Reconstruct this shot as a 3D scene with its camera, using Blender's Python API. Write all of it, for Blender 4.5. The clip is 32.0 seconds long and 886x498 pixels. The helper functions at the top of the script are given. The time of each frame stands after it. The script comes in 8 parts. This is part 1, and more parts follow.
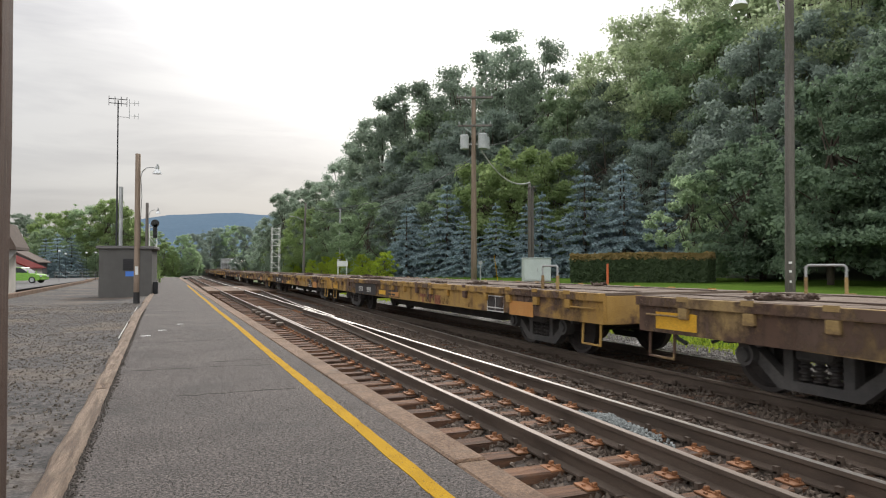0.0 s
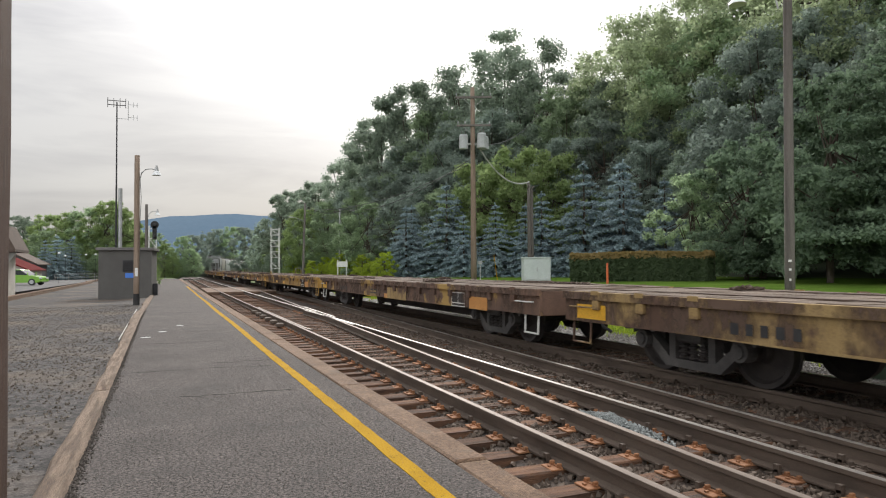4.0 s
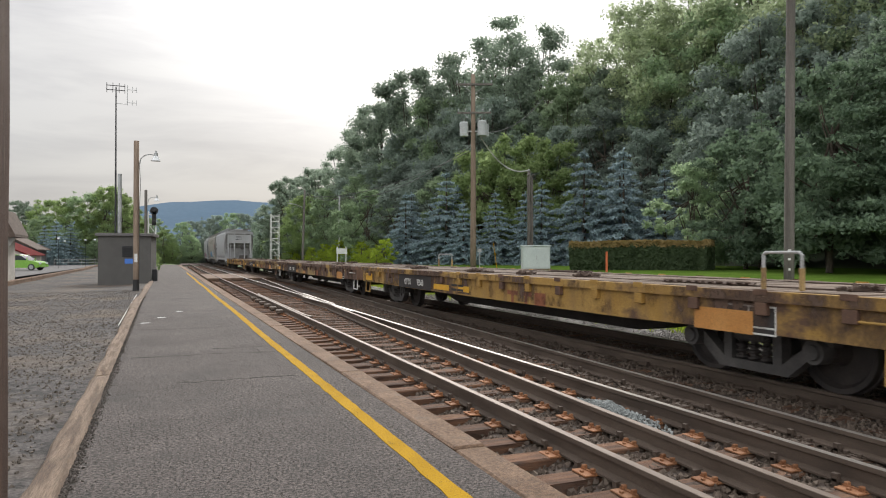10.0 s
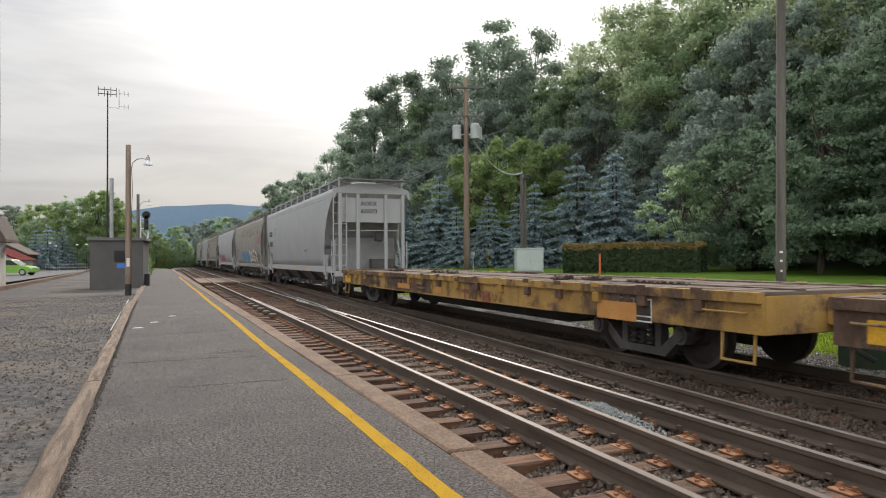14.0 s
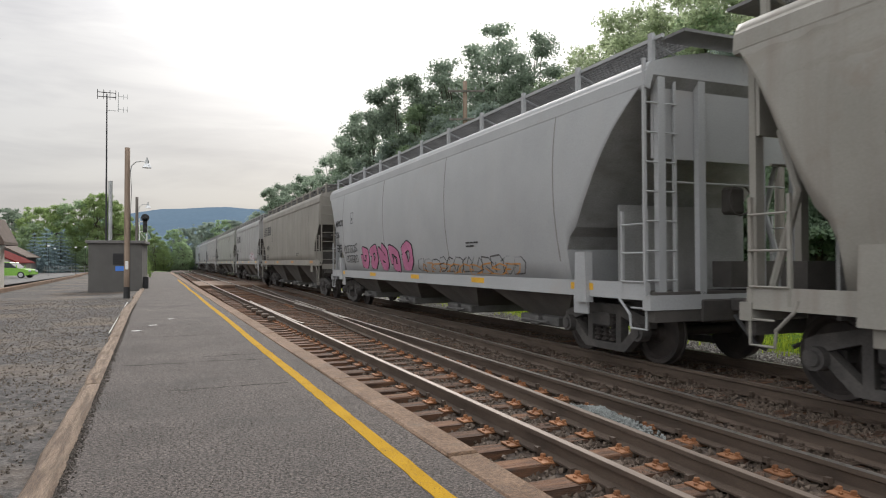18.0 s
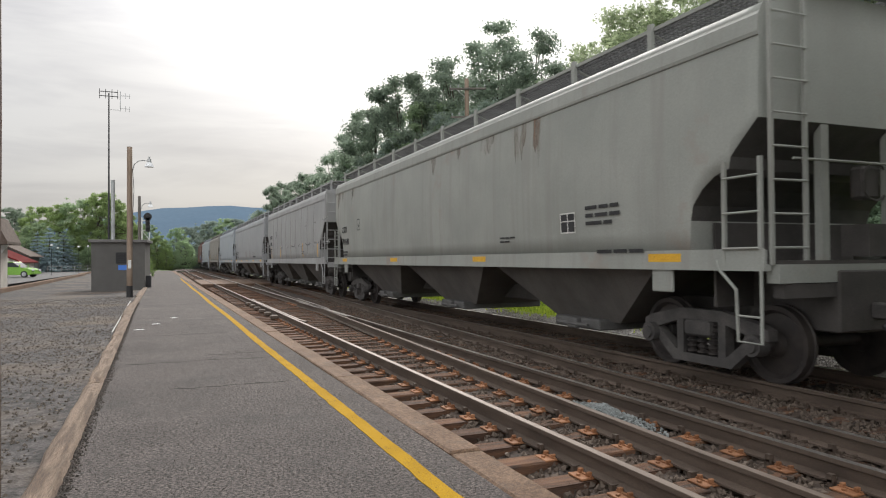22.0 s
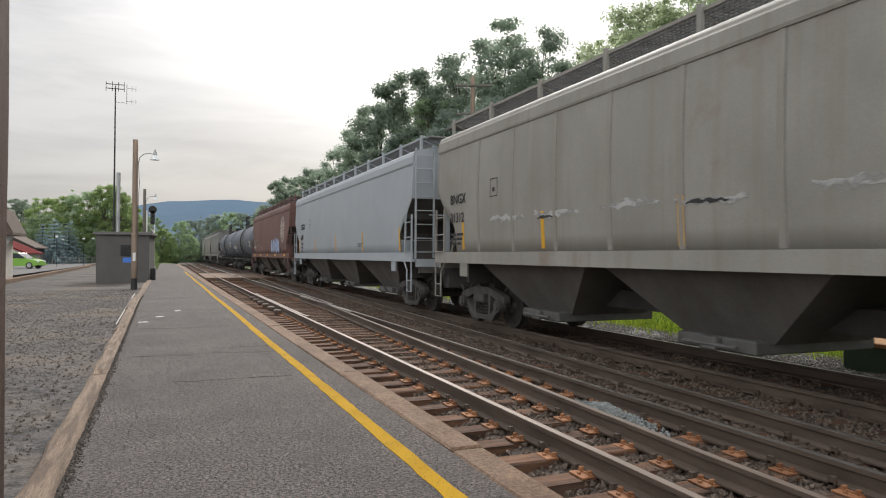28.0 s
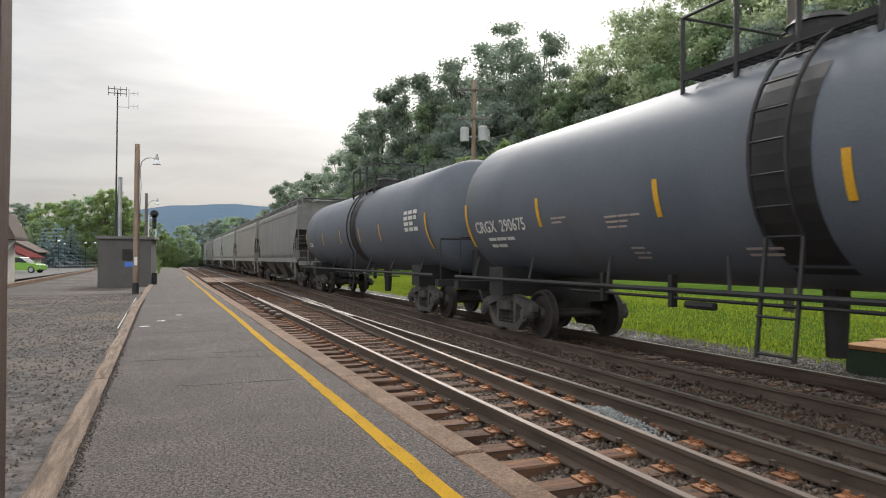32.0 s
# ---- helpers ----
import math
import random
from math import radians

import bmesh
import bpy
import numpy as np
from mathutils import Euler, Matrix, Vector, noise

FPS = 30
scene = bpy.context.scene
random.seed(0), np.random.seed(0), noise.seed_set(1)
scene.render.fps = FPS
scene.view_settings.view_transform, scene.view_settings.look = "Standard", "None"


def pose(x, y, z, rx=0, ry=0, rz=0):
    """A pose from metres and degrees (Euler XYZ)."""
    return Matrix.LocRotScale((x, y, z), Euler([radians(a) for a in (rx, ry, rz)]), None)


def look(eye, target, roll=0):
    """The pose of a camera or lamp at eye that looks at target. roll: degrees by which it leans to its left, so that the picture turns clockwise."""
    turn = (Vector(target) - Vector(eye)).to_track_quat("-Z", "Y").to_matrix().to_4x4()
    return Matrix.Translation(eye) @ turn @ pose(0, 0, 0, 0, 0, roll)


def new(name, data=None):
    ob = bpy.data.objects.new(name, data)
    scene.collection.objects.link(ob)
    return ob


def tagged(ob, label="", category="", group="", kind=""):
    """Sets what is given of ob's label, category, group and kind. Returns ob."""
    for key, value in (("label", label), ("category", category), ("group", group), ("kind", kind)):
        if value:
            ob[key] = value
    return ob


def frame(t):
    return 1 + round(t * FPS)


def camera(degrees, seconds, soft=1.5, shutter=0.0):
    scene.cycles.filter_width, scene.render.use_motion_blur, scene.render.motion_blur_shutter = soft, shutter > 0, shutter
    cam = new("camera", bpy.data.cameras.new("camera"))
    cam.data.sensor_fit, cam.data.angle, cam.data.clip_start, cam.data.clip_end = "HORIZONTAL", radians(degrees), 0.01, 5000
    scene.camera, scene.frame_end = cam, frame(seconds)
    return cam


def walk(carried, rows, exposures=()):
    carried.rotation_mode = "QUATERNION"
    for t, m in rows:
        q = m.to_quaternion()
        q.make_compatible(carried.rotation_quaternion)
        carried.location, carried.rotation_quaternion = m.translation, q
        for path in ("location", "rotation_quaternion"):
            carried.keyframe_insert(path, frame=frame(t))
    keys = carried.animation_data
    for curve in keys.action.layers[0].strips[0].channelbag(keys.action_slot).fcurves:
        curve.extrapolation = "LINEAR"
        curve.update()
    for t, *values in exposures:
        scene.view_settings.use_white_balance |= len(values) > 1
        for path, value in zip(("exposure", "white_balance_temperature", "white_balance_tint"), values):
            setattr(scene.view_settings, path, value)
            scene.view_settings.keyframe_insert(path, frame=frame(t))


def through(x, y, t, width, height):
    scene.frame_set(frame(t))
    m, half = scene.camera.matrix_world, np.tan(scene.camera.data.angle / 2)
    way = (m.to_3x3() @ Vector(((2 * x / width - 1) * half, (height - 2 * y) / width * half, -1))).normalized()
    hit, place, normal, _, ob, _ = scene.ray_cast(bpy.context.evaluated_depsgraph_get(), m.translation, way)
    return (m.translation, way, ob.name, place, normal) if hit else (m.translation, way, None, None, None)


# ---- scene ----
cam = camera(66.3, 32.0, soft=1.1, shutter=0.06)
EYE = Vector((0.0, 0.0, 1.48))


def aim(turn, tilt, lean):
    """The camera on its spot, turned from the line of the tracks, tilted up and leaning (degrees)."""
    a, b = radians(turn), radians(tilt)
    return look(EYE, EYE + Vector((math.sin(a) * math.cos(b), math.cos(a) * math.cos(b), math.sin(b))), lean)


walk(cam, [(t, aim(*a)) for t, *a in (
    (0, 21.90, 1.57, -0.05), (0.5, 21.91, 1.57, -0.06), (1, 22.02, 1.56, -0.16),
    (1.5, 22.00, 1.50, -0.21), (2, 22.02, 1.49, -0.21), (2.5, 22.00, 1.50, -0.28),
    (3, 21.95, 1.51, -0.30), (3.5, 21.93, 1.57, -0.36), (5.5, 21.84, 1.58, -0.20),
    (6, 21.78, 1.66, -0.12), (6.5, 21.73, 1.69, -0.18), (7, 21.80, 1.64, -0.23),
    (7.5, 21.84, 1.70, -0.23), (8, 21.91, 1.68, -0.62), (8.5, 21.94, 1.44, -0.51),
    (9, 21.91, 1.20, -0.26), (9.5, 21.95, 0.67, -0.15), (10, 21.96, 0.52, -0.01),
    (10.5, 22.04, 0.53, -0.22), (11, 22.09, 0.59, -0.12), (11.5, 22.12, 0.61, -0.13),
    (12, 22.20, 0.69, -0.12), (12.5, 22.28, 0.71, -0.11), (13, 22.35, 0.73, -0.21),
    (13.5, 22.44, 0.77, -0.30), (14, 22.51, 0.78, -0.27), (14.5, 22.56, 0.80, -0.09),
    (16.5, 22.60, 1.02, -0.11), (17, 22.65, 1.10, -0.21), (17.5, 22.63, 1.08, -0.14),
    (18, 22.60, 1.05, -0.20), (18.5, 22.60, 0.99, -0.25), (19, 22.57, 0.97, -0.21),
    (19.5, 22.54, 0.95, -0.23), (20, 22.50, 0.92, -0.15), (20.5, 22.44, 0.93, -0.18),
    (21, 22.47, 0.92, -0.27), (21.5, 22.40, 0.88, -0.24), (22, 22.41, 0.87, -0.41),
    (22.5, 22.55, 0.83, -0.14), (23, 22.54, 0.77, 0.00), (23.5, 22.56, 0.71, 0.04),
    (24, 22.46, 0.69, 0.14), (24.5, 22.40, 0.69, 0.29), (25, 22.32, 0.69, 0.30),
    (25.5, 22.25, 0.72, 0.20), (27.5, 22.17, 0.68, 0.33), (28, 22.08, 0.60, 0.37),
    (28.5, 21.99, 0.60, 0.37), (29, 21.99, 0.62, 0.34), (29.5, 22.00, 0.73, 0.41),
    (30, 22.00, 0.78, 0.39), (30.5, 21.98, 0.82, 0.31), (31, 22.01, 0.85, 0.32),
    (31.5, 21.98, 0.90, 0.26), (32, 21.96, 0.95, 0.35),
)], [(0.0, 0.27), (18.2, 0.27), (18.9, 0.15), (20.2, 0.15), (21.5, 0.27), (32.0, 0.27)])

# ---------------------------------------------------------------- light
SUN_TURN, SUN_HEIGHT = 20.0, 36.0        # to the right of the tracks' line, above the horizon


def make_world():
    w = bpy.data.worlds.new("hazy_sky")
    scene.world = w
    w.use_nodes = True
    nt = w.node_tree
    nt.nodes.clear()
    N, L = nt.nodes.new, nt.links.new
    out, bg = N("ShaderNodeOutputWorld"), N("ShaderNodeBackground")
    sky = N("ShaderNodeTexSky")
    sky.sky_type, sky.sun_disc = "NISHITA", False
    sky.sun_elevation, sky.sun_rotation = radians(SUN_HEIGHT), radians(SUN_TURN)
    sky.air_density, sky.dust_density, sky.ozone_density = 1.0, 4.0, 1.0
    dim = N("ShaderNodeVectorMath")
    dim.operation = "SCALE"
    dim.inputs["Scale"].default_value = 0.10
    L(sky.outputs[0], dim.inputs[0])
    co, mp = N("ShaderNodeTexCoord"), N("ShaderNodeMapping")
    mp.inputs["Scale"].default_value = (1.6, 1.6, 9.0)
    L(co.outputs["Generated"], mp.inputs[0])
    nz = N("ShaderNodeTexNoise")
    nz.inputs["Scale"].default_value, nz.inputs["Detail"].default_value = 2.6, 7.0
    nz.inputs["Roughness"].default_value, nz.inputs["Distortion"].default_value = 0.55, 0.35
    L(mp.outputs[0], nz.inputs[0])
    ramp = N("ShaderNodeValToRGB")
    ramp.color_ramp.elements[0].position, ramp.color_ramp.elements[1].position = 0.36, 0.62
    ramp.color_ramp.elements[0].color = (0.42, 0.42, 0.43, 1)
    ramp.color_ramp.elements[1].color = (0.53, 0.527, 0.523, 1)
    L(nz.outputs[0], ramp.inputs[0])
    # the veil of cloud is brightest round the hidden sun
    dot = N("ShaderNodeVectorMath")
    dot.operation = "DOT_PRODUCT"
    a, b = radians(SUN_TURN), radians(SUN_HEIGHT)
    dot.inputs[1].default_value = (math.sin(a) * math.cos(b), math.cos(a) * math.cos(b), math.sin(b))
    nm = N("ShaderNodeVectorMath")
    nm.operation = "NORMALIZE"
    L(co.outputs["Generated"], nm.inputs[0])
    L(nm.outputs[0], dot.inputs[0])
    glow = N("ShaderNodeMapRange")
    glow.interpolation_type = "SMOOTHSTEP"
    glow.inputs["From Min"].default_value, glow.inputs["From Max"].default_value = 0.84, 1.0
    glow.inputs["To Min"].default_value, glow.inputs["To Max"].default_value = 0.0, 0.85
    L(dot.outputs["Value"], glow.inputs[0])
    # an overcast sky grows brighter towards the zenith
    sep, lift, veil = N("ShaderNodeSeparateXYZ"), N("ShaderNodeMapRange"), N("ShaderNodeVectorMath")
    L(nm.outputs[0], sep.inputs[0])
    L(sep.outputs["Z"], lift.inputs[0])
    lift.inputs["From Min"].default_value, lift.inputs["From Max"].default_value = 0.0, 1.0
    lift.inputs["To Min"].default_value, lift.inputs["To Max"].default_value = 1.0, 2.7
    veil.operation = "SCALE"
    L(ramp.outputs[0], veil.inputs[0])
    # and the unseen sky behind the camera is raised, an added fill light
    far, both = N("ShaderNodeMapRange"), N("ShaderNodeMath")
    far.interpolation_type = "SMOOTHSTEP"
    far.inputs["From Min"].default_value, far.inputs["From Max"].default_value = 0.45, -0.7
    far.inputs["To Min"].default_value, far.inputs["To Max"].default_value = 1.0, 2.5
    L(dot.outputs["Value"], far.inputs[0])
    both.operation = "MULTIPLY"
    L(lift.outputs[0], both.inputs[0])
    L(far.outputs[0], both.inputs[1])
    L(both.outputs[0], veil.inputs["Scale"])
    add = N("ShaderNodeVectorMath")
    add.operation = "ADD"
    L(veil.outputs[0], add.inputs[0])
    L(glow.outputs[0], add.inputs[1])
    mix = N("ShaderNodeMix")
    mix.data_type = "RGBA"
    mix.inputs["Factor"].default_value = 0.86
    L(dim.outputs[0], mix.inputs["A"])
    L(add.outputs[0], mix.inputs["B"])
    L(mix.outputs["Result"], bg.inputs[0])
    bg.inputs[1].default_value = 0.86
    L(bg.outputs[0], out.inputs[0])


make_world()
sun_data = bpy.data.lights.new("sun", "SUN")
sun_data.energy, sun_data.angle, sun_data.color = 2.2, radians(14), (1.0, 0.96, 0.91)
sun = new("sun", sun_data)
sun.matrix_world = look((0, 0, 60), Vector((0, 0, 60)) - Vector((
    math.sin(radians(SUN_TURN)) * math.cos(radians(SUN_HEIGHT)),
    math.cos(radians(SUN_TURN)) * math.cos(radians(SUN_HEIGHT)), math.sin(radians(SUN_HEIGHT)))))
scene.view_settings.exposure = 0.27

# ---------------------------------------------------------------- materials
def mat(name, c1, c2, scale=3.0, rough=0.8, metal=0.0, bump=0.15, fine=60.0, blend=(0.35, 0.65), stretch=(1, 1, 1), wear=None,
        wear_at=(0.58, 0.66), wear_scale=2.0, own=0.0, spec=0.5, grit=1.0, streak=None, speck=None):
    """Two colours mixed by a coarse noise, a fine grain over them, worn patches of a third colour and a fine relief.
    own: how much each object differs in brightness. streak: colour of runs down the sides."""
    m = bpy.data.materials.new(name)
    m.use_nodes = True
    nt = m.node_tree
    N, L = nt.nodes.new, nt.links.new
    b = nt.nodes["Principled BSDF"]
    b.inputs["Metallic"].default_value = metal
    b.inputs["Specular IOR Level"].default_value = spec
    co, mp = N("ShaderNodeTexCoord"), N("ShaderNodeMapping")
    mp.inputs["Scale"].default_value = stretch
    L(co.outputs["Object"], mp.inputs[0])
    info = N("ShaderNodeObjectInfo")
    shift = N("ShaderNodeVectorMath")
    shift.operation = "MULTIPLY_ADD"
    shift.inputs[1].default_value = (1, 1, 1)
    rnd = N("ShaderNodeMath")
    rnd.operation = "MULTIPLY"
    rnd.inputs[1].default_value = 37.0 if own else 0.0
    L(info.outputs["Random"], rnd.inputs[0])
    L(mp.outputs[0], shift.inputs[0])
    L(rnd.outputs[0], shift.inputs[2])

    def noise_at(s, detail=5.0, r=0.6):
        n = N("ShaderNodeTexNoise")
        n.inputs["Scale"].default_value, n.inputs["Detail"].default_value, n.inputs["Roughness"].default_value = s, detail, r
        L(shift.outputs[0], n.inputs[0])
        return n.outputs[0]

    def ramp(src, lo, hi, a, bb):
        r = N("ShaderNodeValToRGB")
        r.color_ramp.elements[0].position, r.color_ramp.elements[1].position = lo, hi
        r.color_ramp.elements[0].color, r.color_ramp.elements[1].color = (*a, 1), (*bb, 1)
        L(src, r.inputs[0])
        return r.outputs[0]

    def blend_in(kind, fac, a, bb):
        x = N("ShaderNodeMix")
        x.data_type, x.blend_type = "RGBA", kind
        if isinstance(fac, float):
            x.inputs["Factor"].default_value = fac
        else:
            L(fac, x.inputs["Factor"])
        L(a, x.inputs["A"])
        if isinstance(bb, tuple):
            x.inputs["B"].default_value = (*bb, 1)
        else:
            L(bb, x.inputs["B"])
        return x.outputs["Result"]

    grain = noise_at(fine, 3.0, 0.7)
    col = ramp(noise_at(scale), *blend, c1, c2)
    col = blend_in("MULTIPLY", 1.0, col, ramp(grain, 0.28, 0.72, (1 - 0.28 * grit,) * 3, (1 + 0.22 * grit,) * 3))
    if speck:
        col = blend_in("MULTIPLY", 1.0, col, ramp(noise_at(speck[0], 2.0, 0.6), 0.42, 0.58, (1 - speck[1],) * 3, (1 + speck[1] * 0.9,) * 3))
    if streak:
        sm = N("ShaderNodeMapping")
        sm.inputs["Scale"].default_value = (1.0, 3.2, 0.16)
        L(shift.outputs[0], sm.inputs[0])
        sn = N("ShaderNodeTexNoise")
        sn.inputs["Scale"].default_value, sn.inputs["Detail"].default_value = 1.6, 6.0
        L(sm.outputs[0], sn.inputs[0])
        col = blend_in("MIX", ramp(sn.outputs[0], 0.5, 0.78, (0, 0, 0), (0.7, 0.7, 0.7)), col, streak)
    if wear:
        wn = noise_at(wear_scale, 8.0, 0.68)
        col = blend_in("MIX", ramp(wn, *wear_at, (0, 0, 0), (1, 1, 1)), col, wear)
    if own:
        mr = N("ShaderNodeMapRange")
        mr.inputs["To Min"].default_value, mr.inputs["To Max"].default_value = 1 - own, 1 + own
        L(info.outputs["Random"], mr.inputs[0])
        vs = N("ShaderNodeVectorMath")
        vs.operation = "SCALE"
        L(col, vs.inputs[0])
        L(mr.outputs[0], vs.inputs["Scale"])
        col = vs.outputs[0]
    L(col, b.inputs["Base Color"])
    rr = N("ShaderNodeMapRange")
    rr.inputs["To Min"].default_value, rr.inputs["To Max"].default_value = max(rough - 0.12, 0.03), min(rough + 0.12, 1)
    L(grain, rr.inputs[0])
    L(rr.outputs[0], b.inputs["Roughness"])
    if bump:
        bp = N("ShaderNodeBump")
        bp.inputs["Strength"].default_value, bp.inputs["Distance"].default_value = bump, 0.02
        L(grain, bp.inputs["Height"])
        L(bp.outputs[0], b.inputs["Normal"])
    return m


def leaf_mat(name, c1, c2, own=0.22, through=0.6):
    """Leaves: colour by clump, a little light let through."""
    m = bpy.data.materials.new(name)
    m.use_nodes = True
    nt = m.node_tree
    N, L = nt.nodes.new, nt.links.new
    b = nt.nodes["Principled BSDF"]
    geo, info, ramp = N("ShaderNodeNewGeometry"), N("ShaderNodeObjectInfo"), N("ShaderNodeValToRGB")
    ramp.color_ramp.elements[0].color, ramp.color_ramp.elements[1].color = (*c1, 1), (*c2, 1)
    nz, co = N("ShaderNodeTexNoise"), N("ShaderNodeTexCoord")
    nz.inputs["Scale"].default_value, nz.inputs["Detail"].default_value = 0.5, 3.0
    L(co.outputs["Object"], nz.inputs[0])
    avg = N("ShaderNodeMath")
    avg.operation = "MULTIPLY_ADD"
    avg.inputs[1].default_value = 0.55
    half = N("ShaderNodeMath")
    half.operation = "MULTIPLY"
    half.inputs[1].default_value = 0.45
    L(geo.outputs["Random Per Island"], avg.inputs[0])
    L(nz.outputs[0], half.inputs[0])
    L(half.outputs[0], avg.inputs[2])
    L(avg.outputs[0], ramp.inputs[0])
    mr, vs = N("ShaderNodeMapRange"), N("ShaderNodeVectorMath")
    mr.inputs["To Min"].default_value, mr.inputs["To Max"].default_value = 1 - own, 1 + own
    vs.operation = "SCALE"
    L(info.outputs["Random"], mr.inputs[0])
    L(ramp.outputs[0], vs.inputs[0])
    L(mr.outputs[0], vs.inputs["Scale"])
    L(vs.outputs[0], b.inputs["Base Color"])
    b.inputs["Roughness"].default_value, b.inputs["Specular IOR Level"].default_value = 0.75, 0.1
    tr, mx = N("ShaderNodeBsdfTranslucent"), N("ShaderNodeMixShader")
    L(vs.outputs[0], tr.inputs[0])
    mx.inputs[0].default_value = through
    L(b.outputs[0], mx.inputs[1])
    L(tr.outputs[0], mx.inputs[2])
    L(mx.outputs[0], nt.nodes["Material Output"].inputs[0])
    return m


def plain(name, c, rough=0.5, metal=0.0, emit=0.0):
    m = bpy.data.materials.new(name)
    m.use_nodes = True
    b = m.node_tree.nodes["Principled BSDF"]
    b.inputs["Base Color"].default_value, b.inputs["Roughness"].default_value, b.inputs["Metallic"].default_value = (*c, 1), rough, metal
    if emit:
        b.inputs["Emission Color"].default_value, b.inputs["Emission Strength"].default_value = (*c, 1), emit
    return m


def thin_paint(name, c1, c2, lo, hi, scale=1.6, stretch=(1, 2.4, 0.5), rough=0.75):
    """Patchy paint or rust through which the surface below shows."""
    m = bpy.data.materials.new(name)
    m.use_nodes = True
    nt = m.node_tree
    N, L = nt.nodes.new, nt.links.new
    b = nt.nodes["Principled BSDF"]
    b.inputs["Roughness"].default_value = rough
    co, mp, nz, tint = N("ShaderNodeTexCoord"), N("ShaderNodeMapping"), N("ShaderNodeTexNoise"), N("ShaderNodeTexNoise")
    mp.inputs["Scale"].default_value = stretch
    L(co.outputs["Object"], mp.inputs[0])
    L(mp.outputs[0], nz.inputs[0])
    nz.inputs["Scale"].default_value, nz.inputs["Detail"].default_value, nz.inputs["Roughness"].default_value = scale, 9.0, 0.66
    L(co.outputs["Object"], tint.inputs[0])
    tint.inputs["Scale"].default_value = 2.2
    ramp, col = N("ShaderNodeMapRange"), N("ShaderNodeMix")
    ramp.inputs["From Min"].default_value, ramp.inputs["From Max"].default_value = lo, hi
    L(nz.outputs[0], ramp.inputs[0])
    col.data_type = "RGBA"
    col.inputs["A"].default_value, col.inputs["B"].default_value = (*c1, 1), (*c2, 1)
    L(tint.outputs[0], col.inputs["Factor"])
    L(col.outputs["Result"], b.inputs["Base Color"])
    clear, mix = N("ShaderNodeBsdfTransparent"), N("ShaderNodeMixShader")
    L(ramp.outputs[0], mix.inputs[0])
    L(clear.outputs[0], mix.inputs[1])
    L(b.outputs[0], mix.inputs[2])
    L(mix.outputs[0], nt.nodes["Material Output"].inputs[0])
    return m


M = {}
M["asphalt"] = mat("platform_asphalt", (0.063, 0.052, 0.047), (0.092, 0.076, 0.069), 0.7, 0.88, bump=0.7, fine=75, wear=(0.045, 0.040, 0.037), wear_at=(0.52, 0.72), wear_scale=0.9, grit=3.0, speck=(42.0, 0.6))
M["lot"] = mat("lot_gravel", (0.050, 0.045, 0.044), (0.082, 0.073, 0.067), 0.35, 0.92, bump=0.9, fine=34, wear=(0.112, 0.083, 0.060), wear_at=(0.48, 0.66), wear_scale=0.35, grit=3.0, speck=(9.0, 0.5))
M["road"] = mat("road_asphalt", (0.097, 0.095, 0.095), (0.128, 0.125, 0.122), 0.4, 0.9, bump=0.2, fine=40)
M["ballast"] = mat("ballast_bed", (0.034, 0.026, 0.021), (0.080, 0.060, 0.048), 3.0, 0.95, bump=1.0, fine=26, wear=(0.095, 0.062, 0.043), wear_at=(0.5, 0.7), wear_scale=0.9, speck=(14.0, 0.35))
M["stone"] = leaf_mat("ballast_stone", (0.030, 0.022, 0.017), (0.20, 0.16, 0.13), 0.0, 0.0)
M["stone_new"] = mat("pale_stone", (0.17, 0.185, 0.18), (0.29, 0.31, 0.305), 9.0, 0.85, bump=0.3, fine=90)
M["verge_stone"] = mat("verge_crushed_stone", (0.11, 0.105, 0.10), (0.19, 0.18, 0.17), 2.0, 0.95, bump=1.0, fine=26, wear=(0.07, 0.10, 0.03), wear_at=(0.56, 0.68), wear_scale=0.7, grit=2.4, speck=(16.0, 0.5))
M["verge_lump"] = leaf_mat("verge_stone_lump", (0.07, 0.065, 0.06), (0.34, 0.32, 0.30), 0.0, 0.0)
M["grass"] = mat("lawn_grass", (0.052, 0.096, 0.016), (0.086, 0.140, 0.026), 0.5, 1.0, spec=0.0, bump=0.6, fine=30)
M["verge"] = mat("verge_grass", (0.07, 0.11, 0.03), (0.13, 0.17, 0.05), 0.5, 0.9, bump=0.6, fine=25, wear=(0.16, 0.14, 0.10), wear_at=(0.55, 0.7), wear_scale=0.5)
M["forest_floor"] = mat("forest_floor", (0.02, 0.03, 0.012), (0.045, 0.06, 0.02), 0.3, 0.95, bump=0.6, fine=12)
M["kerb"] = mat("kerb_concrete", (0.145, 0.088, 0.054), (0.215, 0.138, 0.090), 2.4, 0.88, speck=(34.0, 0.22), bump=0.7, fine=85, wear=(0.129, 0.097, 0.074), wear_at=(0.55, 0.72), wear_scale=3.0, own=0.08, grit=1.6)
M["timber"] = mat("weathered_timber", (0.135, 0.092, 0.064), (0.25, 0.182, 0.130), 3.0, 0.88, bump=0.9, fine=30, blend=(0.42, 0.58), stretch=(6, 0.45, 6), wear=(0.058, 0.044, 0.035), wear_at=(0.6, 0.7), wear_scale=6.0, own=0.1, grit=1.8)
M["yellow_line"] = mat("line_paint", (0.36, 0.205, 0.006), (0.43, 0.25, 0.010), 2.0, 0.9, spec=0.15, bump=0.5, fine=75, wear=(0.20, 0.125, 0.02), wear_at=(0.58, 0.70), wear_scale=6.0)
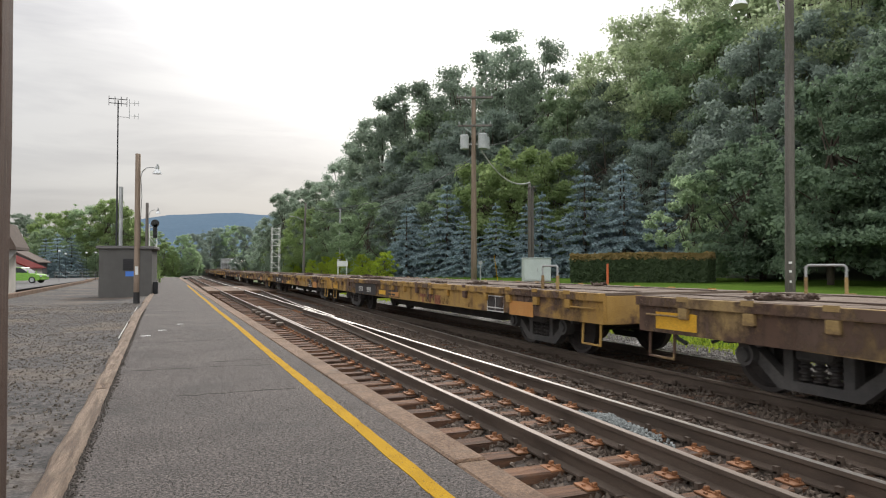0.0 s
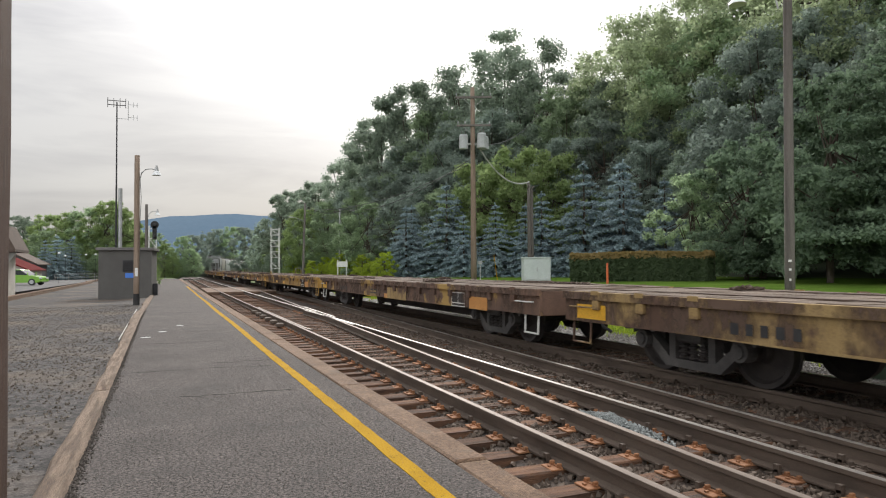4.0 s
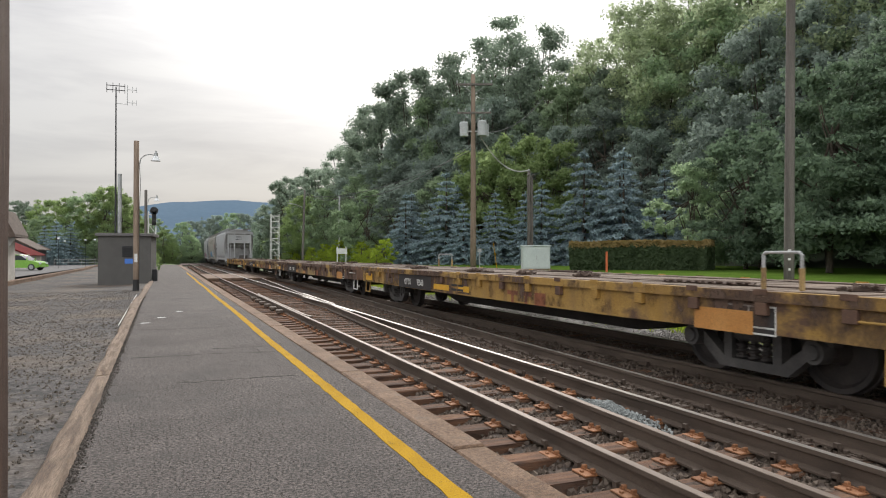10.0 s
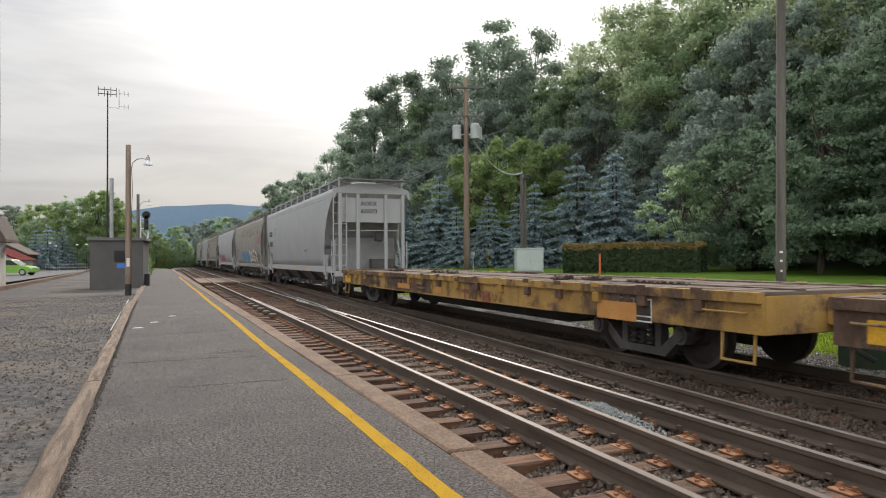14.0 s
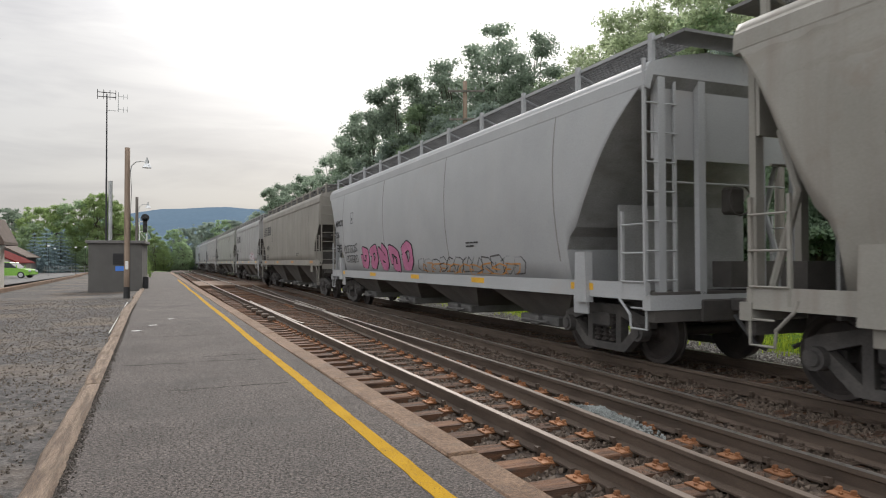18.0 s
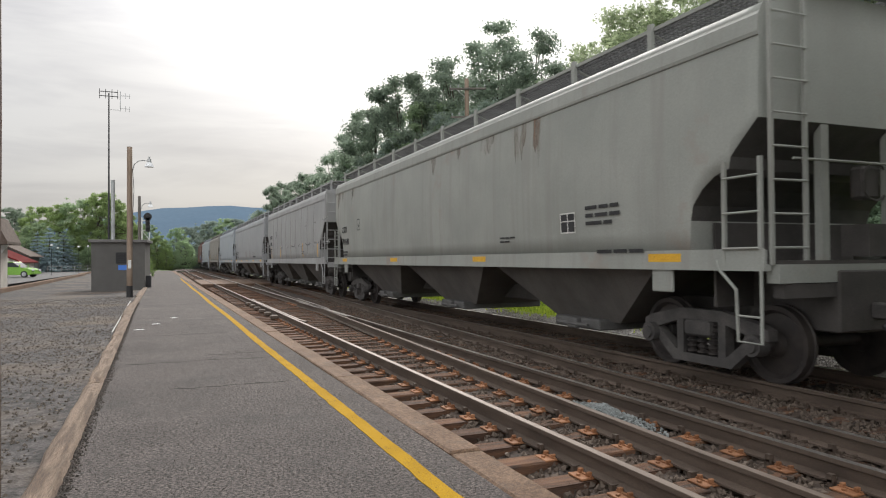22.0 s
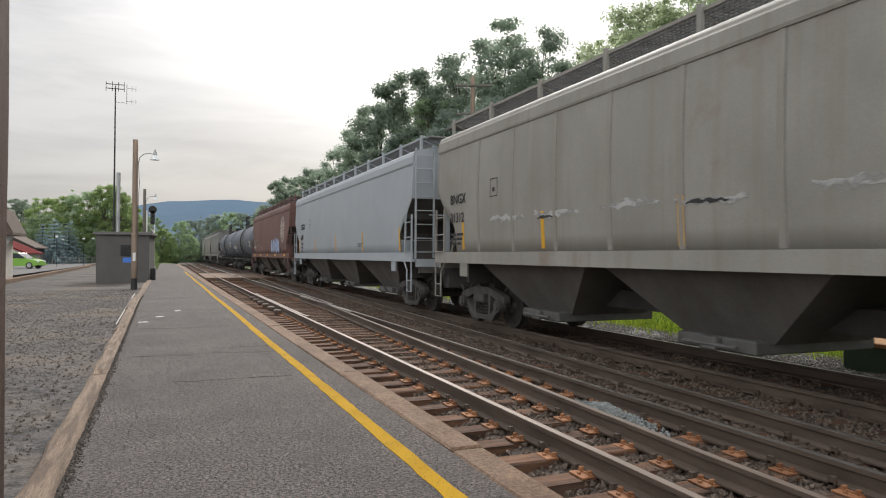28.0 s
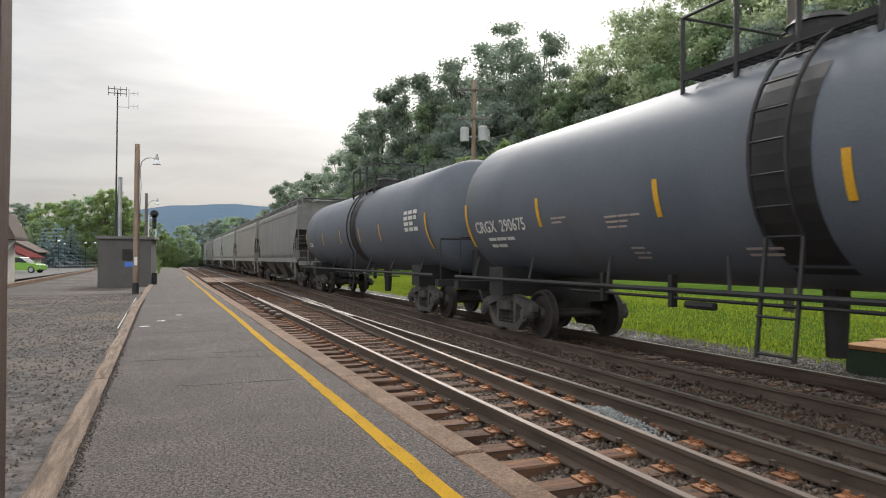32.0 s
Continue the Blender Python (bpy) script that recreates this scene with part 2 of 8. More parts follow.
M["white_line"] = mat("white_chalk", (0.5, 0.5, 0.5), (0.6, 0.6, 0.6), 2.0, 0.8)
M["rail_head"] = mat("rail_head", (0.42, 0.40, 0.37), (0.56, 0.53, 0.50), 1.2, 0.32, metal=0.85, spec=0.4, bump=0.03, fine=40, stretch=(8, 0.4, 8))
M["rail_dull"] = mat("rail_head_dull", (0.15, 0.12, 0.10), (0.22, 0.18, 0.15), 1.2, 0.55, metal=0.35, spec=0.2, bump=0.05, fine=40, stretch=(8, 0.4, 8))
M["rail_side"] = mat("rail_rust", (0.062, 0.043, 0.031), (0.110, 0.080, 0.060), 2.0, 0.75, bump=0.3, fine=60, stretch=(3, 0.6, 3))
M["tie"] = mat("tie_wood", (0.060, 0.031, 0.018), (0.175, 0.088, 0.047), 2.2, 0.9, bump=0.7, fine=24, stretch=(0.7, 5, 5), own=0.3, wear=(0.068, 0.049, 0.041), wear_at=(0.52, 0.66), wear_scale=3.0)
M["plate"] = mat("plate_rust", (0.20, 0.080, 0.030), (0.30, 0.140, 0.065), 6.0, 0.8, bump=0.3, fine=80, own=0.2)
M["plank"] = mat("crossing_plank", (0.12, 0.075, 0.05), (0.19, 0.125, 0.085), 2.0, 0.9, bump=0.5, fine=30, own=0.15)
M["shed"] = mat("shed_block", (0.088, 0.084, 0.080), (0.101, 0.098, 0.092), 1.4, 0.85, bump=0.15, fine=60)
M["shed_roof"] = mat("shed_roof", (0.119, 0.114, 0.110), (0.147, 0.142, 0.138), 1.4, 0.8)
M["dark"] = mat("dark_vent", (0.02, 0.02, 0.022), (0.035, 0.035, 0.04), 4, 0.7)
M["pole"] = mat("pole_wood", (0.17, 0.125, 0.092), (0.27, 0.205, 0.155), 1.2, 0.9, bump=0.5, fine=22, stretch=(6, 6, 0.35), own=0.1)
M["pole_grey"] = mat("pole_grey", (0.10, 0.09, 0.08), (0.16, 0.145, 0.13), 1.2, 0.9, bump=0.5, fine=22, stretch=(6, 6, 0.35), own=0.1)
M["post"] = mat("porch_post", (0.068, 0.038, 0.027), (0.135, 0.077, 0.054), 2.0, 0.8, bump=0.5, fine=30, stretch=(9, 9, 0.5), wear=(0.180, 0.135, 0.108), wear_at=(0.6, 0.7), wear_scale=3)
M["galv"] = mat("galvanised_steel", (0.33, 0.34, 0.34), (0.46, 0.47, 0.47), 2.0, 0.5, metal=0.5, bump=0.05)
M["transformer"] = mat("grey_enamel", (0.36, 0.38, 0.38), (0.44, 0.46, 0.46), 2.0, 0.5)
M["cabinet"] = mat("cabinet_enamel", (0.45, 0.50, 0.485), (0.53, 0.58, 0.56), 1.2, 0.5, bump=0.03)
M["black"] = mat("black_metal", (0.012, 0.012, 0.013), (0.025, 0.025, 0.026), 3.0, 0.6, bump=0.1)
M["glass"] = plain("lamp_glass", (0.75, 0.77, 0.78), 0.15)
M["wire"] = plain("wire", (0.05, 0.05, 0.05), 0.6)
M["wire_pale"] = plain("pale_cable", (0.45, 0.45, 0.43), 0.6)
M["orange"] = plain("orange_plastic", (0.55, 0.12, 0.04), 0.5)
M["blue_sign"] = plain("blue_sign", (0.05, 0.17, 0.55), 0.5)
M["white"] = mat("white_paint", (0.62, 0.62, 0.60), (0.72, 0.72, 0.70), 2.0, 0.6, bump=0.05)
M["red_roof"] = mat("red_roof_metal", (0.10, 0.006, 0.006), (0.13, 0.010, 0.009), 2.0, 0.95, bump=0.1, spec=0.1)
M["brown_roof"] = mat("brown_shingle", (0.075, 0.052, 0.040), (0.12, 0.088, 0.070), 4.0, 0.9, bump=0.5, fine=20)
M["wall_cream"] = mat("cream_wall", (0.50, 0.47, 0.42), (0.58, 0.55, 0.50), 1.5, 0.8)
M["car_green"] = mat("car_paint_green", (0.17, 0.36, 0.045), (0.19, 0.40, 0.055), 1.0, 0.25, bump=0.0)
M["car_glass"] = plain("car_glass", (0.02, 0.025, 0.03), 0.08)
M["tyre"] = mat("tyre_rubber", (0.02, 0.02, 0.02), (0.035, 0.035, 0.035), 5, 0.85)
M["bark"] = mat("bark", (0.055, 0.042, 0.032), (0.11, 0.088, 0.068), 2.0, 0.95, bump=0.8, fine=14, stretch=(4, 4, 0.6))
M["bark_pale"] = mat("dead_branch", (0.22, 0.18, 0.14), (0.32, 0.27, 0.22), 2.0, 0.9, bump=0.4)
# leaf tones kept pale and bluish: haze put into the colour
M["leaf"] = leaf_mat("leaves_dark", (0.175, 0.228, 0.185), (0.395, 0.475, 0.36), 0.18, 0.68)
M["leaf_deep"] = leaf_mat("leaves_deep_green", (0.185, 0.232, 0.212), (0.385, 0.460, 0.385), 0.18, 0.68)
M["leaf_mid"] = leaf_mat("leaves_mid", (0.20, 0.275, 0.175), (0.42, 0.53, 0.32), 0.18, 0.68)
# paler again, with glare and backlight on the top trees painted in
M["leaf_high"] = leaf_mat("leaves_hillside", (0.26, 0.32, 0.20), (0.53, 0.61, 0.38), 0.12, 0.74)
M["leaf_light"] = leaf_mat("leaves_light", (0.20, 0.285, 0.125), (0.37, 0.46, 0.20), 0.18, 0.65)
M["spruce"] = leaf_mat("spruce_needles", (0.15, 0.215, 0.235), (0.42, 0.525, 0.55), 0.15, 0.35)
M["pine"] = leaf_mat("pine_needles", (0.10, 0.15, 0.105), (0.22, 0.30, 0.19), 0.12, 0.45)
M["hedge"] = leaf_mat("hedge_leaves", (0.028, 0.044, 0.022), (0.060, 0.084, 0.040), 0.05, 0.1)
M["hedge_top"] = leaf_mat("hedge_top_leaves", (0.16, 0.120, 0.045), (0.27, 0.195, 0.085), 0.05, 0.2)
M["scrub"] = leaf_mat("scrub_leaves", (0.22, 0.31, 0.030), (0.42, 0.50, 0.070), 0.15, 0.35)
# wooded ridge with the blue of distant haze put into its base colour
M["mountain"] = mat("haze_blue_ridge", (0.098, 0.146, 0.200), (0.108, 0.156, 0.210), 0.004, 1.0, bump=0.0, fine=0.05, spec=0.0, grit=0.25)
M["dark_green"] = mat("dark_green_paint", (0.028, 0.055, 0.032), (0.045, 0.075, 0.045), 3, 0.7)
M["rust_lid"] = mat("rusted_lid", (0.26, 0.13, 0.05), (0.36, 0.20, 0.08), 4, 0.8)
# rolling stock
M["flat_yellow"] = mat("flatcar_yellow", (0.33, 0.19, 0.042), (0.42, 0.262, 0.075), 1.6, 0.75, bump=0.15, fine=50, stretch=(1, 0.6, 1), wear=(0.100, 0.055, 0.034), wear_at=(0.52, 0.60), wear_scale=0.8, streak=(0.170, 0.106, 0.060))
M["flat_tan"] = mat("flatcar_faded_yellow", (0.281, 0.187, 0.072), (0.365, 0.255, 0.111), 1.6, 0.8, bump=0.15, fine=50, wear=(0.092, 0.052, 0.034), wear_at=(0.48, 0.56), wear_scale=0.7, streak=(0.145, 0.093, 0.060))
M["flat_brown"] = mat("flatcar_rusty_brown", (0.085, 0.050, 0.036), (0.16, 0.095, 0.065), 1.6, 0.85, bump=0.2, fine=50, wear=(0.36, 0.23, 0.07), wear_at=(0.56, 0.62), wear_scale=0.7, streak=(0.06, 0.04, 0.03))
M["flat_rust"] = mat("flatcar_rust", (0.075, 0.042, 0.030), (0.15, 0.085, 0.055), 4.0, 0.85, bump=0.2, fine=50, own=0.2)
M["letter_faded"] = plain("faded_red_print", (0.27, 0.19, 0.18), 0.7)
M["flat_dark"] = mat("flatcar_underframe", (0.018, 0.015, 0.014), (0.040, 0.032, 0.028), 2.0, 0.85, bump=0.2, fine=50)
M["deck"] = mat("deck_board", (0.125, 0.090, 0.066), (0.215, 0.165, 0.130), 2.0, 0.9, bump=0.5, fine=26, stretch=(0.7, 5, 5), own=0.22)
M["chain"] = mat("rusty_chain", (0.055, 0.035, 0.026), (0.10, 0.066, 0.048), 8.0, 0.85, bump=0.3)
M["mark_orange"] = mat("reflective_yellow", (0.62, 0.33, 0.015), (0.70, 0.39, 0.03), 3.0, 0.5, bump=0.0)
M["mark_dull"] = mat("dull_orange_mark", (0.45, 0.20, 0.05), (0.52, 0.25, 0.07), 3.0, 0.6, bump=0.0)
M["letter_white"] = mat("stencil_white", (0.55, 0.55, 0.52), (0.66, 0.66, 0.63), 6.0, 0.7, bump=0.0)
M["letter_black"] = mat("stencil_black", (0.018, 0.018, 0.02), (0.035, 0.035, 0.036), 6.0, 0.7, bump=0.0)
M["letter_rust"] = mat("stencil_rust_red", (0.22, 0.07, 0.03), (0.28, 0.10, 0.045), 6.0, 0.7, bump=0.0)
M["patch_black"] = mat("black_paint_patch", (0.020, 0.018, 0.018), (0.04, 0.034, 0.032), 3.0, 0.75, bump=0.05)
M["truck"] = mat("truck_steel", (0.046, 0.043, 0.042), (0.090, 0.083, 0.078), 3.0, 0.8, bump=0.25, fine=40)
M["wheel"] = mat("wheel_steel", (0.028, 0.025, 0.024), (0.06, 0.05, 0.046), 3.0, 0.6, metal=0.3, bump=0.1)
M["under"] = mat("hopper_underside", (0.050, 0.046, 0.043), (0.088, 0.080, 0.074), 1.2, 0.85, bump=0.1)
M["gate"] = mat("discharge_gate", (0.085, 0.083, 0.080), (0.135, 0.132, 0.128), 2.0, 0.8, bump=0.1)
# end slope greys: shade put into the colour, darker than the car paint
M["slope_pale"] = mat("pale_end_slope", (0.20, 0.20, 0.20), (0.28, 0.28, 0.28), 1.2, 0.85, bump=0.1, streak=(0.13, 0.12, 0.11))
M["slope"] = mat("shaded_end_slope", (0.040, 0.038, 0.036), (0.075, 0.070, 0.066), 1.2, 0.85, bump=0.1)
M["grate"] = mat("walkway_grating", (0.15, 0.15, 0.15), (0.22, 0.22, 0.22), 3.0, 0.7, metal=0.3)
for key, a, b, w, st in (("hop_white", (0.352, 0.362, 0.370), (0.405, 0.415, 0.423), (0.353, 0.336, 0.323), (0.353, 0.353, 0.353)),
                         ("hop_beige", (0.262, 0.252, 0.225), (0.330, 0.318, 0.288), (0.210, 0.168, 0.139), (0.210, 0.181, 0.160)),
                         ("hop_grey", (0.315, 0.318, 0.315), (0.385, 0.386, 0.382), (0.277, 0.260, 0.239), (0.260, 0.252, 0.239)),
                         ("hop_tan", (0.240, 0.226, 0.200), (0.300, 0.284, 0.255), (0.205, 0.172, 0.140), (0.180, 0.163, 0.140)),
                         ("hop_silver", (0.326, 0.337, 0.346), (0.377, 0.387, 0.395), (0.315, 0.315, 0.312), (0.300, 0.305, 0.308)),
                         ("hop_green", (0.286, 0.298, 0.273), (0.353, 0.361, 0.332), (0.277, 0.227, 0.193), (0.235, 0.227, 0.206)),
                         ("hop_blue", (0.348, 0.381, 0.410), (0.392, 0.425, 0.455), (0.370, 0.386, 0.403), (0.336, 0.361, 0.386)),
                         ("hop_red", (0.150, 0.080, 0.069), (0.198, 0.108, 0.093), (0.063, 0.030, 0.025), (0.067, 0.032, 0.027)),
                         ("hop_dark", (0.202, 0.202, 0.197), (0.260, 0.260, 0.252), (0.168, 0.160, 0.151), (0.143, 0.139, 0.134))):
    M[key] = mat("car_paint_" + key[4:], tuple(v * 0.92 for v in a), tuple(v * 0.92 for v in b), 0.6, 0.60, bump=0.02, fine=40, grit=0.35, spec=0.35, wear=w, wear_at=(0.60, 0.74), wear_scale=0.5, streak=st)
# seam lines: dirt, and the shading of bulging panels painted in
M["seam"] = mat("dirty_seam", (0.165, 0.155, 0.145), (0.235, 0.225, 0.21), 2.0, 0.7, bump=0.0)
M["tank"] = mat("tank_black", (0.092, 0.108, 0.132), (0.125, 0.142, 0.168), 0.5, 0.62, bump=0.02, fine=30, wear=(0.085, 0.085, 0.088), wear_at=(0.52, 0.78), wear_scale=0.5, spec=0.4, grit=0.5)
M["letter_pale"] = plain("pale_lettering", (0.42, 0.36, 0.32), 0.7)
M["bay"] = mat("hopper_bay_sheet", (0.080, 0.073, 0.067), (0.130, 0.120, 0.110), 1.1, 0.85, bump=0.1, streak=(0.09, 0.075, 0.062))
M["spray_blue"] = mat("spray_blue", (0.055, 0.16, 0.36), (0.09, 0.24, 0.45), 2.0, 0.6, bump=0.0)
M["spray_teal"] = mat("spray_teal", (0.10, 0.36, 0.44), (0.14, 0.42, 0.50), 2.0, 0.6, bump=0.0)
M["spray_pink"] = mat("spray_pink", (0.40, 0.12, 0.23), (0.50, 0.17, 0.30), 2.0, 0.6, bump=0.0)
M["spray_red"] = mat("spray_red", (0.36, 0.05, 0.09), (0.42, 0.08, 0.12), 2.0, 0.6, bump=0.0)
M["spray_pale"] = mat("spray_pale_blue", (0.35, 0.42, 0.60), (0.42, 0.50, 0.68), 2.0, 0.6, bump=0.0)
M["spray_sky"] = mat("spray_sky_blue", (0.10, 0.27, 0.48), (0.16, 0.36, 0.58), 2.0, 0.6, bump=0.0)
M["spray_navy"] = mat("spray_navy", (0.012, 0.02, 0.06), (0.03, 0.04, 0.10), 2.0, 0.6, bump=0.0)
M["spray_rose"] = thin_paint("spray_faded_rose", (0.27, 0.15, 0.155), (0.33, 0.20, 0.19), 0.36, 0.62, 1.2, (1, 1, 1))
M["spray_soot"] = thin_paint("spray_thin_black", (0.04, 0.036, 0.036), (0.11, 0.10, 0.10), 0.36, 0.62, 1.8, (1, 1, 1))
M["spray_frost"] = mat("spray_white", (0.46, 0.49, 0.53), (0.56, 0.59, 0.62), 3.0, 0.6, bump=0.0)
M["scuff"] = thin_paint("rubbed_pale_patch", (0.36, 0.36, 0.355), (0.46, 0.46, 0.455), 0.36, 0.56, 2.6, (1, 0.8, 2))
M["rust_run"] = thin_paint("rust_run", (0.17, 0.105, 0.07), (0.26, 0.185, 0.135), 0.40, 0.74, 1.8)
M["rust_film"] = thin_paint("rust_film", (0.23, 0.15, 0.095), (0.30, 0.21, 0.145), 0.42, 1.45, 1.0, (1, 0.45, 1.8))
M["flat_stain"] = thin_paint("flatcar_rust_stain", (0.070, 0.042, 0.030), (0.135, 0.085, 0.058), 0.47, 0.60, 1.1, (1, 0.9, 0.55))
M["grit"] = leaf_mat("platform_grit", (0.020, 0.018, 0.016), (0.15, 0.13, 0.115), 0.0, 0.0)
M["tar"] = mat("tar_seam", (0.026, 0.023, 0.022), (0.038, 0.034, 0.032), 3.0, 0.95, spec=0.1, bump=0.1)
M["lot_stone"] = leaf_mat("lot_stone", (0.045, 0.038, 0.033), (0.21, 0.18, 0.15), 0.0, 0.0)


# ---------------------------------------------------------------- mesh tools
def link(name, data, material=None, parent=None, label="", m=None):
    """An object on mesh data that may be shared; the material sits on the object."""
    ob = new(name, data)
    if material is not None:
        if not data.materials:
            data.materials.append(material)
        ob.material_slots[0].link = "OBJECT"
        ob.material_slots[0].material = material
    if parent is not None:
        ob.parent = parent
    if m is not None:
        ob.matrix_local = m
    return tagged(ob, label)


def mesh_of(bm, name="mesh", smooth=False):
    me = bpy.data.meshes.new(name)
    bm.to_mesh(me)
    bm.free()
    if smooth:
        me.shade_smooth()
    return me


def part(name, bm, material, parent=None, label="", smooth=False, m=None):
    return link(name, mesh_of(bm, name, smooth), material, parent, label, m)


def raw(verts, faces, name="mesh", smooth=False):
    me = bpy.data.meshes.new(name)
    me.from_pydata(verts, [], faces)
    me.update()
    if smooth:
        me.shade_smooth()
    return me


def box(bm, x0, x1, y0, y1, z0, z1, m=None, bevel=0.0):
    v = [bm.verts.new((x, y, z)) for z in (z0, z1) for y in (y0, y1) for x in (x0, x1)]
    fs = [bm.faces.new([v[i] for i in f]) for f in ((0, 2, 3, 1), (4, 5, 7, 6), (0, 1, 5, 4), (2, 6, 7, 3), (0, 4, 6, 2), (1, 3, 7, 5))]
    if bevel:
        edges = list({e for f in fs for e in f.edges})
        res = bmesh.ops.bevel(bm, geom=edges, offset=bevel, segments=1, profile=0.7, affect="EDGES")
        v = list({q for f in res["faces"] for q in f.verts} | {q for q in v if q.is_valid})
    if m is not None:
        bmesh.ops.transform(bm, matrix=m, verts=v)
    return v


def tube(bm, p0, p1, r0, r1=None, n=8, caps=True):
    """A tapered rod from p0 to p1."""
    r1 = r0 if r1 is None else r1
    p0, p1 = Vector(p0), Vector(p1)
    q = (p1 - p0).to_track_quat("Z", "Y")
    rings = []
    for p, r in ((p0, r0), (p1, r1)):
        rings.append([bm.verts.new(p + q @ Vector((r * math.cos(2 * math.pi * i / n), r * math.sin(2 * math.pi * i / n), 0))) for i in range(n)])
    for i in range(n):
        bm.faces.new((rings[0][i], rings[0][(i + 1) % n], rings[1][(i + 1) % n], rings[1][i]))
    if caps:
        bm.faces.new(rings[0][::-1])
        bm.faces.new(rings[1])
    return rings


def pipe(bm, pts, r, n=6, r1=None):
    """A bent rod through the points, all in one piece."""
    pts = [Vector(p) for p in pts]
    k, prev = len(pts), None
    r1 = r if r1 is None else r1
    q = (pts[1] - pts[0]).to_track_quat("Z", "Y")
    for i, p in enumerate(pts):
        d = (pts[min(i + 1, k - 1)] - pts[max(i - 1, 0)]).normalized()
        q = (q @ Vector((0, 0, 1))).rotation_difference(d) @ q
        rr = r + (r1 - r) * i / (k - 1)
        cur = [bm.verts.new(p + q @ Vector((rr * math.cos(2 * math.pi * j / n), rr * math.sin(2 * math.pi * j / n), 0))) for j in range(n)]
        if prev:
            for j in range(n):
                bm.faces.new((prev[j], prev[(j + 1) % n], cur[(j + 1) % n], cur[j]))
        else:
            bm.faces.new(cur[::-1])
        prev = cur
    bm.faces.new(prev)


def lathe(bm, prof, n=12, axis="z", caps=True):
    """A turned body: prof holds (radius, height along the axis)."""
    prev = None
    for r, h in prof:
        cur = []
        for j in range(n):
            c, s = r * math.cos(2 * math.pi * j / n), r * math.sin(2 * math.pi * j / n)
            cur.append(bm.verts.new({"z": (c, s, h), "x": (h, c, s), "y": (s, h, c)}[axis]))
        if prev:
            for j in range(n):
                bm.faces.new((prev[j], prev[(j + 1) % n], cur[(j + 1) % n], cur[j]))
        elif caps:
            bm.faces.new(cur[::-1])
        prev = cur
    if caps:
        bm.faces.new(prev)


def prism(bm, outline, axis, a, b):
    """A flat outline (pairs) swept along an axis from a to b."""
    def at(p, s):
        return {"x": (s, *p), "y": (p[0], s, p[1]), "z": (*p, s)}[axis]
    r0, r1 = [bm.verts.new(at(p, a)) for p in outline], [bm.verts.new(at(p, b)) for p in outline]
    k = len(outline)
    for i in range(k):
        bm.faces.new((r0[i], r0[(i + 1) % k], r1[(i + 1) % k], r1[i]))
    bm.faces.new(r0[::-1])
    bm.faces.new(r1)


def thing(name, x, y, z, label, category, group="", rz=0.0, kind=""):
    e = new(name)
    e.empty_display_size = 0.3
    e.matrix_world = pose(x, y, z, 0, 0, rz)
    return tagged(e, label, category, group, kind)


# ---------------------------------------------------------------- the ground
STRAIGHT, BEND = 118.0, 600.0       # the tracks run straight, then bend away to the right


def track_at(s, x):
    """Place and heading on a line x to the right of the camera, s metres along the tracks."""
    if s <= STRAIGHT:
        return x, s, 0.0
    a = (s - STRAIGHT) / BEND
    r = BEND + 7.4 - x
    return 7.4 + BEND - r * math.cos(a), STRAIGHT + r * math.sin(a), a


def bend_x(y):
    return max(0.0, y - STRAIGHT) ** 2 / (2 * BEND) if y < 560 else 163 + (y - 560) * 0.9


def smooth(a, b, v):
    t = min(max((v - a) / (b - a), 0), 1)
    return t * t * (3 - 2 * t)


def ground_z(x, y):
    """Height of the earth: a low trackbed, the lawn's bank, and the wooded hillside behind it."""
    d = x - bend_x(y)
    if d < -1.0:
        z = -0.24
    elif d < 2.5:
        z = -0.24 - 0.08 * smooth(1.5, 2.4, d)
    else:
        z = -0.32
    z -= 0.40 * smooth(1.0, 1.6, d) * (1 - smooth(9.2, 9.9, d))
    z += 0.62 * smooth(9.4, 12.6, d) + 0.40 * smooth(12, 24, d)
    # the hillside: steep to the right, lower towards the far end
    foot = 29 + 10 * smooth(75, 150, y)
    rise = 21 * smooth(foot, foot + 55, d) + 6 * smooth(foot + 50, foot + 170, d)
    z += rise * (1 - 0.75 * smooth(70, 190, y)) * smooth(-110, -50, y)
    if d > 30:
        z += 1.2 * noise.noise((x * 0.06, y * 0.06, 0.3)) * smooth(30, 45, d)
    return z


def spaced(stops):
    out = []
    for a, b, step in stops:
        n = max(1, round((b - a) / step))
        out += [a + (b - a) * i / n for i in range(n)]
    return out + [stops[-1][1]]


def sheet(name, xs, ys, zf, material, label, category, kind="structure"):
    nx = len(xs)
    verts = [(x, y, zf(x, y)) for y in ys for x in xs]
    faces = [(j * nx + i, j * nx + i + 1, (j + 1) * nx + i + 1, (j + 1) * nx + i) for j in range(len(ys) - 1) for i in range(nx - 1)]
    return tagged(link(name, raw(verts, faces, name, True), material), label, category, "", kind)


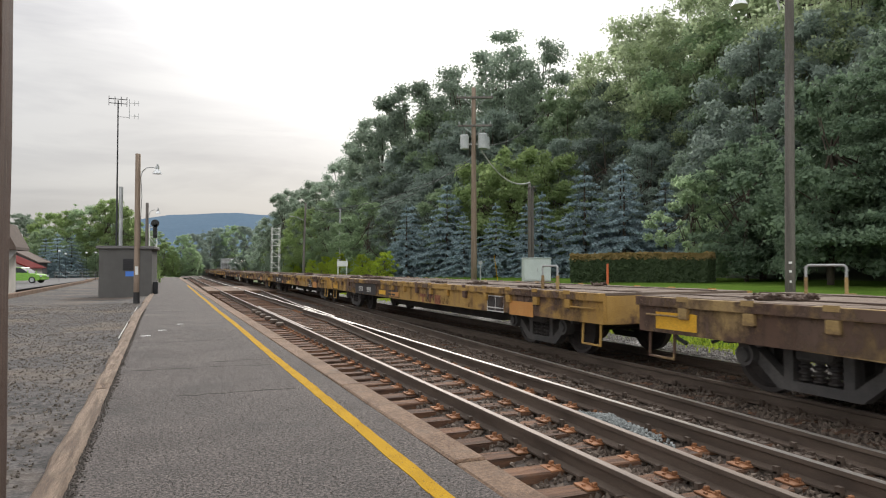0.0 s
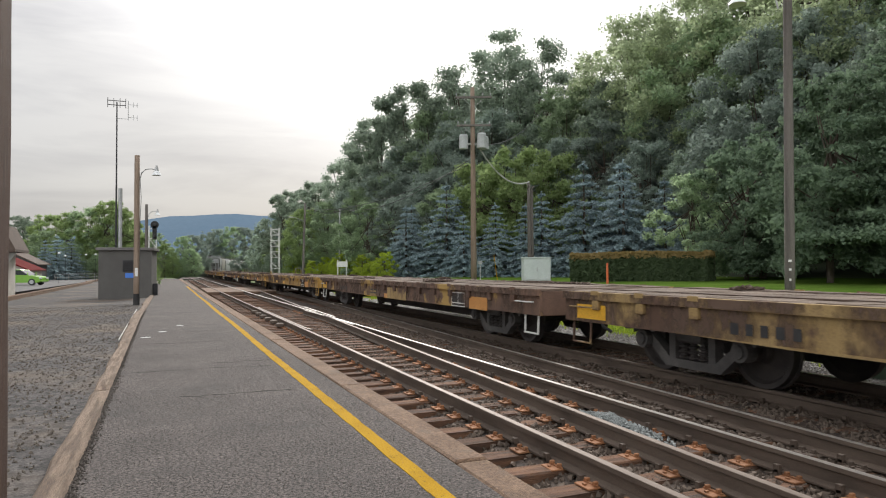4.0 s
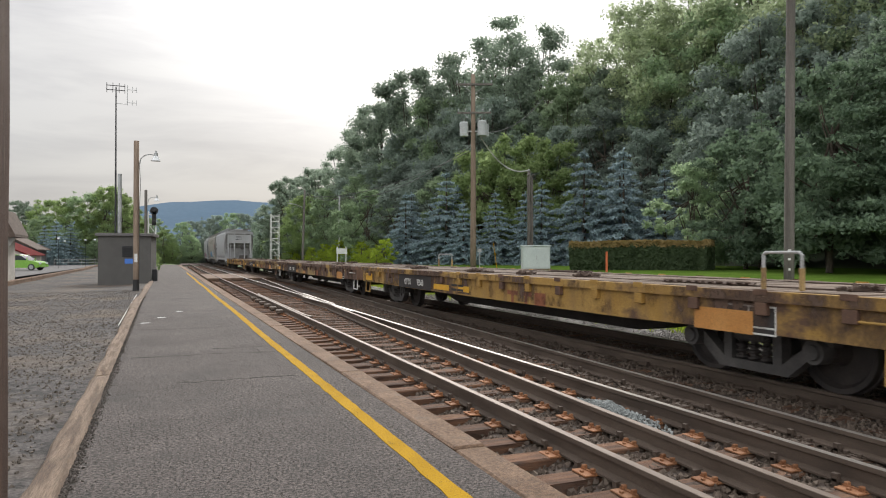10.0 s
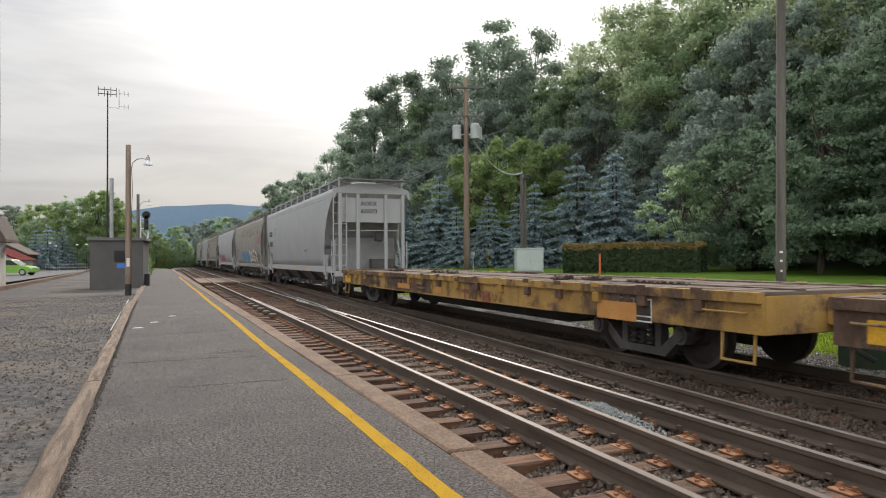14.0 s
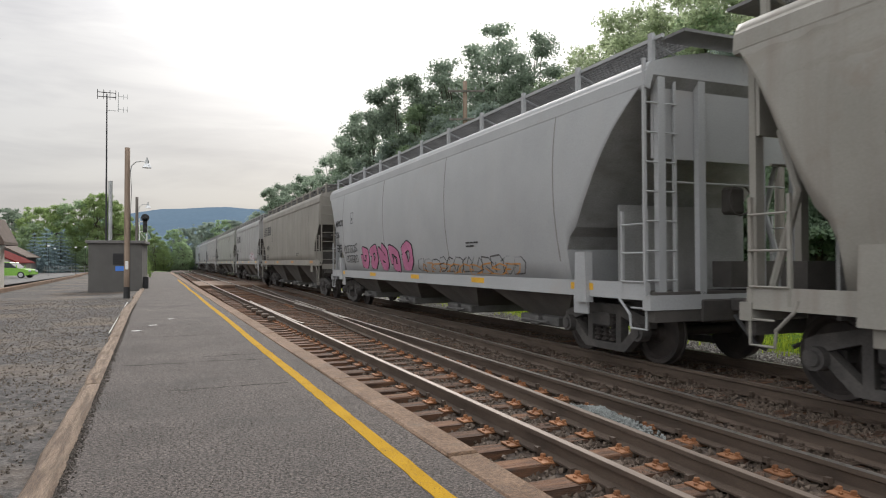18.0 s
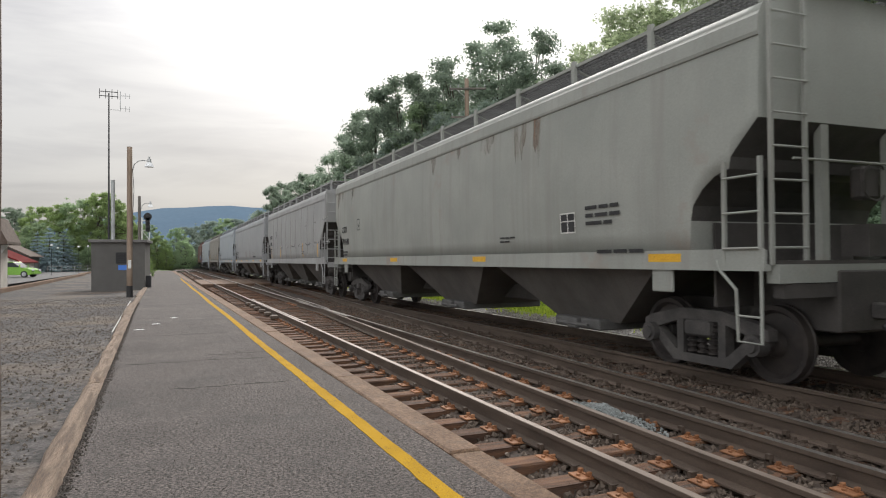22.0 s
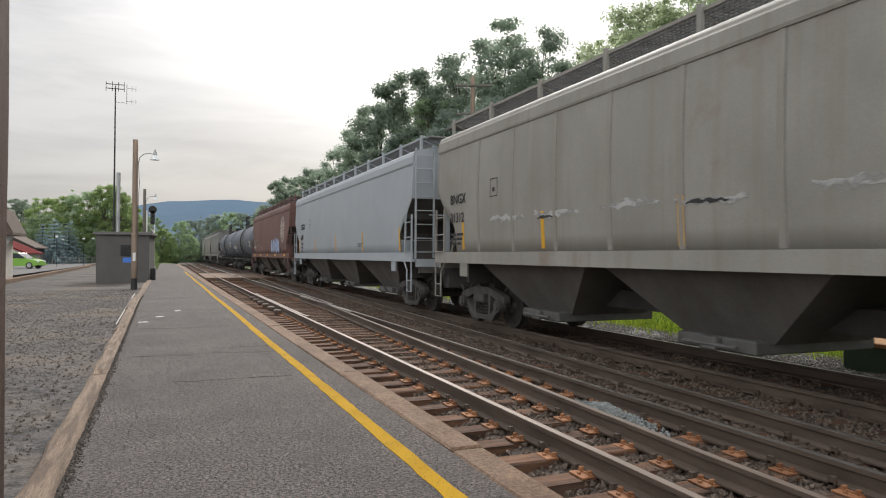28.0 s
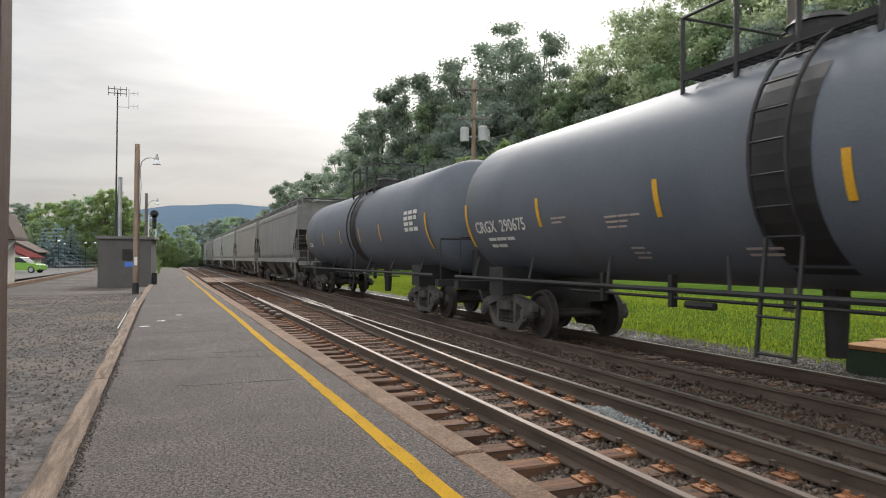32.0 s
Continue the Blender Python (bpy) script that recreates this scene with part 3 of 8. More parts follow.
sheet("ground", spaced([(-2500, -200, 300), (-200, -20, 15), (-20, 9, 2.0), (9, 14, 0.4), (14, 40, 2.0), (40, 120, 4), (120, 300, 20), (300, 2600, 300)]),
      spaced([(-600, -80, 80), (-80, -10, 8), (-10, 60, 3), (60, 260, 6), (260, 600, 40), (600, 3600, 500)]),
      ground_z, M["verge"], "earth with rough grass and woodland floor reaching the horizon", "ground")
sheet("lawn", spaced([(10.15, 14, 0.3), (14, 40, 2.0)]), spaced([(-25, 75, 2.5)]), lambda x, y: ground_z(x, y) + 0.02, M["grass"],
      "bright green mown lawn on a low bank beside the tracks", "lawn")
sheet("verge", spaced([(9.45, 10.35, 0.1)]), spaced([(-14, 1.5, 1.2), (1.5, 30, 0.15), (30, 75, 1.0)]),
      lambda x, y: max(ground_z(x, y), -0.36) + 0.03 + 0.02 * noise.noise((x * 9, y * 9, 3)) + 0.05 * noise.noise((x * 1.3, y * 0.6, 7)) * smooth(10.35, 9.9, x), M["verge_stone"],
      "pale grey crushed stone verge between the far track and the lawn", "gravel")
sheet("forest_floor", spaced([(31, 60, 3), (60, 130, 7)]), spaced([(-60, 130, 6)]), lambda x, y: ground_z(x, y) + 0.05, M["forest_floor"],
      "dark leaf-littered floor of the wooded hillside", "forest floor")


def lot_z(x, y):
    return 0.0 + 0.025 * noise.noise((x * 0.7, y * 0.7, 0)) + (0.012 * noise.noise((x * 5, y * 5, 2)) if y < 16 else 0) - 0.05 * smooth(-1.0, -3.0, x) - 0.04


sheet("gravel_lot", spaced([(-60, -9, 3), (-9, -0.75, 0.12)]), spaced([(-14, 2, 1), (2, 16, 0.13), (16, 60, 0.8), (60, 130, 6)]), lot_z, M["lot"],
      "grey loose gravel lot with brown worn patches", "gravel")
sheet("road", [-30, -22, -14, -9.2], spaced([(40, 118, 6)]), lambda x, y: 0.06, M["road"], "pale asphalt drive beyond the gravel lot", "road")
sheet("trackbed", spaced([(2.2, 9.9, 0.11)]), spaced([(-14, 1.5, 1.2), (1.5, 16, 0.12), (16, 40, 0.4), (40, 118, 3)]),
      lambda x, y: -0.20 + 0.02 * noise.noise((x * 3, y * 3, 0)) + (0.03 * noise.noise((x * 11, y * 11, 5)) if y < 40 else 0) - 0.09 * smooth(3.0, 2.5, x) - 0.02 * smooth(4.7, 4.4, x) - 0.12 * smooth(8.9, 9.9, x),
      M["ballast"], "dark rust-stained stone ballast between the tracks", "trackbed")
far_bed = bmesh.new()
prev = None
for k in range(60):
    s = 116 + k * 8
    a, b = track_at(s, 1.6), track_at(s, 10.4)
    cur = [far_bed.verts.new((a[0], a[1], -0.14)), far_bed.verts.new((b[0], b[1], -0.14))]
    if prev:
        far_bed.faces.new((prev[0], prev[1], cur[1], cur[0]))
    prev = cur
tagged(part("trackbed", far_bed, M["ballast"]), "dark stone ballast where the tracks bend away", "trackbed", "", "structure")

# ---------------------------------------------------------------- the platform
KERB_OUT = lambda y: 2.215 - 0.0065 * max(0, y - 6)
KERB_IN = lambda y: 1.955 - 0.0085 * max(0, y - 6)
LEFT_IN = lambda y: -0.535 - 0.0115 * min(max(y, 0), 22) - 0.0006 * max(0, y - 22)


def ribbon(name, left, right, ys, z0, z1, material):
    bm = bmesh.new()
    prev = None
    for y in ys:
        cur = [bm.verts.new(p) for p in ((left(y), y, z0), (left(y), y, z1), (right(y), y, z1), (right(y), y, z0))]
        if prev:
            for i in range(3):
                bm.faces.new((prev[i], prev[i + 1], cur[i + 1], cur[i]))
        else:
            bm.faces.new(cur)
        prev = cur
    bm.faces.new(prev[::-1])
    bmesh.ops.recalc_face_normals(bm, faces=bm.faces)
    return part(name, bm, material)


platform = tagged(ribbon("platform", LEFT_IN, lambda y: KERB_IN(y) - 0.022, spaced([(-14, 0, 2), (0, 60, 1.0), (60, 110, 5)]), -0.3, 0.05, M["asphalt"]),
                  "worn grey asphalt station platform with faint cracks", "platform", "", "structure")
line_rng = random.Random(4)
wob = [line_rng.uniform(-0.012, 0.012) for _ in range(200)]


def line_edge(side):
    def f(y):
        base = 1.595 - 0.0052 * max(0, y - 5) + 0.012 * math.sin(y * 0.45) * smooth(8, 14, y)
        return base + side * 0.062 + wob[int(y * 4 + 50 * side) % 200] * 0.45
    return f


tagged(ribbon("safety_line", line_edge(-1), line_edge(1), spaced([(-14, 0, 1), (0, 16, 0.12), (16, 60, 0.8)]), 0.048, 0.054, M["yellow_line"]),
       "worn yellow painted safety line along the platform", "painted line", "", "structure")
for x, y, w in ((-0.47, 15.6, 0.19), (-0.16, 16.85, 0.17), (0.24, 18.5, 0.14)):
    bm = bmesh.new()
    box(bm, -w / 2, w / 2, -0.05, 0.05, 0, 0.004)
    tagged(part("paint_mark", bm, M["white_line"], m=pose(x, y, 0.0505, 0, 0, 28)), "short faded white paint dash on the asphalt", "paint mark", "platform dashes")

crack_rng = random.Random(9)
for y0, x0, x1 in ((8.2, 0.1, 1.4), (10.4, -0.5, 1.5), (10.9, 0.6, 1.7), (14.2, -0.6, 1.2), (18.5, -0.7, 1.4), (24.0, -0.7, 1.4), (31, -0.8, 1.3)):
    bm, prev, yy = bmesh.new(), None, y0
    for k in range(15):
        x = x0 + (x1 - x0) * k / 14
        yy += crack_rng.uniform(-0.05, 0.06)
        w = crack_rng.uniform(0.006, 0.022) * (1 + y0 * 0.05)
        cur = [bm.verts.new((x, yy - w, 0.0515)), bm.verts.new((x, yy + w, 0.0515))]
        if prev:
            bm.faces.new((prev[0], cur[0], cur[1], prev[1]))
        prev = cur
    part("tar_seam", bm, M["tar"], platform)

# concrete edge stones, each its own piece
edge = tagged(new("platform_edge"), "tan concrete edge stones along the platform", "kerb", "", "structure")
y = -12.0
edge_rng = random.Random(7)
joints = [-12, -9, -6, -3, 0.0, 2.3, 4.63, 8.15, 10.9, 14.0]
while joints[-1] < 104:
    joints.append(joints[-1] + (3.1 if joints[-1] < 60 else 8))
for a, b in zip(joints, joints[1:]):
    bm = bmesh.new()
    zt = 0.052 + edge_rng.uniform(-0.006, 0.01)
    box(bm, KERB_IN(a), KERB_OUT(a), a + 0.008, b - 0.008, -0.45, zt, bevel=0.016)
    for v in bm.verts:
        v.co.x += (KERB_OUT(v.co.y) - KERB_OUT(a)) + edge_rng.uniform(-0.004, 0.004)
    part("edge_stone", bm, M["kerb"], edge)

# old timbers on the other side
timbers = tagged(new("timber_kerb"), "old grey weathered timbers edging the platform", "kerb", "", "structure")
cuts = [-10, -5.2, 0.3, 3.1, 9.05, 14.4, 20.0, 25.5, 31, 36.5, 42]
for a, b in zip(cuts, cuts[1:]):
    bm = bmesh.new()
    steps = 30
    w0, dx = edge_rng.uniform(0.20, 0.25), edge_rng.uniform(-0.03, 0.02)
    rings = []
    for i in range(steps + 1):
        yy = a + 0.025 + (b - a - 0.05) * i / steps
        n1 = noise.noise((yy * 0.9, 3.1, 0)) * 0.04 + noise.noise((yy * 4.5, 5.1, 0)) * 0.018
        n2 = noise.noise((yy * 1.1, 8.2, 0)) * 0.03 + noise.noise((yy * 5.5, 2.2, 0)) * 0.018
        xr, xl = LEFT_IN(yy) - 0.01 + n2 * 0.6, LEFT_IN(yy) - w0 + dx - 0.06 * smooth(6, 3, yy) + n1
        zz = 0.075 + noise.noise((yy * 1.7, 1.2, 0)) * 0.02 + noise.noise((yy * 6, 4.2, 0)) * 0.008 - 0.03 * smooth(a + 0.25, a, yy) - 0.03 * smooth(b - 0.25, b, yy)
        rings.append([bm.verts.new(p) for p in ((xl, yy, -0.16), (xl, yy, zz - 0.03), (xl + 0.025, yy, zz), (xr - 0.03, yy, zz + 0.005), (xr, yy, zz - 0.025), (xr, yy, -0.16))])
    for p, q in zip(rings, rings[1:]):
        for i in range(5):
            bm.faces.new((p[i], p[i + 1], q[i + 1], q[i]))
    bm.faces.new(rings[0])
    bm.faces.new(rings[-1][::-1])
    bmesh.ops.recalc_face_normals(bm, faces=bm.faces)
    part("timber", bm, M["timber"], timbers)

bm = bmesh.new()
pipe(bm, [(-1.0, 15.9, -0.005), (-1.03, 18.5, 0.0), (-1.07, 21.5, 0.0), (-1.14, 28.0, 0.0)], 0.012, 6)
tagged(part("conduit_pipe", bm, M["wire_pale"]), "thin white plastic pipe lying beside the old timbers", "pipe")

# ---------------------------------------------------------------- tracks
R1, R3, R5, R6 = 3.055, 4.570, 6.640, 8.150


def lead(y):
    """The inner rail of the crossover, swinging from the near track to the far one."""
    if y < 4:
        return 3.775 + 0.0006 * (y - 4) * 20 + 0.0018 * (y - 4) ** 2 * 0.6
    return 3.79 + 0.0427 * (y - 4) + 0.002 * math.sin((y - 4) * 0.2)


RAIL = [(-0.036, 0.0), (-0.036, -0.034), (-0.009, -0.048), (-0.009, -0.132), (-0.070, -0.152), (-0.070, -0.168),
        (0.070, -0.168), (0.070, -0.152), (0.009, -0.132), (0.009, -0.048), (0.036, -0.034), (0.036, 0.0)]


def rail(name, pts, head, parent, label=""):
    """A rail of full section along points (x, y, heading): web and foot, with its worn head on top."""
    ob = None
    for nm, sec, mt in ((name, RAIL, M["rail_side"]), ("rail_head", [(-0.030, 0.0015), (-0.030, -0.004), (0.030, -0.004), (0.030, 0.0015)], head)):
        bm = bmesh.new()
        prev = None
        for x, y, a in pts:
            cur = [bm.verts.new((x + u * math.cos(a), y - u * math.sin(a), v)) for u, v in sec]
            if prev:
                k = len(sec)
                for i in range(k):
                    bm.faces.new((prev[i], prev[(i + 1) % k], cur[(i + 1) % k], cur[i]))
            else:
                bm.faces.new(cur)
            prev = cur
        bm.faces.new(prev[::-1])
        bmesh.ops.recalc_face_normals(bm, faces=bm.faces)
        ob = part(nm, bm, mt, parent if ob is None else ob)


near_track = tagged(new("near_track"), "railway track with polished rails on rusty tie plates and old wooden ties", "railway track", "", "structure")
far_track = tagged(new("far_track"), "railway track that carries the freight train", "railway track", "", "structure")
crossover = tagged(new("crossover_track"), "crossover rails that swing from the near track to the far one", "railway track", "", "structure")


def main_line(x):
    return [track_at(s, x) for s in [-480, -30] + [i * 10 for i in range(0, 12)] + [120 + i * 8 for i in range(55)]]


rail("rail", main_line(R1), M["rail_dull"], near_track)
rail("rail", main_line(R3), M["rail_head"], near_track)
# R5 takes the dull head to paint in the train's shade
rail("rail", main_line(R5), M["rail_dull"], far_track)
rail("rail", main_line(R6), M["rail_head"], far_track)
ys = [-12, -8, -4] + [i * 2.0 for i in range(0, 36)]
rail("rail", [(lead(y), y, 0.043) for y in ys if lead(y) < R5 - 0.06], M["rail_dull"], crossover)
rail("rail", [(lead(y) + 1.512, y, 0.043) for y in ys if lead(y) + 1.512 < R6 - 0.06], M["rail_head"], crossover)
# guard rails opposite the frogs, and the frog's wings
for x, y0, y1, sl in ((R1 + 0.085, 16.5, 27.0, 0), (lead(20) + 1.512 - 0.08, 17.5, 25.5, 0.043)):
    pts = [(x + 0.06, y0, 0)] + [(x + sl * (y - y0), y, sl) for y in (y0 + 0.6, y0 + 3, y1 - 3, y1 - 0.6)] + [(x + sl * (y1 - y0) + 0.06, y1, 0)]
    rail("guard_rail", pts, M["rail_dull"], crossover)
rail("wing_rail", [(R3 + 0.07, 23.5, 0), (R3 + 0.10, 20.5, 0.0), (R3 + 0.26, 26.5, 0.04)][1:], M["rail_head"], crossover)
rail("wing_rail", [(R3 - 0.075, 17.5, 0.0), (R3 - 0.07, 21.0, 0.02), (R3 - 0.13, 24.5, 0.0)], M["rail_head"], crossover)

# ties, plates and spikes
tie_rng = random.Random(11)


def tie_mesh(x0, x1, k):
    bm = bmesh.new()
    box(bm, x0, x1, -0.115, 0.115, -0.18, 0.0, bevel=0.012)
    r = random.Random(k)
    for v in bm.verts:
        v.co += Vector((r.uniform(-0.03, 0.03), r.uniform(-0.012, 0.012), r.uniform(-0.01, 0.006)))
    return mesh_of(bm, "tie")


TIES = {n: [tie_mesh(-w / 2, w / 2, k) for k in range(4)] for n, w in (("short", 2.62), ("mid", 3.35), ("long", 4.0))}


def plate_mesh():
    bm = bmesh.new()
    box(bm, -0.175, 0.175, -0.095, 0.095, 0, 0.016, bevel=0.004)
    for sx in (-1, 1):
        box(bm, sx * 0.085 - 0.012, sx * 0.085 + 0.012, -0.09, 0.09, 0.016, 0.026)
        for yy in (-0.055, 0.055):
            box(bm, sx * 0.085 - 0.02, sx * 0.085 + 0.02, yy - 0.014, yy + 0.014, 0.014, 0.050, bevel=0.004)
        box(bm, sx * 0.145 - 0.012, sx * 0.145 + 0.012, -0.012, 0.012, 0.014, 0.03)
    return mesh_of(bm, "tie_plate")


PLATE = plate_mesh()
ANCHOR = bmesh.new()
box(ANCHOR, -0.10, 0.10, -0.02, 0.02, -0.03, 0.02)
box(ANCHOR, 0.06, 0.10, -0.025, 0.025, 0.0, 0.06)
ANCHOR = mesh_of(ANCHOR, "rail_anchor")
TIE_TOP = -0.184
rest = bmesh.new()
for i in range(-6, 210):
    y = 0.30 + i * 0.515 + tie_rng.uniform(-0.03, 0.03)
    near = 2.0 < y < 60
    rows = []
    if y < 8:
        rows = [(near_track, "mid", 2.45 + 1.675)]
    elif y < 27:
        rows = [(near_track, "long", 2.45 + 2.0)]
    else:
        rows = [(near_track, "short", (R1 + R3) / 2)]
    rows.append((far_track, "short", (R5 + R6) / 2 + (0 if y > 25 else 0.06)))
    for owner, kind, xc in rows:
        k = tie_rng.randrange(4)
        m = pose(xc + tie_rng.uniform(-0.04, 0.04), y, TIE_TOP + tie_rng.uniform(-0.008, 0.004), 0, 0, tie_rng.uniform(-0.8, 0.8))
        if near:
            link("tie", TIES[kind][k], M["tie"], owner, m=m)
        else:
            w = {"short": 1.31, "mid": 1.675, "long": 2.0}[kind]
            box(rest, -w, w, -0.115, 0.115, -0.16, 0.0, m=m)
    if 2.0 < y < 27:
        xs = [R1, lead(y), R3, lead(y) + 1.512, R5]
        for x in xs:
            if x > R5 - 0.25 and x != R5:
                continue
            if x == lead(y) and abs(x - R3) < 0.36:
                continue
            link("tie_plate", PLATE, M["plate"] if x < 5 else M["rail_side"], near_track if x in (R1, R3) else crossover if x != R5 else far_track, m=pose(x, y, TIE_TOP + 0.001))
            if y < 16:
                link("rail_anchor", ANCHOR, M["rail_side"], near_track if x in (R1, R3) else crossover if x != R5 else far_track, m=pose(x, y + 0.15, -0.16, 0, 0, 0 if tie_rng.random() < 0.5 else 180))
tagged(part("tie_row", rest, M["tie"], near_track), "", "", "", "stuff")
for b in range(6):                       # blocks between the guard rail and its stock rail
    bm = bmesh.new()
    box(bm, -0.10, 0.10, -0.16, 0.16, -0.165, -0.06, bevel=0.02)
    part("rail_brace", bm, M["rail_side"], crossover, m=pose(R1 - 0.17, 19.5 + b * 1.25, 0))
    bm = bmesh.new()
    box(bm, -0.12, 0.12, -0.18, 0.18, -0.165, -0.05, bevel=0.02)
    part("rail_brace", bm, M["rail_side"], crossover, m=pose(lead(18 + b * 1.3) + 1.512 + 0.19, 18 + b * 1.3, 0))
# plank crossing
crossing = tagged(new("plank_crossing"), "brown timber plank crossing laid between the rails", "crossing", "", "structure")
for x0, x1 in ((2.25, 2.98), (3.13, 3.80), (3.81, 4.49), (4.66, 5.5), (5.51, 6.57), (6.73, 7.4), (7.41, 8.07)):
    for k in range(2):
        bm = bmesh.new()
        box(bm, x0, x1, 46 + k * 5.5 + 0.02, 46 + (k + 1) * 5.5 - 0.02, -0.17, -0.006, bevel=0.012)
        part("plank", bm, M["plank"], crossing)


# loose stones: many small lumps
def stone_field(name, n, place, material, label, category, seed, size=(0.018, 0.045)):
    r = random.Random(seed)
    verts, faces = [], []
    base = [(1, 0, 0), (0, 1, 0), (-1, 0, 0), (0, -1, 0), (0, 0, 1), (0, 0, -1)]
    tri = [(0, 1, 4), (1, 2, 4), (2, 3, 4), (3, 0, 4), (1, 0, 5), (2, 1, 5), (3, 2, 5), (0, 3, 5)]
    for _ in range(n):
        p = place(r)
        if p is None:
            continue
        s = r.uniform(*size)
        q = Euler((r.uniform(0, 6), r.uniform(0, 6), r.uniform(0, 6))).to_matrix()
        k = len(verts)
        for b in base:
            w = q @ Vector((b[0] * r.uniform(0.7, 1.2), b[1] * r.uniform(0.6, 1.1), b[2] * r.uniform(0.5, 0.9))) * s
            verts.append((p[0] + w.x, p[1] + w.y, p[2] + w.z))
        faces += [(a + k, b + k, c + k) for a, b, c in tri]
    return tagged(link(name, raw(verts, faces, name), material), label, category, "", "stuff")


def on_bed(r):
    y = 2.6 + 26 * r.random() ** 1.7
    x = r.uniform(2.25, 6.6) if r.random() < 0.72 else r.uniform(6.6, 9.9)
    return x, y, -0.19 - 0.09 * smooth(3.0, 2.5, x) - 0.02 * smooth(4.7, 4.4, x) + r.uniform(-0.02, 0.012) - 0.12 * smooth(8.9, 9.9, x)


def on_heap(r):
    a, d = r.uniform(0, 6.283), abs(r.gauss(0, 0.42))
    if d > 0.95:
        return None
    x, y = 4.20 + math.cos(a) * d * 0.30, 5.85 + math.sin(a) * d * 1.0
    return x, y, -0.17 + 0.13 * (1 - d) ** 1.2 + r.uniform(-0.02, 0.01)


def on_lot(r):
    y = 3 + 30 * r.random() ** 1.5
    x = -0.95 - 9 * r.random() ** 1.2 - (0 if r.random() < 0.5 else abs(r.gauss(0, 0.5)))
    return x, y, lot_z(x, y) + 0.003


def on_joint(r):
    y = 3.5 + 22 * r.random() ** 1.7
    return LEFT_IN(y) + abs(r.gauss(0, 0.030)) - 0.012, y, 0.052


def on_verge(r):
    x, y = r.uniform(9.5, 10.3), 3 + 24 * r.random() ** 1.3
    return x, y, max(ground_z(x, y), -0.36) + 0.035


def on_platform(r):
    y = 3.0 + 14 * r.random() ** 1.6
    return r.uniform(LEFT_IN(y) + 0.02, 1.93), y, 0.053


stone_field("platform_grit", 9000, on_platform, M["grit"], "fine grit scattered over the asphalt platform", "grit", 24, (0.002, 0.006))
stone_field("edge_debris", 3200, on_joint, M["grit"], "dark grit and crumbs where asphalt and timbers meet", "grit", 26, (0.005, 0.017))
stone_field("ballast_stones", 42000, on_bed, M["stone"], "loose brown and grey ballast stones between the ties", "ballast stones", 21)
stone_field("stone_heap", 1600, on_heap, M["stone_new"], "small heap of fresh pale blue-grey stone between two rails", "stone heap", 22, (0.014, 0.03))
stone_field("verge_stones", 13000, on_verge, M["verge_lump"], "loose pale grey stones along the far side of the track", "stones", 25, (0.014, 0.038))
stone_field("lot_stones", 26000, on_lot, M["lot_stone"], "loose grey-brown stones scattered over the gravel lot", "stones", 23, (0.008, 0.026))


# ---------------------------------------------------------------- trees and shrubs
def leaf_cloud(lobes, n, size, seed, up=0.3, inner=0.35):
    """Many small three-cornered leaf sprays set through lumpy lobes (x, y, z, rx, ry, rz)."""
    g = np.random.default_rng(seed)
    L = np.array(lobes)
    vol = L[:, 3] * L[:, 4] + L[:, 4] * L[:, 5] + L[:, 3] * L[:, 5]
    l = L[g.choice(len(L), n, p=vol / vol.sum())]
    d = g.normal(size=(n, 3))
    d /= np.linalg.norm(d, axis=1)[:, None]
    k = 1.22 - inner * g.random(n) ** 0.8 + 0.20 * g.normal(size=n)
    p = l[:, :3] + d * l[:, 3:] * k[:, None]
    nrm = 0.45 * d + g.normal(0, 0.75, (n, 3)) + np.array((0, 0, up))
    nrm /= np.linalg.norm(nrm, axis=1)[:, None]
    t1 = np.cross(nrm, g.normal(size=(n, 3)))
    t1 /= np.linalg.norm(t1, axis=1)[:, None]
    t2 = np.cross(nrm, t1)
    s = (size * g.uniform(0.55, 1.3, n))[:, None]
    v = np.stack([p - t1 * s * 0.62, p + t1 * s * 0.45 - t2 * s * g.uniform(0.35, 0.6, (n, 1)), p + t1 * s * 0.35 + t2 * s * g.uniform(0.35, 0.6, (n, 1)) - nrm * s * 0.15], 1).reshape(-1, 3)
    return raw(v.tolist(), np.arange(3 * n).reshape(-1, 3).tolist(), "crown")


def limbs(h, r0, seed, lobes, trunk_to=0.75):
    """A tapered, slightly bent trunk with limbs that reach into the crown."""
    r = random.Random(seed)
    bm = bmesh.new()
    p, k = Vector((0, 0, -0.6)), 7
    pts = [p]
    for i in range(k):
        p = p + Vector((r.uniform(-0.04, 0.04) * h / k * 2, r.uniform(-0.04, 0.04) * h / k * 2, (h * trunk_to + 0.6) / k))
        pts.append(p)
    for i in range(k):
        tube(bm, pts[i], pts[i + 1], r0 * (1 - 0.8 * i / k), r0 * (1 - 0.8 * (i + 1) / k), 7, False)
    for l in lobes:
        a = pts[r.randrange(2, k)]
        c = Vector(l[:3])
        mid = a.lerp(c, 0.5) + Vector((0, 0, -0.03 * h))
        tube(bm, a, mid, r0 * 0.38, r0 * 0.24, 5, False)
        tube(bm, mid, c, r0 * 0.24, r0 * 0.08, 5, False)
    return mesh_of(bm, "trunk", True)


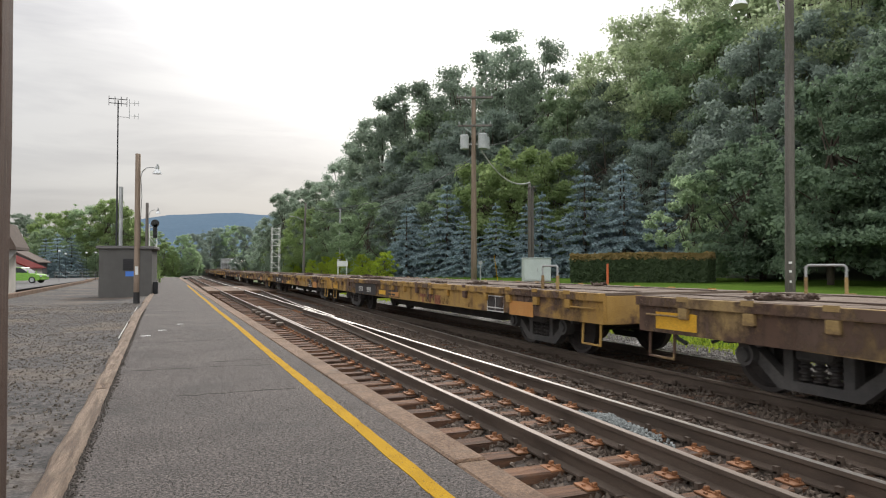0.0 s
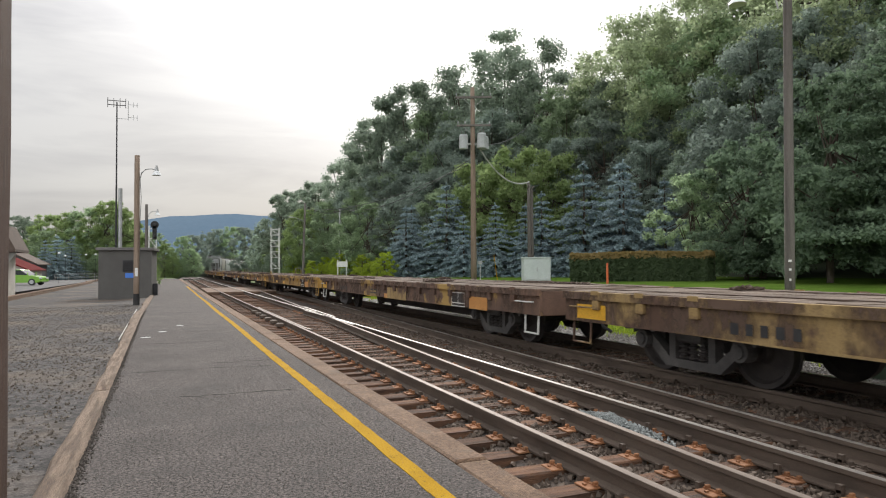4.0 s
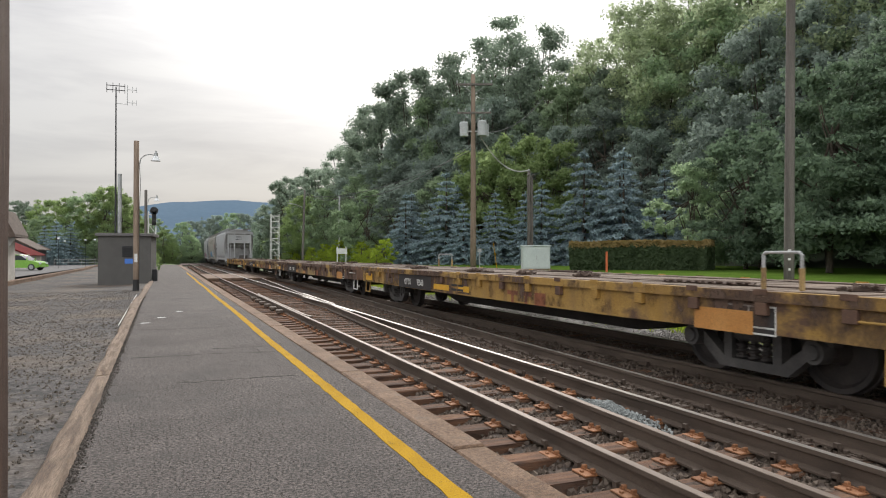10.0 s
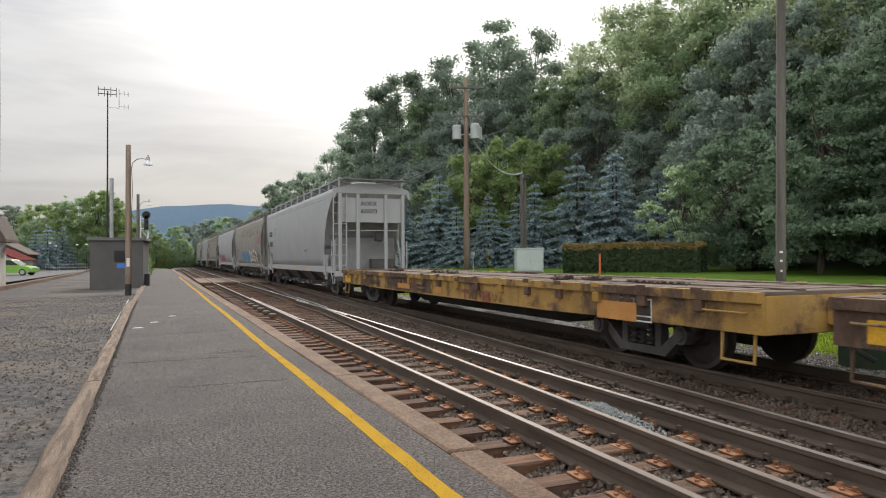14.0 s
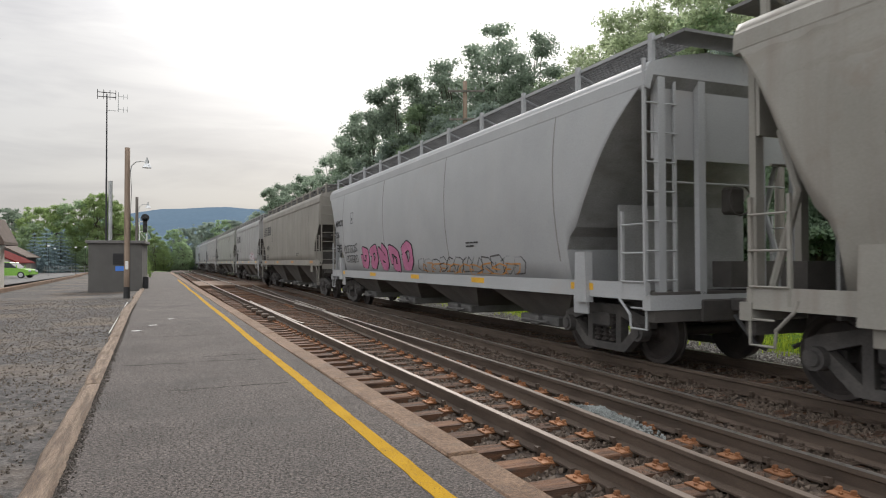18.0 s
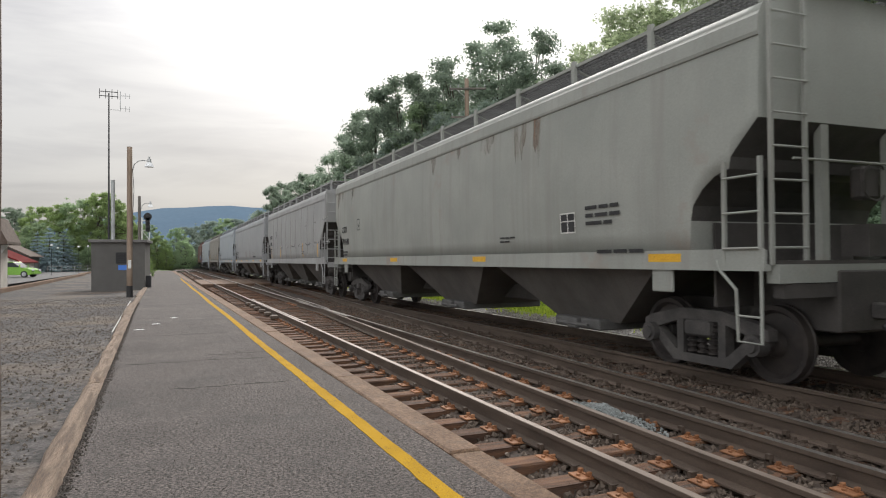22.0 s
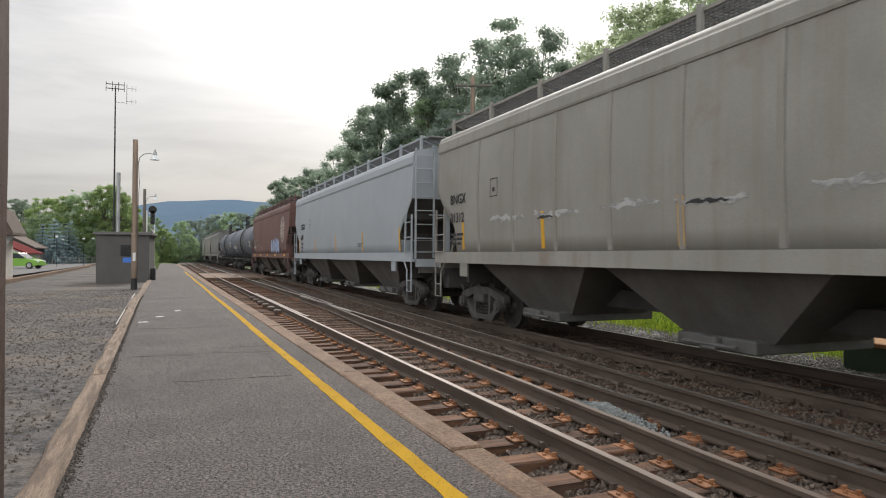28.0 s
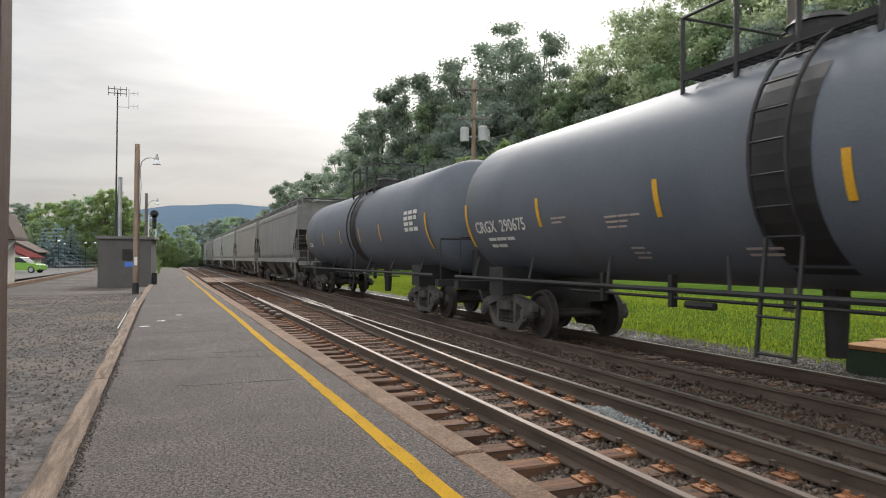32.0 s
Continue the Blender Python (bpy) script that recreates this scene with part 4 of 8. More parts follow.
def broadleaf(seed, h, w, n, size, low=0.25, trunk_r=0.22, count=150, bough=(0.08, 0.20)):
    """Prototype meshes of a broad-leaved tree: (trunk, crown). Many small boughs make an uneven outline with gaps."""
    r = random.Random(seed)
    lobes = []
    for i in range(count):
        a, t = r.uniform(0, 6.28), (i + r.random()) / count
        wide = math.sin(math.pi * min(0.90, max(0.22, t * 0.86 + 0.12))) ** 0.7
        rad = w * 0.95 * wide * r.random() ** 0.42
        s = w * r.uniform(*bough) * (1.0 - 0.30 * t)
        lobes.append((math.cos(a) * rad, math.sin(a) * rad, h * (low + (0.97 - low) * t) - 0.3 * s, s * r.uniform(0.8, 1.3), s * r.uniform(0.8, 1.3), s * r.uniform(0.55, 0.85)))
    return limbs(h, trunk_r, seed, lobes[::4]), leaf_cloud(lobes, n, size, seed, inner=0.9)


def conifer(seed, h, w, tiers, per, n, size, droop=0.25, bare=0.06, soft=1.0):
    """Prototype meshes of a spruce or pine: loose whorls of boughs, each a row of flat pads of needle sprays."""
    r = random.Random(seed)
    bm = bmesh.new()
    tube(bm, (0, 0, -0.4), (0, 0, h * 0.97), 0.022 * h, 0.02, 7, False)
    pads = []
    for t in range(tiers):
        f = (t + 0.3) / tiers
        reach = w * (1 - f) ** 0.82 * r.uniform(0.85, 1.1) + 0.10
        count = max(4, int(per * (1 - 0.5 * f)))
        for b in range(count):
            a = 6.283 * (b + r.uniform(-0.35, 0.35)) / count + t * 1.3
            z = h * (bare + (1 - bare) * f) + r.uniform(-0.22, 0.22) * h / tiers
            L = reach * r.uniform(0.66, 1.12)
            tip = (math.cos(a) * L, math.sin(a) * L)
            if b % 2 == 0:
                tube(bm, (0, 0, z), (tip[0] * 0.8, tip[1] * 0.8, z - droop * L * 0.6), 0.022, 0.006, 4, False)
            k = max(2, int(L / 0.5))
            for i in range(k):
                u = 0.22 + 0.80 * (i + 0.5) / k
                q = (0.16 + 0.10 * L * (1 - 0.5 * u)) * soft * r.uniform(0.8, 1.25)
                pads.append((tip[0] * u, tip[1] * u, z - droop * L * u * u + 0.06 * L * max(0, u - 0.7), q, q, q * 0.36))
    pads.append((0, 0, h * 0.97, 0.07, 0.07, h * 0.04))
    return mesh_of(bm, "trunk", True), leaf_cloud(pads, n, size, seed, 0.8, 0.9)


def tree(x, y, meshes, leaf, label, category="tree", group="", scale=1.0, rz=0.0, name="tree", bark="bark", tilt=0.0, dz=0.0):
    e = thing(name, x, y, ground_z(x, y) + dz, label, category, group)
    e.matrix_world = pose(x, y, ground_z(x, y) + dz, tilt, 0, rz) @ Matrix.Diagonal((scale, scale, scale, 1))
    link("trunk", meshes[0], M[bark], e)
    link("crown", meshes[1], M[leaf], e)
    return e


tr = random.Random(31)
BROAD = [broadleaf(100 + i, 17.0, 6.2 + 0.5 * (i % 3), 40000, 0.235, 0.05) for i in range(4)]
AIRY = [broadleaf(110 + i, 17.0, 6.4, 26000, 0.215, 0.10, 0.22, 130, (0.09, 0.22)) for i in range(3)]
FAR = [broadleaf(120 + i, 17.0, 6.6 + 0.5 * (i % 2), 24000, 0.30, 0.02, count=150) for i in range(2)]
OPEN = [broadleaf(140 + i, 17.0, 4.6, 26000, 0.185, 0.14, 0.24, 85, (0.15, 0.30)) for i in range(3)]
SMALL = [broadleaf(170 + i, 8.0, 3.6, 17000, 0.165, 0.08, 0.14, 90) for i in range(3)]
SPRUCE = [conifer(200 + i, 8.0, 3.4, 13, 15, 24000, 0.15, 0.22, 0.03, 0.85) for i in range(3)]
PINE = [conifer(230 + i, 13.0, 4.6, 15, 13, 42000, 0.16, 0.10, 0.16, 1.7) for i in range(2)]


def crown_at(x, y, top, meshes, base_h, leaf, label, **k):
    """A tree whose top reaches the given height."""
    s = (top - ground_z(x, y)) / (base_h * 0.93)
    return tree(x, y, tr.choice(meshes), leaf, label, scale=s, rz=tr.uniform(0, 360), **k)


# skyline trees on the hillside: (x, y, height of the top, open crown or full)
for x, y, top, kind in ((27.5, 92, 22.5, 0), (29.6, 84.5, 25.0, 0), (33.0, 84, 25.5, 1), (34.5, 79, 27.2, 1), (37.8, 75.5, 30.2, 1), (40.6, 70, 27.6, 1), (39.5, 76, 24.0, 0), (44.0, 67, 21.5, 1),
                        (45.6, 61, 26.5, 0), (44.4, 55.5, 26.8, 0), (46.5, 49.5, 28.2, 0), (48, 44, 30, 0), (50, 37, 31, 0), (51, 30, 31, 0), (52, 22, 31, 0), (24.5, 99, 17.5, 0), (21.5, 106, 15.0, 0),
                        (17.2, 112, 13.2, 0), (20.5, 118, 15, 0), (36, 90, 23, 0), (50, 78, 24, 0), (56, 62, 31, 0), (60, 45, 34, 0), (60, 25, 34, 0), (52, 10, 32, 0), (50, -5, 31, 0)):
    crown_at(x, y, top, OPEN if kind else BROAD if x < 40 else AIRY, 17.6, "leaf" if kind or x < 40 else "leaf_high",
             "tall broad-leaved tree with open branches against the sky" if kind else "tall leafy tree on the wooded hillside", group="hillside trees")
# the slope below them: (x, y, height of the top, leaf)
for x, y, top, lf in ((25.5, 88, 15, "leaf_deep"), (28.5, 80, 17, "leaf_deep"), (31.5, 73, 18, "leaf_deep"), (31, 79, 21, "leaf_mid"), (34.5, 70, 19, "leaf_deep"), (36.5, 65, 17, "leaf"), (33, 66, 13, "leaf_mid"),
                      (28, 70, 12.5, "leaf_deep"), (24.8, 76, 12, "leaf_deep"), (23, 84, 11.5, "leaf_mid"), (20, 92, 10.5, "leaf_mid"), (18.2, 99, 10, "leaf_light"),
                      (38.5, 61, 20, "leaf_mid"), (40, 55, 19, "leaf"), (36.5, 51, 14.5, "leaf_deep"), (38.5, 47.5, 14.0, "leaf_deep"), (35, 55.5, 13.5, "leaf_deep"), (40.5, 43.5, 14.5, "leaf_deep"), (36.0, 44.5, 11.5, "leaf_deep"),
                      (41.5, 50, 22, "leaf_high"), (43.5, 45, 22.5, "leaf_mid"), (42.5, 39.5, 20, "leaf_mid"), (39.0, 35.5, 17.6, "leaf_deep"), (40.0, 31.5, 18.2, "leaf_deep"), (37.5, 38.5, 13, "leaf"), (44.5, 34, 24.5, "leaf_high"),
                      (43, 27, 20, "leaf_mid"), (38, 25, 15, "leaf"), (37, 18, 15, "leaf_mid"), (42, 18, 20, "leaf_mid"), (36, 9, 15, "leaf"), (42, 6, 19, "leaf"), (37, 0, 15, "leaf_mid"), (36, 31, 9.5, "leaf_deep")):
    crown_at(x, y, top, AIRY if lf == "leaf_high" else BROAD, 17.6, lf, "leafy tree on the wooded slope", group="slope trees")
for x, y, top, lf in ((26.6, 57.0, 11.2, "leaf_light"), (28.6, 54.0, 12.2, "leaf_light"), (31.0, 52.0, 11.6, "leaf_light"), (33.4, 53.0, 10.5, "leaf_mid"), (25.0, 60.5, 9.4, "leaf_mid"), (19.4, 70, 8.6, "leaf_mid"), (22.0, 66, 9.0, "leaf_deep"),
                      (27.2, 29.8, 6.8, "leaf_mid"), (28.6, 27.6, 8.2, "pine"), (26.2, 20.8, 9.6, "pine")):
    crown_at(x, y, top, SMALL, 8.4, lf, "bushy green young tree at the foot of the slope", group="young trees")
for x, y, top, m in ((28.3, 42.4, 9.3, 0), (29.4, 39.2, 9.0, 1), (30.9, 41.6, 9.2, 2), (22.7, 55.5, 9.0, 0), (24.2, 56.5, 7.9, 1), (20.0, 58.7, 7.2, 2), (21.0, 60.0, 7.4, 0), (24.0, 48.4, 6.6, 1),
                     (25.6, 46.4, 6.4, 2), (26.8, 46.0, 7.4, 0), (22.8, 52.0, 6.0, 1), (30.8, 36.6, 7.4, 2)):
    s = (top - ground_z(x, y)) / 8.0
    tree(x, y, SPRUCE[m], "spruce", "blue spruce with tiered drooping boughs down to the lawn", "spruce", "blue spruces", s, tr.uniform(0, 360), "spruce")
for x, y, top, m in ((30.4, 28.2, 9.6, 0), (31.8, 25.2, 10.0, 1), (27.4, 18.2, 13.2, 0), (29.5, 15.0, 13.5, 1), (32.5, 20.5, 14, 1), (27.5, 11.5, 11.0, 0), (30.5, 8.0, 13, 1)):
    s = (top - ground_z(x, y)) / 13.0
    tree(x, y, PINE[m], "pine", "dark green pine with spreading boughs over the lawn", "pine", "dark pines", s, tr.uniform(0, 360), "pine")
# a dead tree among the green
bm = bmesh.new()
dr = random.Random(5)


def twig(p, d, L, r0, depth):
    q = p + d * L
    tube(bm, p, q, r0, r0 * 0.6, 5, False)
    if depth:
        for _ in range(3):
            twig(p.lerp(q, dr.uniform(0.55, 1)), (d + Vector((dr.uniform(-0.7, 0.7), dr.uniform(-0.7, 0.7), dr.uniform(-0.1, 0.5)))).normalized(), L * 0.62, r0 * 0.55, depth - 1)


twig(Vector((0, 0, 0)), Vector((0.05, 0, 1)), 7.0, 0.20, 4)
part("dead_tree", bm, M["bark_pale"], m=pose(41.6, 60.5, ground_z(41.6, 60.5) + 2.6))
tagged(bpy.data.objects["dead_tree"], "bare dead tree with pale brown twigs", "dead tree")

# scrub along the far bank
for i in range(44):
    y = 56 + i * 1.2 + tr.uniform(-0.6, 0.6)
    x = 15.0 + 6.5 * tr.random() + 0.03 * (y - 60)
    tree(x, y, SMALL[i % 3], "scrub", "low bright green scrub on the bank", "shrub", "bank scrub", tr.uniform(0.18, 0.38), tr.uniform(0, 360), "shrub", dz=-0.25)
# trees that close the view along the tracks
for x, y, top, lf in ((-3.0, 152, 9.0, "leaf_mid"), (2.5, 150, 8.2, "leaf_mid"), (5.0, 158, 8.8, "leaf_deep"), (8.5, 165, 10.0, "leaf_deep"), (-6, 160, 10, "leaf_mid"), (11, 172, 11.0, "leaf_deep"), (14, 170, 11.5, "leaf_mid"), (17, 172, 11.5, "leaf_deep"),
                      (19, 150, 9.5, "leaf_deep"), (-1, 146, 6.5, "leaf_light"), (4, 146, 5.5, "leaf_mid"), (0.5, 144, 4.0, "leaf_light"), (-9, 148, 8.5, "leaf_mid"), (-4.5, 140, 5, "leaf_light"), (17.2, 140, 8.6, "leaf"), (22, 150, 11, "leaf_deep"), (24, 135, 13, "leaf_deep"), (30, 160, 15, "leaf_deep")):
    if 7 < x < 17:
        y += 110
        top, x = 1.5 + (top - 1.5) * y / (y - 110), x * y / (y - 110)
    crown_at(x, y, top, FAR, 17.6, lf, "leafy tree where the tracks bend out of sight", group="distant trees")
for x, y, top, lf in ((-22, 138, 10.0, "leaf"), (-19, 130, 10.6, "leaf_light"), (-15.5, 128, 10.8, "leaf_light"), (-12.5, 126, 11.8, "leaf_mid"), (-9.4, 124, 12.6, "leaf_light"), (-7.6, 122, 11.4, "leaf_light"), (-24.5, 140, 11, "leaf"),
                      (-28, 135, 11, "leaf"), (-6.4, 126, 9.0, "leaf_light"), (-18, 120, 7.5, "leaf_mid"), (-32, 130, 12, "leaf")):
    crown_at(x, y, top, FAR, 17.6, lf, "leafy tree beyond the gravel lot", group="trees beyond the lot")
for x, y, top in ((-15.2, 112, 6.6), (-13.6, 114, 6.2), (-17, 114, 6.0)):
    tree(x, y, SPRUCE[tr.randrange(3)], "spruce", "dark blue spruce beyond the car park", "spruce", "blue spruces", (top - ground_z(x, y)) / 8.0, tr.uniform(0, 360), "spruce")
for x, y, s in ((-2.6, 66, 0.30), (-2.2, 70, 0.34), (-1.6, 76, 0.26), (-3.4, 72, 0.4)):
    tree(x, y, SMALL[0], "leaf_light", "small bright green bush beside the platform", "shrub", "bank scrub", s, tr.uniform(0, 360), "shrub")


for i in range(22):
    sdist = 124 + i * 7
    for off in (-4.5 - 3 * tr.random(), 15 + 4 * tr.random()):
        x, y, _ = track_at(sdist, off)
        tree(x, y, SMALL[i % 3], tr.choice(("leaf_light", "leaf_mid", "leaf")), "leafy thicket beside the bending tracks", "shrub", "thickets", tr.uniform(0.45, 0.8), tr.uniform(0, 360), "shrub", dz=-0.3)
for i in range(12):
    tree(-25 + i * 1.75 + tr.uniform(-0.5, 0.5), 117 + tr.uniform(-1.5, 3), SMALL[i % 3], tr.choice(("leaf_light", "leaf_mid")), "leafy bush beyond the gravel lot", "shrub", "lot bushes", tr.uniform(0.5, 0.75), tr.uniform(0, 360), "shrub", dz=-0.2)


def hedge():
    e = thing("hedge", 0, 0, 0, "long clipped dark green hedge with a browned flat top", "hedge")
    a, b = Vector((21.2, 32.5, 0)), Vector((25.1, 26.6, 0))
    d = (b - a).normalized()
    s = Vector((-d.y, d.x, 0))
    r = random.Random(77)
    for nm, n, mt in (("clipped_side", 9000, "hedge"), ("clipped_top", 6500, "hedge_top")):
        verts, faces = [], []
        for _ in range(n):
            u, L = r.random(), (b - a).length
            edge_top = nm == "clipped_top" and r.random() < 0.55
            z0 = ground_z(23, 29)
            if nm == "clipped_top" and not edge_top:
                p = a + d * L * u + s * r.uniform(-0.75, 0.75)
                p.z = 2.02 + 0.10 * math.sin(u * 3.1) + r.uniform(-0.10, 0.05)
                nr = Vector((r.gauss(0, 0.4), r.gauss(0, 0.4), 1))
            else:
                side = r.choice((-1, 1, -1))
                if r.random() < 0.16:
                    p = (a if r.random() < 0.5 else b) + s * r.uniform(-0.8, 0.8)
                else:
                    p = a + d * L * u + s * side * (0.82 + r.uniform(-0.1, 0.04))
                p.z = (r.uniform(1.90, 2.06) if edge_top else r.uniform(z0 - 0.1, 1.92)) + 0.10 * math.sin(u * 3.1)
                nr = s * side + Vector((r.gauss(0, 0.4), r.gauss(0, 0.4), r.gauss(0, 0.4)))
            q = nr.to_track_quat("Z", "Y") @ Euler((0, 0, r.uniform(0, 6))).to_quaternion()
            i, k = len(verts), r.uniform(0.07, 0.16)
            verts += [tuple(p + q @ Vector(c)) for c in ((-k, -k * 0.6, 0), (k, -k * 0.5, 0.01), (k * 0.7, k, 0), (-k * 0.8, k * 0.7, 0.02))]
            faces.append((i, i + 1, i + 2, i + 3))
        link(nm, raw(verts, faces, nm), M[mt], e)
    bm = bmesh.new()
    box(bm, -0.68, 0.68, 0.1, (b - a).length - 0.1, 0.3, 1.82)
    part("twigs", bm, M["hedge"], e, m=Matrix.Translation(a) @ d.to_track_quat("Y", "Z").to_matrix().to_4x4())


hedge()


# grass blades along the lawn's near edge
def blades(name, n, place, material, label, h, seed):
    r = random.Random(seed)
    verts, faces = [], []
    for _ in range(n):
        x, y = place(r)
        z = ground_z(x, y)
        a, k, hh = r.uniform(0, 6.28), r.uniform(0.012, 0.03), h * r.uniform(0.5, 1.4)
        i = len(verts)
        lean = r.uniform(-0.5, 0.5) * hh
        verts += [(x - k * math.cos(a), y - k * math.sin(a), z), (x + k * math.cos(a), y + k * math.sin(a), z), (x + lean * math.sin(a), y - lean * math.cos(a), z + hh)]
        faces.append((i, i + 1, i + 2))
    tagged(link(name, raw(verts, faces, name), material), label, "grass", "", "stuff")


# lime brighter than the lawn sheet puts sunlight into the near grass
blades("lawn_blades", 95000, lambda r: (10.2 + 5.0 * r.random() ** 1.3, r.uniform(2, 45)), M["scrub"], "lime grass blades that paint sunlight on the near lawn", 0.065, 51)
blades("weeds", 2600, lambda r: (9.8 + 1.0 * r.random() ** 0.5, r.uniform(2, 45)), M["scrub"], "tufts of weeds where lawn and ballast meet", 0.16, 52)

# ---------------------------------------------------------------- the mountain
ridge = []
for i in range(61):
    u = i / 60
    x = -2600 + 5200 * u
    ridge.append((x, 3000 + 30 * math.sin(u * 9), 36 + 192 * smooth(-900, 150, x) * (1 - 0.25 * smooth(700, 2200, x)) + 9 * noise.noise((x * 0.006, 0, 4)) + 5 * noise.noise((x * 0.03, 0, 2))))
verts = []
for x, y, z in ridge:
    verts += [(x, y - 900, -30), (x, y - 400, z * 0.55), (x, y, z), (x, y + 600, -30)]
faces = [(4 * i + k, 4 * i + 4 + k, 4 * i + 5 + k, 4 * i + 1 + k) for i in range(60) for k in range(3)]
tagged(link("mountain_ridge", raw(verts, faces, "mountain_ridge", True), M["mountain"]), "long wooded mountain ridge far away, painted the blue of haze", "mountain", "", "structure")


# ---------------------------------------------------------------- poles, lamps and wires
def wooden_pole(name, x, y, z, h, r0, r1, label, material="pole", lean=(0, 0)):
    e = thing(name, x, y, z, label, "pole")
    bm = bmesh.new()
    pipe(bm, [(lean[0] * i / 6, lean[1] * i / 6, h * i / 6 - (0.4 if i == 0 else 0)) for i in range(7)], r0, 12, r1)
    part("shaft", bm, M[material], e, smooth=True)
    return e


def lamp_arm(e, z, reach, towards, drop=0.35, r=0.022):
    """A curved pipe arm with a barn lamp: hood, housing, glass."""
    d = Vector((math.cos(towards), math.sin(towards), 0))
    bm = bmesh.new()
    pts = [Vector((0, 0, z - 0.28)) + d * 0.13, Vector((0, 0, z - 0.05)) + d * 0.18, Vector((0, 0, z + 0.10)) + d * 0.34, Vector((0, 0, z + 0.14)) + d * 0.55, Vector((0, 0, z + 0.10)) + d * reach]
    pipe(bm, pts, r)
    part("arm", bm, M["galv"], e, "galvanised pipe arm")
    c = Vector((0, 0, z + 0.10)) + d * reach
    bm = bmesh.new()
    tube(bm, c + Vector((0, 0, -0.05)), c + Vector((0, 0, 0.10)), 0.09, 0.07, 10)
    tube(bm, c + Vector((0, 0, 0.10)), c + Vector((0, 0, 0.20)), 0.04, 0.035, 8)
    part("housing", bm, M["galv"], e, "grey lamp housing with a photocell")
    bm = bmesh.new()
    tube(bm, c + Vector((0, 0, -0.24)), c + Vector((0, 0, -0.05)), 0.20, 0.10, 14)
    part("lamp_glass", bm, M["glass"], e, "ribbed pale refractor glass")


p = wooden_pole("platform_lamp", -1.33, 31.9, -0.06, 6.45, 0.125, 0.105, "brown wooden lamp pole with a barn lamp beside the platform")
lamp_arm(p, 5.75, 0.78, radians(-8))
bm = bmesh.new()
pipe(bm, [(0.12, -0.06, 5.5), (0.17, -0.1, 4.6), (0.13, -0.1, 3.6), (0.125, -0.1, 0.4)], 0.012)
part("cable", bm, M["wire"], p)
bm = bmesh.new()
box(bm, -0.06, 0.06, -0.16, -0.12, 1.25, 1.6)
part("notice", bm, M["white"], p, "small white paper notice")
bm = bmesh.new()
tube(bm, (0, 0, 0), (0, 0, 0.5), 0.135, 0.13, 12, False)
part("tar_band", bm, M["black"], p, "black tarred foot")
p = wooden_pole("platform_lamp", -1.62, 54.4, -0.03, 6.3, 0.12, 0.10, "brown wooden lamp pole with a barn lamp beside the platform", "pole_grey")
lamp_arm(p, 5.65, 0.75, radians(-8))
p = wooden_pole("lawn_lamp", 13.15, 11.45, ground_z(13.15, 11.45), 8.6, 0.112, 0.092, "tall grey-brown wooden lamp pole on the lawn", "pole_grey", (0.10, -0.03))
d_arm = Vector((-0.96, 0.55, 0)).normalized()
lamp_arm(p, 7.40, 1.02, math.atan2(d_arm.y, d_arm.x))
for z, w in ((1.05, 0.08), (1.25, 0.10), (0.82, 0.06)):
    bm = bmesh.new()
    box(bm, -w * 0.35, w * 0.35, -0.125, -0.117, z, z + 0.05)
    part("tag", bm, M["white"], p, "small pale metal tag", m=pose(0, 0, 0, 0, 0, 128 - 180 + 12))
# the power pole with its transformers
p = wooden_pole("power_pole", 17.42, 38.2, ground_z(17.42, 38.2), 12.2, 0.19, 0.13, "tall wooden power pole with three grey transformers", "pole")
for z, L in ((11.55, 2.3), (8.75 + 1.05, 2.1)):
    bm = bmesh.new()
    box(bm, -L / 2, L / 2, -0.06, 0.06, z - 0.06, z + 0.06, bevel=0.01)
    box(bm, -0.02, 0.02, -0.15, 0.15, z - 0.05, z + 0.05)
    arm = part("crossarm", bm, M["pole_grey"], p, m=pose(0, -0.15, 0, 0, 0, -24))
    for k in (-1, -0.55, 0.55, 1):
        bm = bmesh.new()
        tube(bm, (k * L * 0.46, 0, z + 0.06), (k * L * 0.46, 0, z + 0.14), 0.02, 0.02, 6)
        tube(bm, (k * L * 0.46, 0, z + 0.14), (k * L * 0.46, 0, z + 0.26), 0.05, 0.03, 8)
        part("insulator", bm, M["transformer"], arm)
    for sg in (-1, 1):
        bm = bmesh.new()
        tube(bm, (sg * 0.7, 0, z - 0.04), (0, 0.1, z - 0.62), 0.02, 0.02, 5)
        part("brace", bm, M["galv"], arm)
for dx, dy, s in ((-0.62, -0.12, 1.0), (0.40, -0.36, 1.05), (0.78, 0.10, 0.9)):
    bm = bmesh.new()
    tube(bm, (0, 0, 0), (0, 0, 0.78 * s), 0.27 * s, 0.27 * s, 16)
    tube(bm, (0, 0, 0.78 * s), (0, 0, 0.88 * s), 0.285 * s, 0.22 * s, 16)
    t = part("transformer", bm, M["transformer"], p, "grey transformer can", m=pose(dx * 0.92, dy - dx * 0.4, 8.35))
    for a in (-0.1, 0.1):
        bm = bmesh.new()
        tube(bm, (a, 0, 0.86 * s), (a * 1.3, 0, 1.12 * s), 0.035, 0.02, 7)
        part("bushing", bm, M["pole_grey"], t)
bm = bmesh.new()
box(bm, -0.85, 0.95, -0.04, 0.04, 8.62, 8.70)
part("bracket", bm, M["galv"], p, m=pose(0, -0.06, 0, 0, 0, -24))
